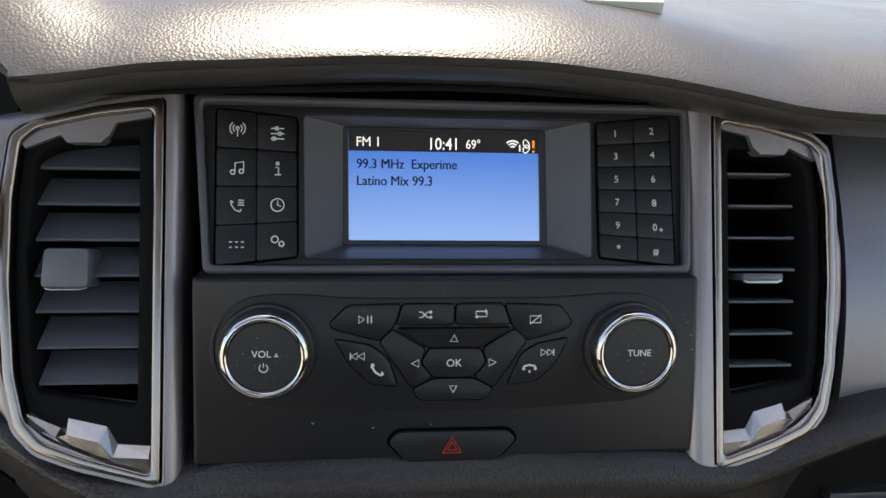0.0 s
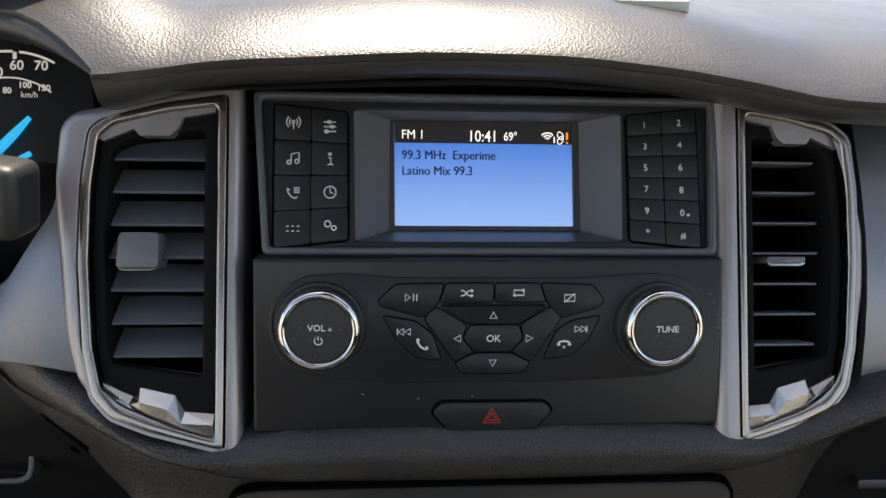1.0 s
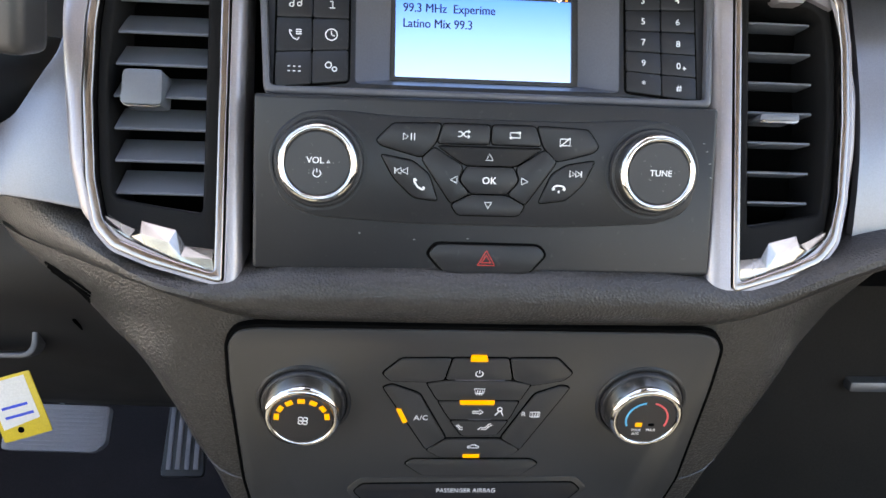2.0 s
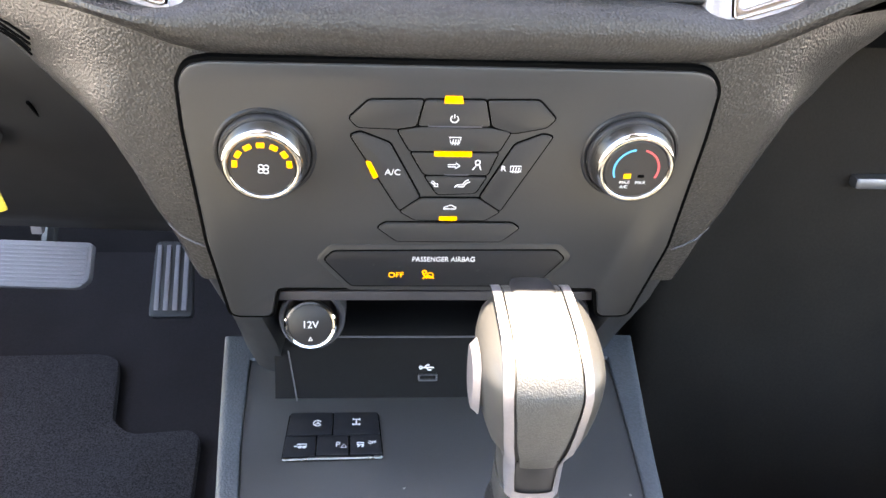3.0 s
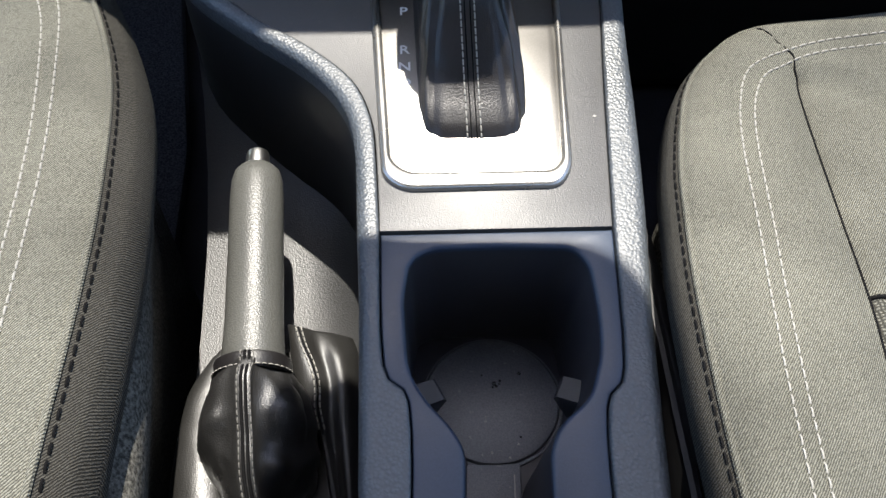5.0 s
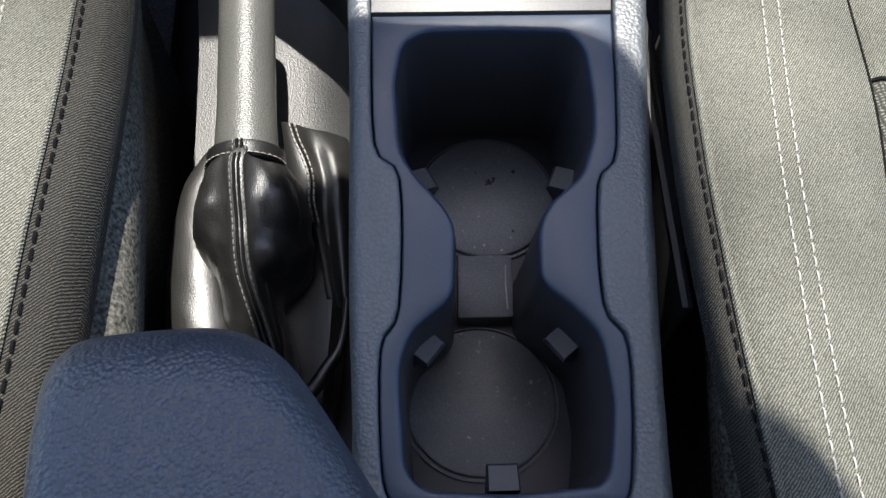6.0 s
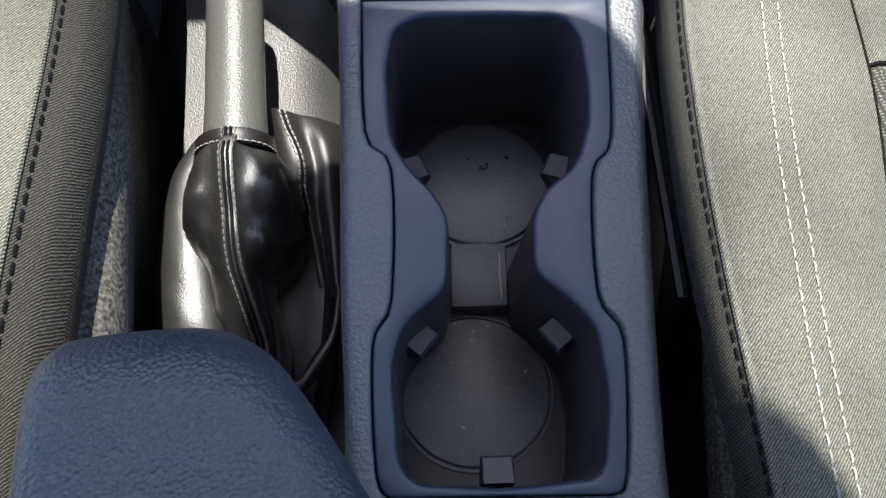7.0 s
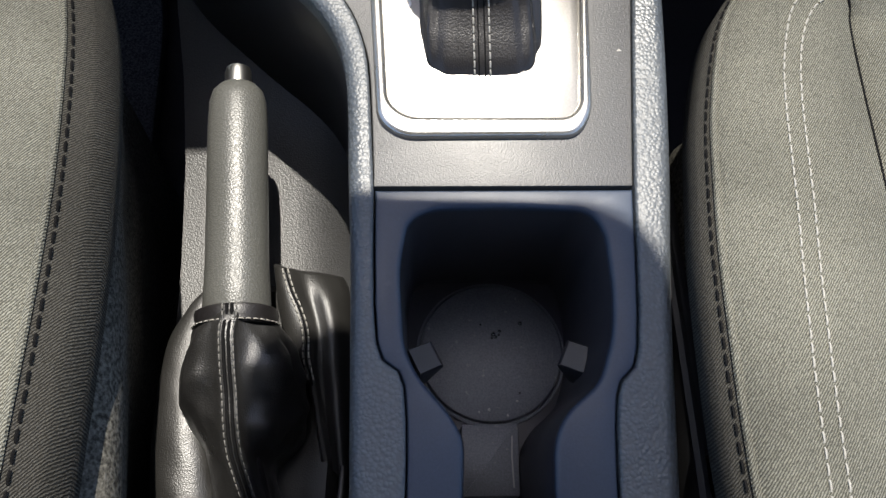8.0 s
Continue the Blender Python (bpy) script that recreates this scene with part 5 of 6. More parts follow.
for dx in (-3.5, 3.5):
    seam_path = []
    for lp in boot_rows:
        target = lp[72][0] + dx
        i = min(range(62, 83), key=lambda n: abs(lp[n][0] - target))
        j = i + 1 if (lp[i + 1][0] - target) * (lp[i][0] - target) <= 0 else i - 1
        t = (target - lp[i][0]) / ((lp[j][0] - lp[i][0]) or 1)
        seam_path.append(Vector(lp[i]).lerp(Vector(lp[j]), min(max(t, 0), 1)) + Vector((0, -0.5, 0.2)))
    stitch_row(seam_path, boot, THREAD, 2.7, 1.1, 0.42)
    part("boot_seam", tube([p + Vector((-0.6 * dx, 0, -0.1)) for p in seam_path], 0.3, 6), DARKTHREAD, boot)


def knob_ring(z, x0, x1, y0, y1, p=3.0, n=56):
    return [(x, y, z) for x, y in soft_rect((x0 + x1) / 2, (y0 + y1) / 2, (x1 - x0) / 2, (y1 - y0) / 2, n, p)]


KN = ((548, 20.5, 49.5, 288, 328), (553, 19.6, 50.6, 286.5, 330), (556.5, 17.2, 53.4, 285, 332), (560, 14.2, 56.6, 283.5, 334), (568, 11.4, 59.4, 281, 337), (577, 9.4, 61.4, 278.5, 340), (588, 8, 62.8, 276, 344), (597, 7.8, 63, 274.5, 346), (603, 9, 61.8, 276, 346), (608, 12.4, 58.2, 281, 343), (611, 17.5, 53, 288, 338), (612.4, 24, 46.5, 298, 330))


def tip(p):
    """The knob's top rises a little towards the dash."""
    return (p[0], p[1], p[2] + (p[1] - 305) * 0.1 * min(max((p[2] - 560) / 40, 0), 1))


knob_rows = [[tip(p) for p in knob_ring(*k)] for k in KN]
knob = part("knob", rings(knob_rows), KNOBSIDE, gear, "grey knob with satin side trims", angle=60)


def knob_back(x, z):
    """Where the knob's rear skin lies at a height, millimetres."""
    skin = ((528, 21, 49, 290, 326), (538, 20.6, 49.3, 289, 327)) + KN
    for (za, a0, a1, ay0, ay1), (zb, b0, b1, by0, by1) in zip(skin, skin[1:]):
        if za <= z <= zb:
            t = (z - za) / (zb - za)
            x0, x1, y0, y1 = a0 + (b0 - a0) * t, a1 + (b1 - a1) * t, ay0 + (by0 - ay0) * t, ay1 + (by1 - ay1) * t
            u = min(abs((x - (x0 + x1) / 2) / ((x1 - x0) / 2)), 0.999)
            return (y0 + y1) / 2 - (y1 - y0) / 2 * (1 - u ** 3) ** (1 / 3)
    return 300.0


def strip(xl, xr, out, zs, over=True):
    """A band up the knob's back and over its top; xl, xr: its sides as (height, x)."""
    lines = []
    for z in zs:
        a, b = lerp(xl, z), lerp(xr, z)
        lines.append([Vector(tip((a + (b - a) * i / 10, knob_back(a + (b - a) * i / 10, z) - out, z + out * min(max((z - 594) / 12, 0), 1)))) * S for i in range(11)])
    a, b = lerp(xl, 612), lerp(xr, 612)
    for y, z in ((299, 612.5), (314, 612.6), (328, 612.5), (335, 611.4), (340, 609.2)) if over else ():
        lines.append([Vector(tip((a + (b - a) * i / 10, y, z + out))) * S for i in range(11)])
    return sheet(lines, (0, 0.0008, -0.0008))


ZS = (552, 560, 568, 576, 584, 592, 598, 602, 606, 608.5)
part("back_pad", strip([(552, 27), (575, 23), (600, 20.5), (612, 21)], [(552, 42), (575, 45.5), (600, 48), (612, 47.5)], 1.6, ZS), KNOB, knob, "grained grey pad of the knob")
LOW = (531, 535, 540, 545, 549)
for xs in ([(528, 24.5), (548, 23.2), (575, 19.6), (600, 17.4), (612, 18)], [(528, 45.0), (548, 46.2), (575, 49.4), (600, 51), (612, 50.4)]):
    part("trim_strip", strip([(z, x - 2.0) for z, x in xs], [(z, x + 2.0) for z, x in xs], 1.9, LOW + ZS), SATIN, knob, "satin strip beside the pad")
part("trim_strip", strip([(528, 25), (536, 25)], [(528, 44.5), (536, 44.5)], 2.1, (529.5, 531, 533, 535, 535.8), False), SATIN, knob, "satin bar below the pad")
part("front_badge", prism(rounded([(23.5, 327), (46, 327), (44.5, 344), (25, 344)], 5), 611, 617.0, 1.6), BUTTON, knob, "dark glossy badge at the knob's front")
part("neck", rings([knob_ring(*k) for k in ((528, 21, 49, 291, 326), (536, 20.6, 49.4, 290, 327), (549, 20.2, 49.6, 287.6, 328.6))]), KNOBSIDE, knob, "satin neck below the pad")
part("window", sheet([[(x * S, (knob_back(x, z) - 0.8) * S, z * S) for x in (25.5, 29, 34.5, 40, 44)] for z in (535, 537, 543, 549, 555)], (0, 0.001, 0)), BUTTON, knob, "dark glossy inset below the pad")
part("collar", rings([knob_ring(*k) for k in ((518, 20.5, 49.5, 291, 325.5), (519, 19.5, 50.5, 289, 327), (532, 20, 49.5, 289.4, 327.6), (533, 21, 49, 290.5, 326.5))]), KNOBSIDE, knob)
part("release_button", rings([[(8.2 - d, y, z) for y, z in soft_rect(308, 586, 14 - d * 0.6, 16 - d, 24, 3)] for d in (0.0, 2.0, 3.2)], True, True), SATIN, knob, "satin release button on the side")

# ---- parking brake ----
brake = thing("parking_brake", "grey grained parking brake lever with a leather boot", "parking brake", at=(-0.07, 0.12, 0.34))
A, B = Vector((-75.6, 131, 358)), Vector((-81.5, 258, 372))
axis = (B - A).normalized()
side = axis.cross(Vector((0, 0, 1))).normalized()
upv = side.cross(axis)


def round_rings(stations, n=40):
    return [[A + axis * d + side * (rx * math.cos(2 * math.pi * k / n)) + upv * (rz * math.sin(2 * math.pi * k / n)) for k in range(n)] for d, rx, rz in stations]


part("grip", rings(round_rings([(-9, 15, 14), (-6, 16.4, 15.2), (6, 16.0, 14.8), (20, 15.4, 14), (60, 15.2, 14), (95, 15.2, 14.2), (107, 14.6, 13.8), (113, 13, 12.4), (116.5, 10, 9.6), (117.5, 7, 6.6)])), GRIP, brake, "grained grey plastic grip")
part("release_button", rings(round_rings([(114, 6.8, 6.8), (125, 6.8, 6.8), (127.5, 6.2, 6.2), (128.5, 4.4, 4.4)], 28)), SATINCHROME, brake, "chrome push button")
# leather sleeve over the lever: a roof of two panels that meet in a stitched ridge
SL = [(124, (-75.2, 374.5), (-91.5, 360), (-58.5, 359)), (119, (-75.3, 377), (-95.0, 357), (-54.0, 355)), (110, (-75.8, 377.5), (-98, 352), (-48.5, 349)), (96, (-75, 373.5), (-101, 346), (-44, 341)), (84, (-74, 368.5), (-99.5, 341), (-42, 334)), (74, (-73.4, 365.5), (-95, 337), (-44, 329)),
      (66, (-72.8, 362), (-91, 333), (-50, 326)), (58, (-71.5, 358), (-88.5, 330), (-57, 327)), (48, (-68.3, 352.5), (-87, 327), (-56, 324)), (37, (-64.6, 346), (-84, 322), (-53, 321)), (27, (-61.6, 338), (-80, 318), (-51, 317)), (8, (-60.5, 328), (-76, 310), (-49.5, 309)), (-12, (-60, 317), (-74, 301), (-48, 299))]
sl_rows = []
for y, (xr, zr), (xl, zl), (xe, ze) in SL:
    ridge_w = 3.4
    prof = [(xl + 5, zl - 15), (xl, zl), (xl + 0.32 * (xr - xl), zl + 0.5 * (zr - zl) + 1.6), (xr - ridge_w - 3, zr - 3.0), (xr - ridge_w, zr - 0.9), (xr, zr - 0.5), (xr + ridge_w, zr - 1.0), (xr + ridge_w + 2.5, zr - 4.2), (xr + 0.72 * (xe - xr), ze + 0.42 * (zr - ze) + 1.0), (xe, ze), (xe - 4, ze - 17), ((xl + xe) / 2, min(zl, ze) - 20)]
    ring = smooth_path([(x, y, z) for x, z in prof + prof[:1]], 10)[:-1]
    sl_rows.append(ring)
fine_rows = [list(r) for r in zip(*[smooth_path(col, 6) for col in zip(*sl_rows)])]
for k, r in enumerate(fine_rows):
    mid = sum(r, Vector()) / len(r)
    xr = lerp([(q[0], q[1][0]) for q in reversed(SL)], r[0].y)
    hold = min(k / 10, 1.0)
    for i, v in enumerate(r):
        free = min(max((abs(v.x - xr) - 5) / 8, 0.0), 1.0) if v.z > mid.z else 1.0
        q = 2.6 * noise.noise(v / 26.0 + Vector((1, 0, 3))) - 4.5 * abs(noise.noise(v / 22.0 + Vector((2, 9, 4)))) - 1.5 * abs(noise.noise(v / 10.0)) + 1.6
        # the stuffed shoulders on both sides of the ridge
        if v.z > mid.z:
            q += sum(h * math.exp(-((v.x - bx) / wx) ** 2 - ((v.y - by) / wy) ** 2) for bx, by, h, wx, wy in ((-91, 92, 4.5, 7, 11), (-58, 99, 6.5, 8, 11), (-62, 72, 4.0, 6, 6), (-83, 56, 2.5, 5, 9)))
        r[i] = v + (v - mid).normalized() * (q * hold * free)
sleeve = part("sleeve", rings(fine_rows), SLEEVE, brake, "glossy black leather sleeve, creased", angle=80)


def sleeve_top(x, r):
    """The highest point of a ring of the sleeve at x."""
    found = []
    for a, b in zip(r, r[1:] + r[:1]):
        if (a.x - x) * (b.x - x) <= 0 and a.x != b.x:
            found.append(a.lerp(b, (x - a.x) / (b.x - a.x)))
    return max(found, key=lambda v: v.z)


def cuff_top(shift, d):
    return A + axis * d + side * (shift * (1 if side.x > 0 else -1)) + upv * (18.9 + 0.1 * d / 12)


RIDGE_X = [(q[0], q[1][0]) for q in reversed(SL)]
for shift, mat_, r_ in ((-3.2, DIMTHREAD, 0.36), (3.2, DIMTHREAD, 0.36), (0.0, None, 0.0)):
    seam_path = [cuff_top(shift, d) for d in (-4.5, -7, -10, -12)] + smooth_path([sleeve_top(lerp(RIDGE_X, r[0].y) + shift, r) for r in fine_rows[9:-8]][::3], 3)
    if mat_:
        stitch_row([p + Vector((0, 0, 0.3)) for p in seam_path], sleeve, mat_, 2.3, 1.2, r_)
    else:
        for dx in (-1.15, 1.15):
            part("sleeve_seam", tube([p + Vector((dx, 0, 0.1)) for p in seam_path], 0.85, 6), DARKTHREAD, sleeve)
part("cuff", rings(round_rings([(-12.5, 16.8, 15.6), (-12.6, 19.6, 18.4), (-11.6, 20.4, 19.2), (-11, 19.4, 18.2), (-9, 19.6, 18.4), (-6, 20.0, 18.8), (-4.4, 19.6, 18.4), (-3.6, 18.2, 17), (-4.2, 16.6, 15.6), (-6, 15, 14)], 48), False, False), LEATHER, brake, "turned leather cuff below the grip")
hem = round_rings([(-11.7, 20.6, 19.5)], 96)[0]
stitch_row(hem[1:48], sleeve, THREAD, 2.2, 1.2, 0.34)
# the skirt: soft folds round the lever, over a gathered base
RIDGE = [(-78, 152, 322), (-98, 146, 323), (-106, 128, 325), (-109, 100, 326), (-110, 66, 325), (-108, 30, 322), (-102, -10, 318), (-85, -45, 312), (-60, -50, 310), (-40, -20, 312), (-33, 25, 316), (-30, 70, 320), (-29, 105, 325), (-33, 132, 328), (-42, 148, 329), (-56, 152, 328)]
ridge = smooth_path(RIDGE + RIDGE[:1], 5)[:-1]
mid_c = Vector((-70, 55, 0))


def skirt_loop(grow, z):
    lp = []
    for p in ridge:
        d = Vector((p.x - mid_c.x, (p.y - mid_c.y) * 0.55, 0)).normalized()
        lp.append(p + d * grow + Vector((0, 0, z)))
    return lp


part("skirt", rings([skirt_loop(3, -44), skirt_loop(3, -14), skirt_loop(1.5, -4), skirt_loop(-3, 0), skirt_loop(-12, -2), skirt_loop(-20, -6)], False, True), SKIRT, brake, "gathered black leather skirt")


def fold(name, spine, radii, seed, tall=0.62, roll=0.0):
    """A soft rounded fold of leather along a spine."""
    path = smooth_path(spine, 8)
    n = len(path)
    loops = []
    for k, c in enumerate(path):
        t = (path[min(k + 1, n - 1)] - path[max(k - 1, 0)]).normalized()
        sd = t.cross(Vector((0, 0, 1))).normalized()
        uu = sd.cross(t)
        turn_ = Matrix.Rotation(radians(roll), 3, t)
        sd, uu = turn_ @ sd, turn_ @ uu
        f = k / (n - 1) * (len(radii) - 1)
        i = min(int(f), len(radii) - 2)
        r = radii[i] + (radii[i + 1] - radii[i]) * (f - i)
        lp = []
        for j in range(40):
            a = 2 * math.pi * j / 40
            v = c + sd * (r * math.cos(a)) + uu * (r * (tall if math.sin(a) > 0 else 1.2) * math.sin(a))
            w = 2.0 * noise.noise(v / 34.0 + Vector((seed, 0, 0))) - 1.2 * abs(noise.noise(v / 20.0 + Vector((0, seed, 0))))
            lp.append(v + (v - c).normalized() * w)
        loops.append(lp)
    return part(name, rings(loops), SKIRT, brake, "soft fold of the leather skirt", angle=80)


fold("skirt_fold", [(-88, 146, 345), (-94, 138, 343), (-100.5, 119, 339), (-103, 93, 336), (-101.5, 67, 333), (-97.5, 42, 329), (-92, 18, 323), (-84, -15, 315)], (3, 5.5, 9.5, 13, 15, 17, 18, 18), 3.0)
part("skirt_fold", tube(smooth_path([(-66, 64, 347), (-62, 50, 341), (-59, 34, 334), (-57.5, 18, 328), (-53.5, 9.5, 325), (-48.5, 7, 325), (-41.5, 10.5, 326), (-34, 21, 328), (-28.5, 30, 329), (-26, 42, 329), (-25, 58, 328)], 6), [3.0] * 10 + [3.8] * 32 + [3.8 - 0.12 * k for k in range(19)], 16), LEATHER, brake, "loop of loose leather beside the sleeve")
FLAP_EDGE = [(-61.3, 157.4, 343), (-59.5, 148, 345), (-58, 137, 344.5), (-55.5, 126, 342.5), (-51.5, 116, 339.5), (-47.2, 108, 336), (-41.9, 95, 331), (-39, 80, 326), (-36, 62, 320)]
FLAP_SEAM = [(-55.3, 154, 346), (-51.6, 142, 347.5), (-47.5, 132.6, 347), (-44.5, 123.8, 345), (-43.7, 117.4, 342), (-43.6, 109.2, 339), (-40.8, 96.6, 333), (-37.5, 80, 327), (-34, 62, 321)]
FLAP_SIDE = [(-27, 155, 330), (-23.5, 144, 332), (-22, 131, 333), (-21.5, 121, 333), (-21.5, 111, 332.5), (-21.5, 101, 331), (-22, 86, 329), (-22, 66, 326), (-22, 48, 322)]
flap_rows = []
for e, m_, b in zip(*[smooth_path(q, 6) for q in (FLAP_EDGE, FLAP_SEAM, FLAP_SIDE)]):
    row = [e + Vector((2.6, 0, -8)), e + Vector((0.2, 0, -3.0)), e + Vector((-0.4, 0, -0.8)), e, e.lerp(m_, 0.5) + Vector((0, 0, 0.6)), m_]
    for u, sag in ((0.06, 0.0), (0.12, -0.8), (0.2, -2.6), (0.28, -3.4), (0.36, -2.2), (0.46, 0.6), (0.56, 2.8), (0.66, 3.4), (0.76, 2.6), (0.88, 0.6), (1.0, -3.0)):
        q = m_.lerp(b, u)
        row.append(q + Vector((0, 0, sag * min(max((160 - q.y) / 22, 0.15), 1.0) + 0.8 * noise.noise(q / 20.0))))
    row.append(b + Vector((1.5, 0, -12)))
    flap_rows.append([p * S for p in row])
top_edge = [Vector(p) + Vector((0, 0.0022, -0.0012)) for p in flap_rows[0]]
flap_rows = [[p + Vector((0, 0.0012, -0.012)) for p in top_edge], [p + Vector((0, 0, -0.002)) for p in top_edge]] + flap_rows
flap = part("skirt_flap", sheet(flap_rows, (0.0003, 0, -0.0012)), SKIRT, brake, "double-stitched flap of the leather skirt", angle=70)
for col, dx in ((5, -1.3), (5, 1.5)):
    stitch_row([Vector(r[col]) * 1000 + Vector((dx, 0, 0.45)) for r in flap_rows[2:-12]], flap, THREAD, 2.6, 1.2, 0.4)
part("flap_seam", tube([Vector(r[5]) * 1000 + Vector((0.1, 0, 0.05)) for r in flap_rows[2:-12]], 0.5, 6), DARKTHREAD, flap)
# well in which the brake stands
bay = thing("brake_bay", "black grained recess round the parking brake", "recess", at=(-0.07, 0.2, 0.28))
bay_rows = []
for y, z in ((-0.14, 0.28), (0.0, 0.285), (0.10, 0.29), (0.16, 0.295), (0.22, 0.305), (0.27, 0.32), (0.31, 0.345), (0.335, 0.375), (0.345, 0.40)):
    bay_rows.append([(-0.122 + 0.109 * i / 10 - max(y - 0.2, 0) * 0.05, y + 0.02 * (1 - i / 10), z + 0.02 * (max(i - 5, -2) / 5) ** 3) for i in range(11)])
part("bay_floor", sheet(bay_rows, (0, 0, -0.004)), BAY, bay, "black grained floor of the recess")
part("bay_wall", sheet([[(-0.126 - max(y - 0.2, 0) * 0.06, y, z) for y in (-0.14, 0, 0.1, 0.2, 0.26, 0.30, 0.34, 0.38)] for z in (0.10, 0.18, 0.25, 0.268, 0.275)] + [[(-0.117 - max(y - 0.2, 0) * 0.06, y, 0.277) for y in (-0.14, 0, 0.1, 0.2, 0.26, 0.30, 0.34, 0.38)]], (0.004, 0, -0.001)), BAY, bay)

# ---- seats ----


def seat(s, label, outline, guide, zc, e0, rows):
    """A cushion: outline and guide are (x, y) lines along its console side and front edge, and along the inner seam."""
    st = thing("seat", label, "car seat", "front seats", (s * 0.35, 0.0, 0.1))
    o, g = smooth_path([(x, y, 0) for x, y in outline], 8), smooth_path([(x, y, 0) for x, y in guide], 8)
    n = len(o)
    corner = 72

    def at_depth(k, d):
        """A point d of the way (0 edge, 1 inner seam)."""
        q = o[k].lerp(g[k], d)
        return q.x, q.y

    def along(line, lift):
        """A line drawn on the cushion's skin."""
        pts = smooth_path([(x, y, 0) for x, y in line], 16)
        found = []
        for k in range(n):
            best = min((min((Vector((*at_depth(k, 0.01 * j), 0)) - p).length for p in pts), 0.01 * j) for j in range(101))
            if best[0] < 0.005:
                found.append((k, best[1]))
        out = []
        for i, (k, d) in enumerate(found):
            near = [q for _, q in found[max(i - 3, 0):i + 4]]
            out.append(point(k, sum(near) / len(near), lift) * 1000)
        return smooth_path(out[::2], 4)

    def front(k, over=10):
        """0 along the side, 1 along the front edge, where the cover runs on flat."""
        return min(max((k - corner + 9) / over, 0.0), 1.0)

    def crest(d, k):
        side_ = lerp([(0.0, -0.014), (0.06, -0.0075), (0.16, -0.001), (0.3, 0.0025), (0.45, 0.003), (0.65, 0.001), (0.85, -0.003), (1.0, -0.010)], d)
        ahead = lerp([(0.0, -0.014), (0.06, -0.0075), (0.16, -0.0015), (0.3, 0.0008), (0.45, 0.001), (0.55, -0.0004), (0.62, 0.0004), (0.85, -0.001), (1.0, -0.002)], d)
        return side_ + (ahead - side_) * front(k)

    def wave(x, y):
        return 0.0016 * noise.noise(Vector((x * 22, y * 16, zc * 10))) + 0.004 * math.sin(y * 14 + 1)

    def point(k, d, lift=0.0):
        x, y = at_depth(k, d)
        return Vector((s * x, y, zc + crest(d, k) + wave(x, y) + lift))

    depths = [e0 + (1 - e0) * q for q in (0.0, 0.03, 0.07, 0.13, 0.21, 0.3, 0.4, 0.5, 0.62, 0.74, 0.86, 0.94, 1.0)]
    part("bolster", sheet([[point(k, d) for d in depths] for k in range(n)], (0, 0, -0.004)), FABRIC, st, "light grey woven bolster")
    under = 0.012 if s > 0 else 0.0
    lower = []
    for k in range(n):
        t = (o[min(k + 1, n - 1)] - o[max(k - 1, 0)]).normalized()
        out = Vector((-t.y, t.x, 0))
        x, y = o[k].x, o[k].y
        row = []
        for d, z in ((-0.016 - under, -0.058), (-0.008 - under, -0.049), (-0.0015 - under * 0.8, -0.041), (0.0015 - under * 0.5, -0.033), (0.002 - under * 0.2, -0.024)):
            row.append(Vector((s * (x + out.x * d), y + out.y * d, zc + z + wave(x, y))))
        row += [point(k, q) for q in (0.02, e0 * 0.3, e0 * 0.6, e0 * 0.85, e0 - 0.003)]
        lower.append(row)
    part("side_panel", sheet(lower, (0, 0, -0.002)), FABRIC_SIDE, st, "charcoal woven side panel")
    felt = []
    for k in range(n):
        t = (o[min(k + 1, n - 1)] - o[max(k - 1, 0)]).normalized()
        out = Vector((-t.y, t.x, 0))
        rear = min(max(((0.17 if s < 0 else 0.05) - o[k].y) / (0.17 if s < 0 else 0.1), 0.0), 1.1)
        felt.append([Vector((s * (o[k].x + out.x * d), o[k].y + out.y * d, zc + z + wave(o[k].x, o[k].y) * 0.5)) for d, z in ((-0.018 - under, -0.040), (-0.009 + 0.008 * rear - under, -0.044), (-0.007 + 0.013 * rear - under, -0.051), (-0.008 + 0.0175 * rear - under * 1.2, -0.062), (-0.012 + 0.019 * rear - under * 1.4, -0.08), (-0.022 + 0.014 * rear - under * 1.5, -0.12), (-0.03 - under, -0.19), (-0.04 - under, -0.27))])
    part("felt_skirt", sheet(felt, (0, 0, -0.002)), SEATFELT, st, "worn felt lower side of the seat")
    mid = []
    for k in range(n):
        e = Vector((g[k].x, g[k].y, 0))
        c = Vector((0.46, min(g[k].y, 0.2) * 0.9 - 0.02, 0))
        row = []
        for f, z, z1 in ((0.0, -0.0115, -0.002), (0.015, -0.0085, -0.0021), (0.04, -0.008, -0.0026), (0.1, -0.0095, -0.005), (0.3, -0.015, -0.013), (0.6, -0.024, -0.024), (1.0, -0.028, -0.028)):
            q = e.lerp(c, f)
            z += (z1 - z) * front(k, 10 if f < 0.02 else 14)
            row.append(Vector((s * q.x, q.y, zc + z + wave(q.x, q.y))))
        mid.append(row)
    split = next(k for k in range(n) if g[k].y > 0.103)
    part("cushion", sheet(mid[:split + 1], (0, 0, -0.004)), FABRIC_MID, st, "grey waffle-woven cushion centre")
    part("cushion_front", sheet(mid[split:], (0, 0, -0.004)), FABRIC, st, "grey woven front of the cushion")
    part("base", block(min(s * 0.165, s * 0.55), max(s * 0.165, s * 0.55), -0.5, outline[-1][1] - 0.06, 0.1, zc - 0.12, 0.02), SEATFELT, st, "felt-covered seat base")
    part("piping", tube([point(k, e0) * 1000 for k in range(n)], 1.7, 8), FABRIC, st)
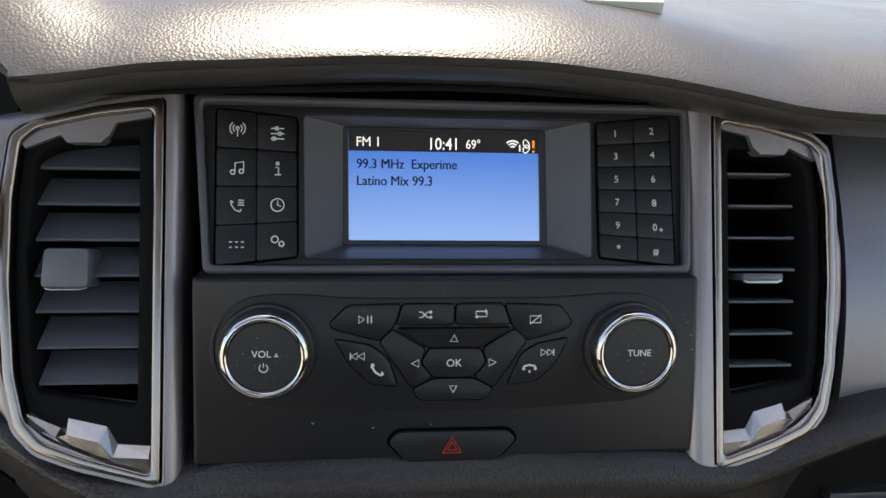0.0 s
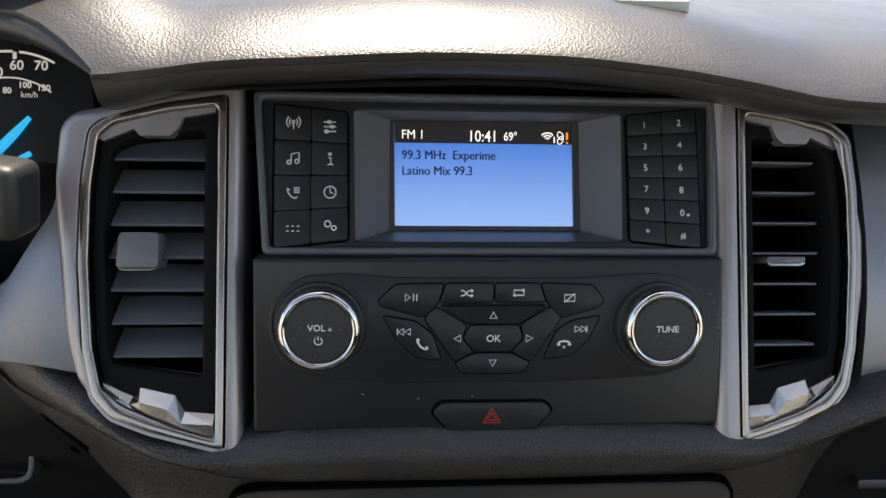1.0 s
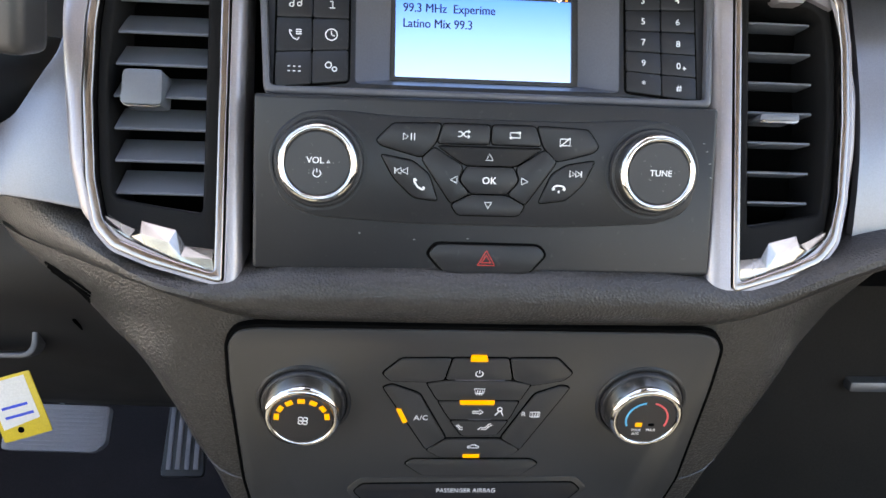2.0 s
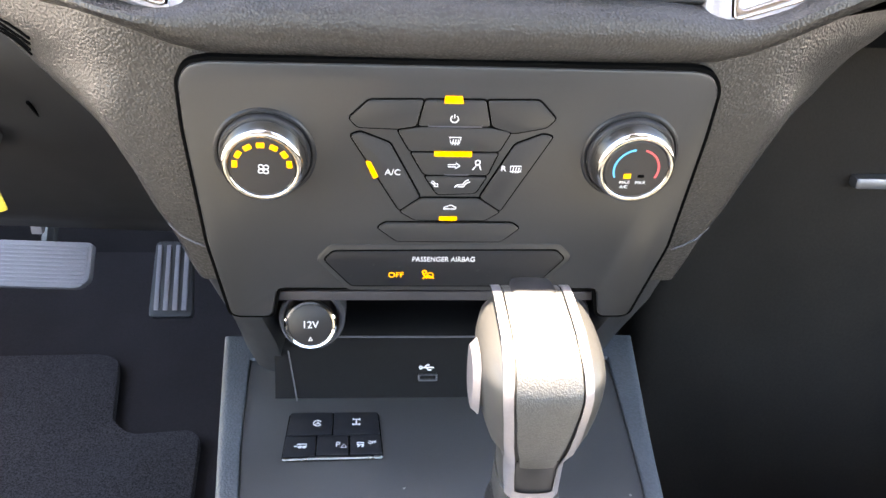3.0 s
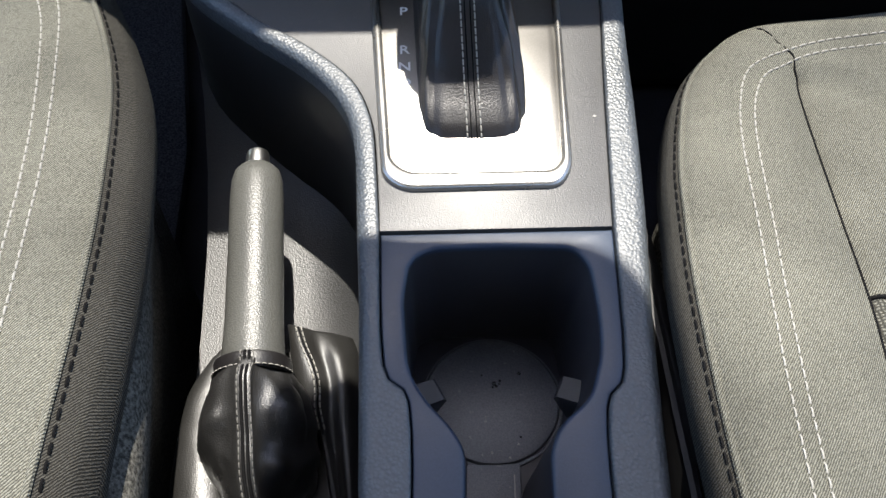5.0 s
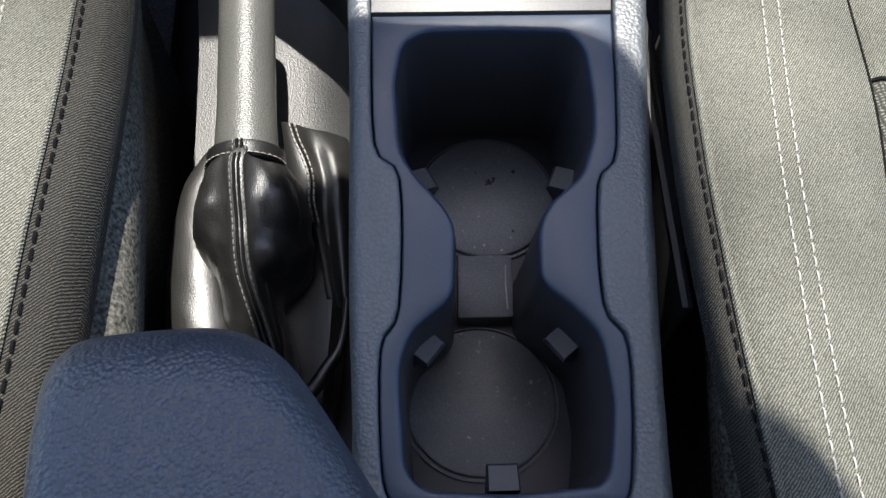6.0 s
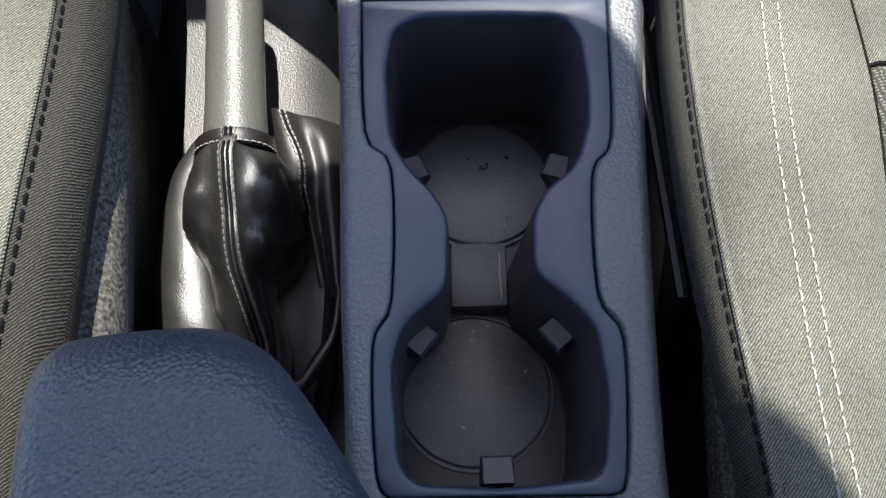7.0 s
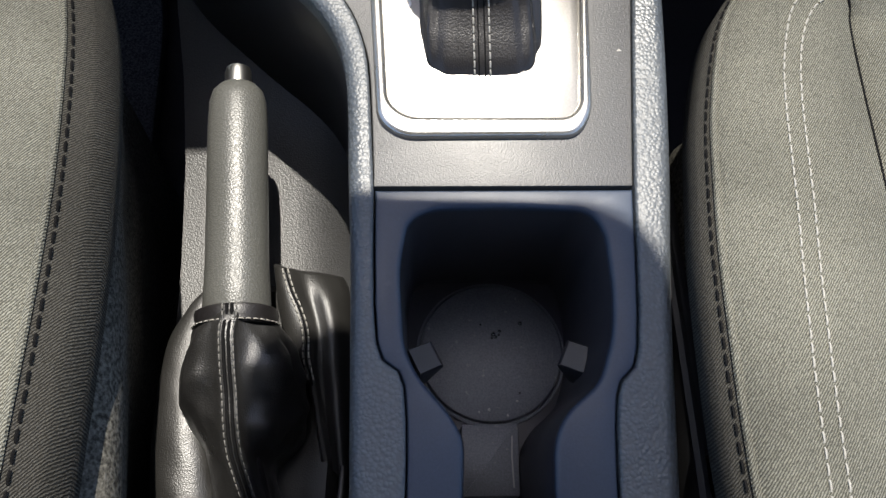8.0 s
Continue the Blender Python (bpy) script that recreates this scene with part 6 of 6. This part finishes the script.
    welt = [point(k, 1.0, 0.0001) * 1000 for k in range(0, corner - 2, 3)] + [point(corner, e0 + (1 - e0) * q, -0.0003) * 1000 for q in (0.85, 0.68, 0.5, 0.34, 0.2, 0.1, 0.0)]
    part("seam_welt", tube(smooth_path(welt, 4), 0.7, 6), DARKTHREAD, st)
    stitch_row([point(k, e0 - 0.04, 0.0006) * 1000 for k in range(n)], st, DARKTHREAD, 4.2, 2.4, 0.6)
    for line in rows:
        stitch_row(along(line, 0.0002), st, THREAD, 3.8, 1.7, 0.5)
    # cross seam of the seat cover
    part("cross_seam", tube([tuple(Vector(p) * 1000) for p in mid[split]], 1.3, 6), DARKTHREAD, st)
    return st


seat(1, "grey woven passenger seat with white double stitching",
     [(0.15, -0.5), (0.13, -0.16), (0.124, -0.06), (0.119, 0.03), (0.121, 0.10), (0.126, 0.15), (0.133, 0.192), (0.148, 0.24), (0.170, 0.268), (0.197, 0.286), (0.24, 0.2935), (0.285, 0.2995), (0.34, 0.304), (0.40, 0.307), (0.48, 0.309), (0.62, 0.311)],
     [(0.21, -0.5), (0.19, -0.16), (0.186, -0.06), (0.195, 0.03), (0.205, 0.10), (0.209, 0.15), (0.212, 0.19), (0.2145, 0.232), (0.2160, 0.245), (0.2175, 0.2535), (0.248, 0.258), (0.292, 0.263), (0.345, 0.267), (0.40, 0.270), (0.48, 0.272), (0.62, 0.274)], 0.447, 0.1,
     ([(0.16, -0.4), (0.148, -0.16), (0.147, -0.02), (0.1495, 0.034), (0.153, 0.074), (0.158, 0.112), (0.1625, 0.14), (0.1665, 0.174), (0.1735, 0.216), (0.181, 0.237), (0.192, 0.2505), (0.206, 0.2585), (0.2285, 0.2665), (0.25, 0.2715), (0.275, 0.2765), (0.31, 0.281), (0.36, 0.285), (0.42, 0.288), (0.5, 0.29)],
      [(0.167, -0.4), (0.155, -0.16), (0.154, -0.02), (0.1565, 0.034), (0.16, 0.074), (0.165, 0.112), (0.1698, 0.14), (0.174, 0.174), (0.1805, 0.2135), (0.187, 0.231), (0.196, 0.243), (0.2095, 0.2525), (0.2285, 0.2595), (0.25, 0.2645), (0.275, 0.269), (0.31, 0.2735), (0.36, 0.2775), (0.42, 0.2805), (0.5, 0.283)]))
seat(-1, "grey woven driver seat with white double stitching",
     [(0.16, -0.5), (0.118, -0.12), (0.113, -0.03), (0.112, 0.05), (0.113, 0.126), (0.118, 0.185), (0.125, 0.231), (0.136, 0.268), (0.156, 0.313), (0.177, 0.342), (0.205, 0.3535), (0.245, 0.3585), (0.30, 0.361), (0.37, 0.362), (0.48, 0.3625), (0.62, 0.363)],
     [(0.24, -0.5), (0.215, -0.12), (0.205, -0.03), (0.20, 0.05), (0.202, 0.126), (0.206, 0.185), (0.211, 0.231), (0.216, 0.262), (0.224, 0.292), (0.235, 0.31), (0.25, 0.318), (0.28, 0.322), (0.33, 0.3235), (0.39, 0.3245), (0.49, 0.3255), (0.62, 0.326)], 0.462, 0.15,
     ([(0.18, -0.4), (0.152, -0.12), (0.149, -0.03), (0.1475, 0.05), (0.1485, 0.08), (0.151, 0.1235), (0.1545, 0.169), (0.161, 0.221), (0.1705, 0.28), (0.180, 0.303), (0.1935, 0.3235), (0.2115, 0.3385), (0.231, 0.3435), (0.3, 0.348)],
      [(0.188, -0.4), (0.160, -0.12), (0.157, -0.03), (0.1555, 0.05), (0.1565, 0.08), (0.159, 0.1235), (0.1625, 0.169), (0.169, 0.221), (0.1785, 0.275), (0.184, 0.2885), (0.1955, 0.3112), (0.211, 0.3278), (0.2275, 0.3345), (0.3, 0.339)]))

# belt buckle between driver seat and console
buckle = thing("belt_buckle", "seat belt buckle with an orange release button", "belt buckle", at=(-0.107, -0.03, 0.38))
BK = Matrix.Translation((-0.1115, -0.015, 0.426)) @ Matrix.Rotation(radians(-18), 4, "Z") @ Matrix.Rotation(radians(-18), 4, "X")
part("body", block(-0.0145, 0.0145, -0.034, 0.012, -0.075, -0.001, 0.004), BLACK, buckle, m=BK)
part("release_button", block(-0.0115, 0.0115, -0.012, 0.0085, -0.004, 0.0035, 0.0025), ORANGE, buckle, "orange-red push button", BK)
part("frame", framed(rounded([(-15, -34), (15, -34), (15, 12.5), (-15, 12.5)], 4), rounded([(-12, -12.5), (12, -12.5), (12, 9), (-12, 9)], 2.5), -4, 2, 0.8, 0.8), BEZELGREY, buckle, m=BK)
bracket = thing("seat_track_cover", "dark ribbed plastic cover beside the passenger seat", "seat trim", at=(0.13, 0.16, 0.3))
part("cover", block(0.122, 0.128, 0.02, 0.187, 0.22, 0.40, 0.003), BLACK, bracket)
part("rib", block(0.128, 0.131, 0.05, 0.182, 0.24, 0.396, 0.001), BLACK, bracket)
part("rib", block(0.131, 0.134, 0.05, 0.178, 0.24, 0.392, 0.001), BLACK, bracket)

# ---- armrest ----
arm = thing("armrest", "dark padded vinyl armrest beside the cup holders", "armrest", at=(-0.03, -0.2, 0.45))
arm_line = ccw(spline2([(50, -330), (48, -260), (46, -190), (40, -140), (22, -104), (-1, -68), (-19, -40), (-31, -26), (-45, -20), (-64, -20), (-82, -22), (-88, -25), (-92, -33), (-92.5, -50), (-91, -70), (-88, -95), (-85, -130), (-83, -180), (-82, -250), (-82, -330)], 6))
ARM_C = (-20, -200)
part("pad", rings([[(ARM_C[0] + (x - ARM_C[0]) * k, ARM_C[1] + (y - ARM_C[1]) * k, w) for x, y in arm_line] for k, w in ((0.96, 462), (0.99, 468), (1.0, 478), (0.997, 490), (0.985, 500), (0.96, 508), (0.92, 512.5), (0.86, 514.5), (0.6, 516), (0.2, 516.5))]), ARM, arm, "blue-black grained padding")
part("post", block(-0.05, 0.02, -0.33, -0.2, 0.1, 0.464, 0.01), BLACK, arm)

# ---- driver's footwell ----
pedal = thing("brake_pedal", "wide ribbed grey rubber brake pedal", "pedal", "pedals", (-0.39, 0.85, 0.39))
PD = Matrix.Translation((-0.404, 0.832, 0.37)) @ Matrix.Rotation(radians(2), 4, "Y") @ Matrix.Rotation(radians(52), 4, "X")
part("pad", prism(rounded([(-56, 25), (55, 25), (55, -17), (44, -26), (-56, -26)], 6), -12, 0, 2), PEDAL, pedal, m=PD)
for k in range(10):
    part("rib", prism(rounded([(-50, 20.5 - k * 4.4), (50, 20.5 - k * 4.4), (50, 18.4 - k * 4.4), (-50, 18.4 - k * 4.4)], 0.8), -1, 1.6, 0.5), PEDAL, pedal, m=PD)
part("arm", tube([(-404, 866, 372), (-404, 905, 420), (-404, 960, 560), (-404, 1210, 700)], 9, 8), BLACK, pedal)
part("bolt", block(-0.411, -0.399, 0.845, 0.856, 0.398, 0.412, 0.002), SATIN, pedal)
gas = thing("accelerator_pedal", "narrow ribbed grey accelerator pedal", "pedal", "pedals", (-0.28, 0.9, 0.3))
GP = Matrix.Translation((-0.282, 0.895, 0.315)) @ Matrix.Rotation(radians(50), 4, "X")
part("pad", prism(rounded([(-21, 48), (22, 48), (26, -44), (-25, -44)], 6), -12, 0, 2), BLACK, gas, m=GP)
for k in range(4):
    x = -15.5 + 10.6 * k
    part("rib", prism(rounded([(x - 2.6, 43), (x + 2.6, 43), (x + 3.0, -36), (x - 3.0, -36)], 1), -1, 2.4, 0.8), PEDAL, gas, m=GP)
mat_line = rounded([(-760, 985), (-600, 1015), (-420, 1020), (-396, 1004), (-380, 930), (-368, 870), (-340, 842), (-268, 850), (-254, 836), (-240, 700), (-205, 480), (-200, 300), (-760, 300)], 14, 4)
part("floor_mat", prism(mat_line, 116, 131, 4), MAT)
tagged(bpy.data.objects["floor_mat"], "charcoal carpet floor mat with a cut-out corner", "floor mat")

# ---- instruments ----
clus = thing("instrument_cluster", "dark instrument cluster with white numerals and blue needles", "instrument cluster", at=(-0.3, 0.6, 0.85))
CL = slope(0.60, 0.85, 22)
part("dial_face", prism(rounded([(-520, 75), (-190, 75), (-190, -80), (-520, -80)], 10), -8, 0, 1), BUTTON, clus, m=CL)
CX, CY = -297, -20
part("scale_ring", strokes([arc(CX, CY, 61.5, 62, 84, 10)], 1.6, 0.2), DIALWHITE, clus, m=CL)
part("scale_ring", strokes([arc(CX, CY, 61.5, 88, 115, 10)], 1.6, 0.2), DIALWHITE, clus, m=CL)
part("tick", strokes([[(-293.6, 41), (-293.4, 36.5)]], 2.4, 0.2), DIALWHITE, clus, m=CL)
part("inner_scale", strokes([arc(CX, CY, 44, 52, 100, 14)], 1.0, 0.2), DIALWHITE, clus, m=CL)
for words, x, y, size in (("50", -305, 27, 6.4), ("60", -292, 32, 6.4), ("70", -276.5, 32, 6.4), ("80", -297.7, 15.2, 4), ("100", -286.5, 19, 4), ("120", -274.5, 17.4, 4)):
    lettering("numeral", words, size, x, y, 0.4, CL, DIALWHITE, clus, bold=0.12)
lettering("unit_text", "km/h", 3.8, -283.5, 12.6, 0.4, CL, DIALWHITE, clus)
part("needle", tube([(CX - 30, CY - 38, 4), (-301, -25, 4), (-292, -15, 4), (-281.5, -3, 4)], [4.0, 3.4, 3.2, 1.8], 6, 0.5), NEEDLE, clus, "lit blue needle", CL)
part("needle", tube([(CX - 10, CY - 22, 4), (-280.5, -26.5, 4)], [2.6, 1.8], 6, 0.5), NEEDLE, clus, "lit blue needle", CL)
stalk = thing("wiper_stalk", "dusty black wiper stalk beside the steering column", "control stalk", at=(-0.25, 0.38, 0.85))
ST = Matrix.Translation((-0.2065, 0.392, 0.8505)) @ Matrix.Rotation(radians(6), 4, "Y") @ Matrix.Rotation(radians(-12), 4, "Z")
part("paddle", block(-0.062, 0.0, -0.012, 0.012, -0.0165, 0.0165, 0.006, 3), BLACK, stalk, "dusty black paddle end", ST)
part("arm", tube([(-55, 0, 0), (-150, 30, -5), (-260, 60, -10)], [12, 10, 12], 16), BLACK, stalk, m=ST)

column = thing("steering_column", "dark plastic steering column cover", "steering column", at=(-0.36, 0.45, 0.8))
part("cover", block(-0.47, -0.248, 0.41, 0.60, 0.755, 0.822, 0.025, 4), BLACK, column)

part("lower_lip", framed(rounded([(-110, 0), (0, 0), (0, 60), (-110, 60)], 12, 5), rounded([(-106, 4), (-4, 4), (-4, 56), (-106, 56)], 9, 5), -14, 2, 1.4, 1.0), BEZELGREY, column, "grey lip round the column's lower opening", Matrix.Translation((-0.2905, 0.545, 0.604)) @ Matrix.Rotation(radians(68), 4, "X"))
part("lock_ring", lathe([(9, -6), (12, -6), (12.4, 0), (11.6, 1.6), (9.6, 1.4), (9, 0)], 40), CHROME, column, "chrome ring of the ignition lock", Matrix.Translation((-0.292, 0.47, 0.668)) @ Matrix.Rotation(radians(78), 4, "X"))

# tag on the key ring
tag = thing("key_tag", "yellow key tag with white paper and blue writing", "key tag", at=(-0.28, 0.5, 0.6))
TG = Matrix.Translation((-0.2545, 0.47, 0.593)) @ Matrix.Rotation(radians(82), 4, "X") @ Matrix.Rotation(radians(17), 4, "Z") @ Matrix.Scale(0.9, 4) @ Matrix.Translation((-0.018, 0.02, 0))
part("card", prism(rounded([(-16, -20), (18, -20), (18, 26), (-16, 26)], 1.5), -0.5, 0.5, 0.2), YELLOW, tag, m=TG)
part("paper", prism([(-13, -11), (13.5, -8), (13.5, 24), (-13, 24)], 0.4, 0.8, 0), PAPER, tag, m=TG)
part("writing_bar", strokes([[(-9, -3), (11, -3)], [(-9, 4), (9, 4)]], 2.0, 0.8), INK, tag, m=TG)
part("hole", lathe([(2.2, 0.2), (2.2, 0.9), (0.01, 0.95)], 16, (-2, -13.5)), GAP, tag, m=TG)

# dust and crumbs
crumbs = bmesh.new()
rng = random.Random(4)


def crumb(p, r):
    v = bmesh.ops.create_icosphere(crumbs, subdivisions=1, radius=r)["verts"]
    for q in v:
        q.co = Vector(p) + Vector((q.co.x * rng.uniform(0.6, 1.5), q.co.y * rng.uniform(0.6, 1.5), q.co.z * 0.5))


for u, w in ((-72.3, 285.9), (116, 309.6), (30, 300), (-20, 318), (102.8, 152.7), (60, 330)):
    crumb(TOP @ Vector((u * S, w * S, 0.0008)), 0.0009)
for u, w in ((-63.4, -27.1), (-36.2, -29.8), (-9.5, -28.8), (112, 12), (110, 18), (113, 5), (108, 22)):
    crumb(LOWER @ Vector((u * S, w * S, 0.0002)), 0.0006)
for x, y in ((0.0332, -0.0171), (0.034, -0.0175), (0.0321, 0.0331), (0.0646, 0.0085), (0.046, 0.082), (0.055, 0.079), (0.060, 0.086), (0.041, 0.081)):
    crumb((x, y, 0.3384), rng.uniform(0.0004, 0.001))
for k in range(16):
    a, r = rng.uniform(0, 6.3), 12 * rng.random() ** 0.5
    crumb(LOWER @ Vector(((-83.6 + r * math.cos(a)) * S, (7.2 + r * math.sin(a)) * S, 0.0127)), 0.00024)
    crumb(LOWER @ Vector(((82 + r * math.cos(a * 1.7)) * S, (7.0 + r * math.sin(a * 1.7)) * S, 0.0127)), 0.00022)
drops = bmesh.new()
for x, y, r in ((0.0500, 0.1205, 0.0011), (0.0512, 0.1192, 0.0008), (0.0532, 0.1222, 0.0008), (0.0528, 0.1203, 0.0006), (0.0492, 0.1185, 0.0006), (0.0640, 0.1262, 0.0010), (0.0437, 0.1258, 0.0005), (0.0615, 0.0900, 0.0006)):
    bmesh.ops.create_uvsphere(drops, u_segments=12, v_segments=8, radius=r, matrix=Matrix.Translation((x, y, 0.338)) @ Matrix.Diagonal((1, 1, 0.55, 1)))
tagged(part("water_drops", drops, DROP), "dark water drops on the rubber cup base", "water", kind="stuff")
tagged(part("crumbs", crumbs, CRUMB), "pale crumbs and dust specks on console and radio", "dust", kind="stuff")
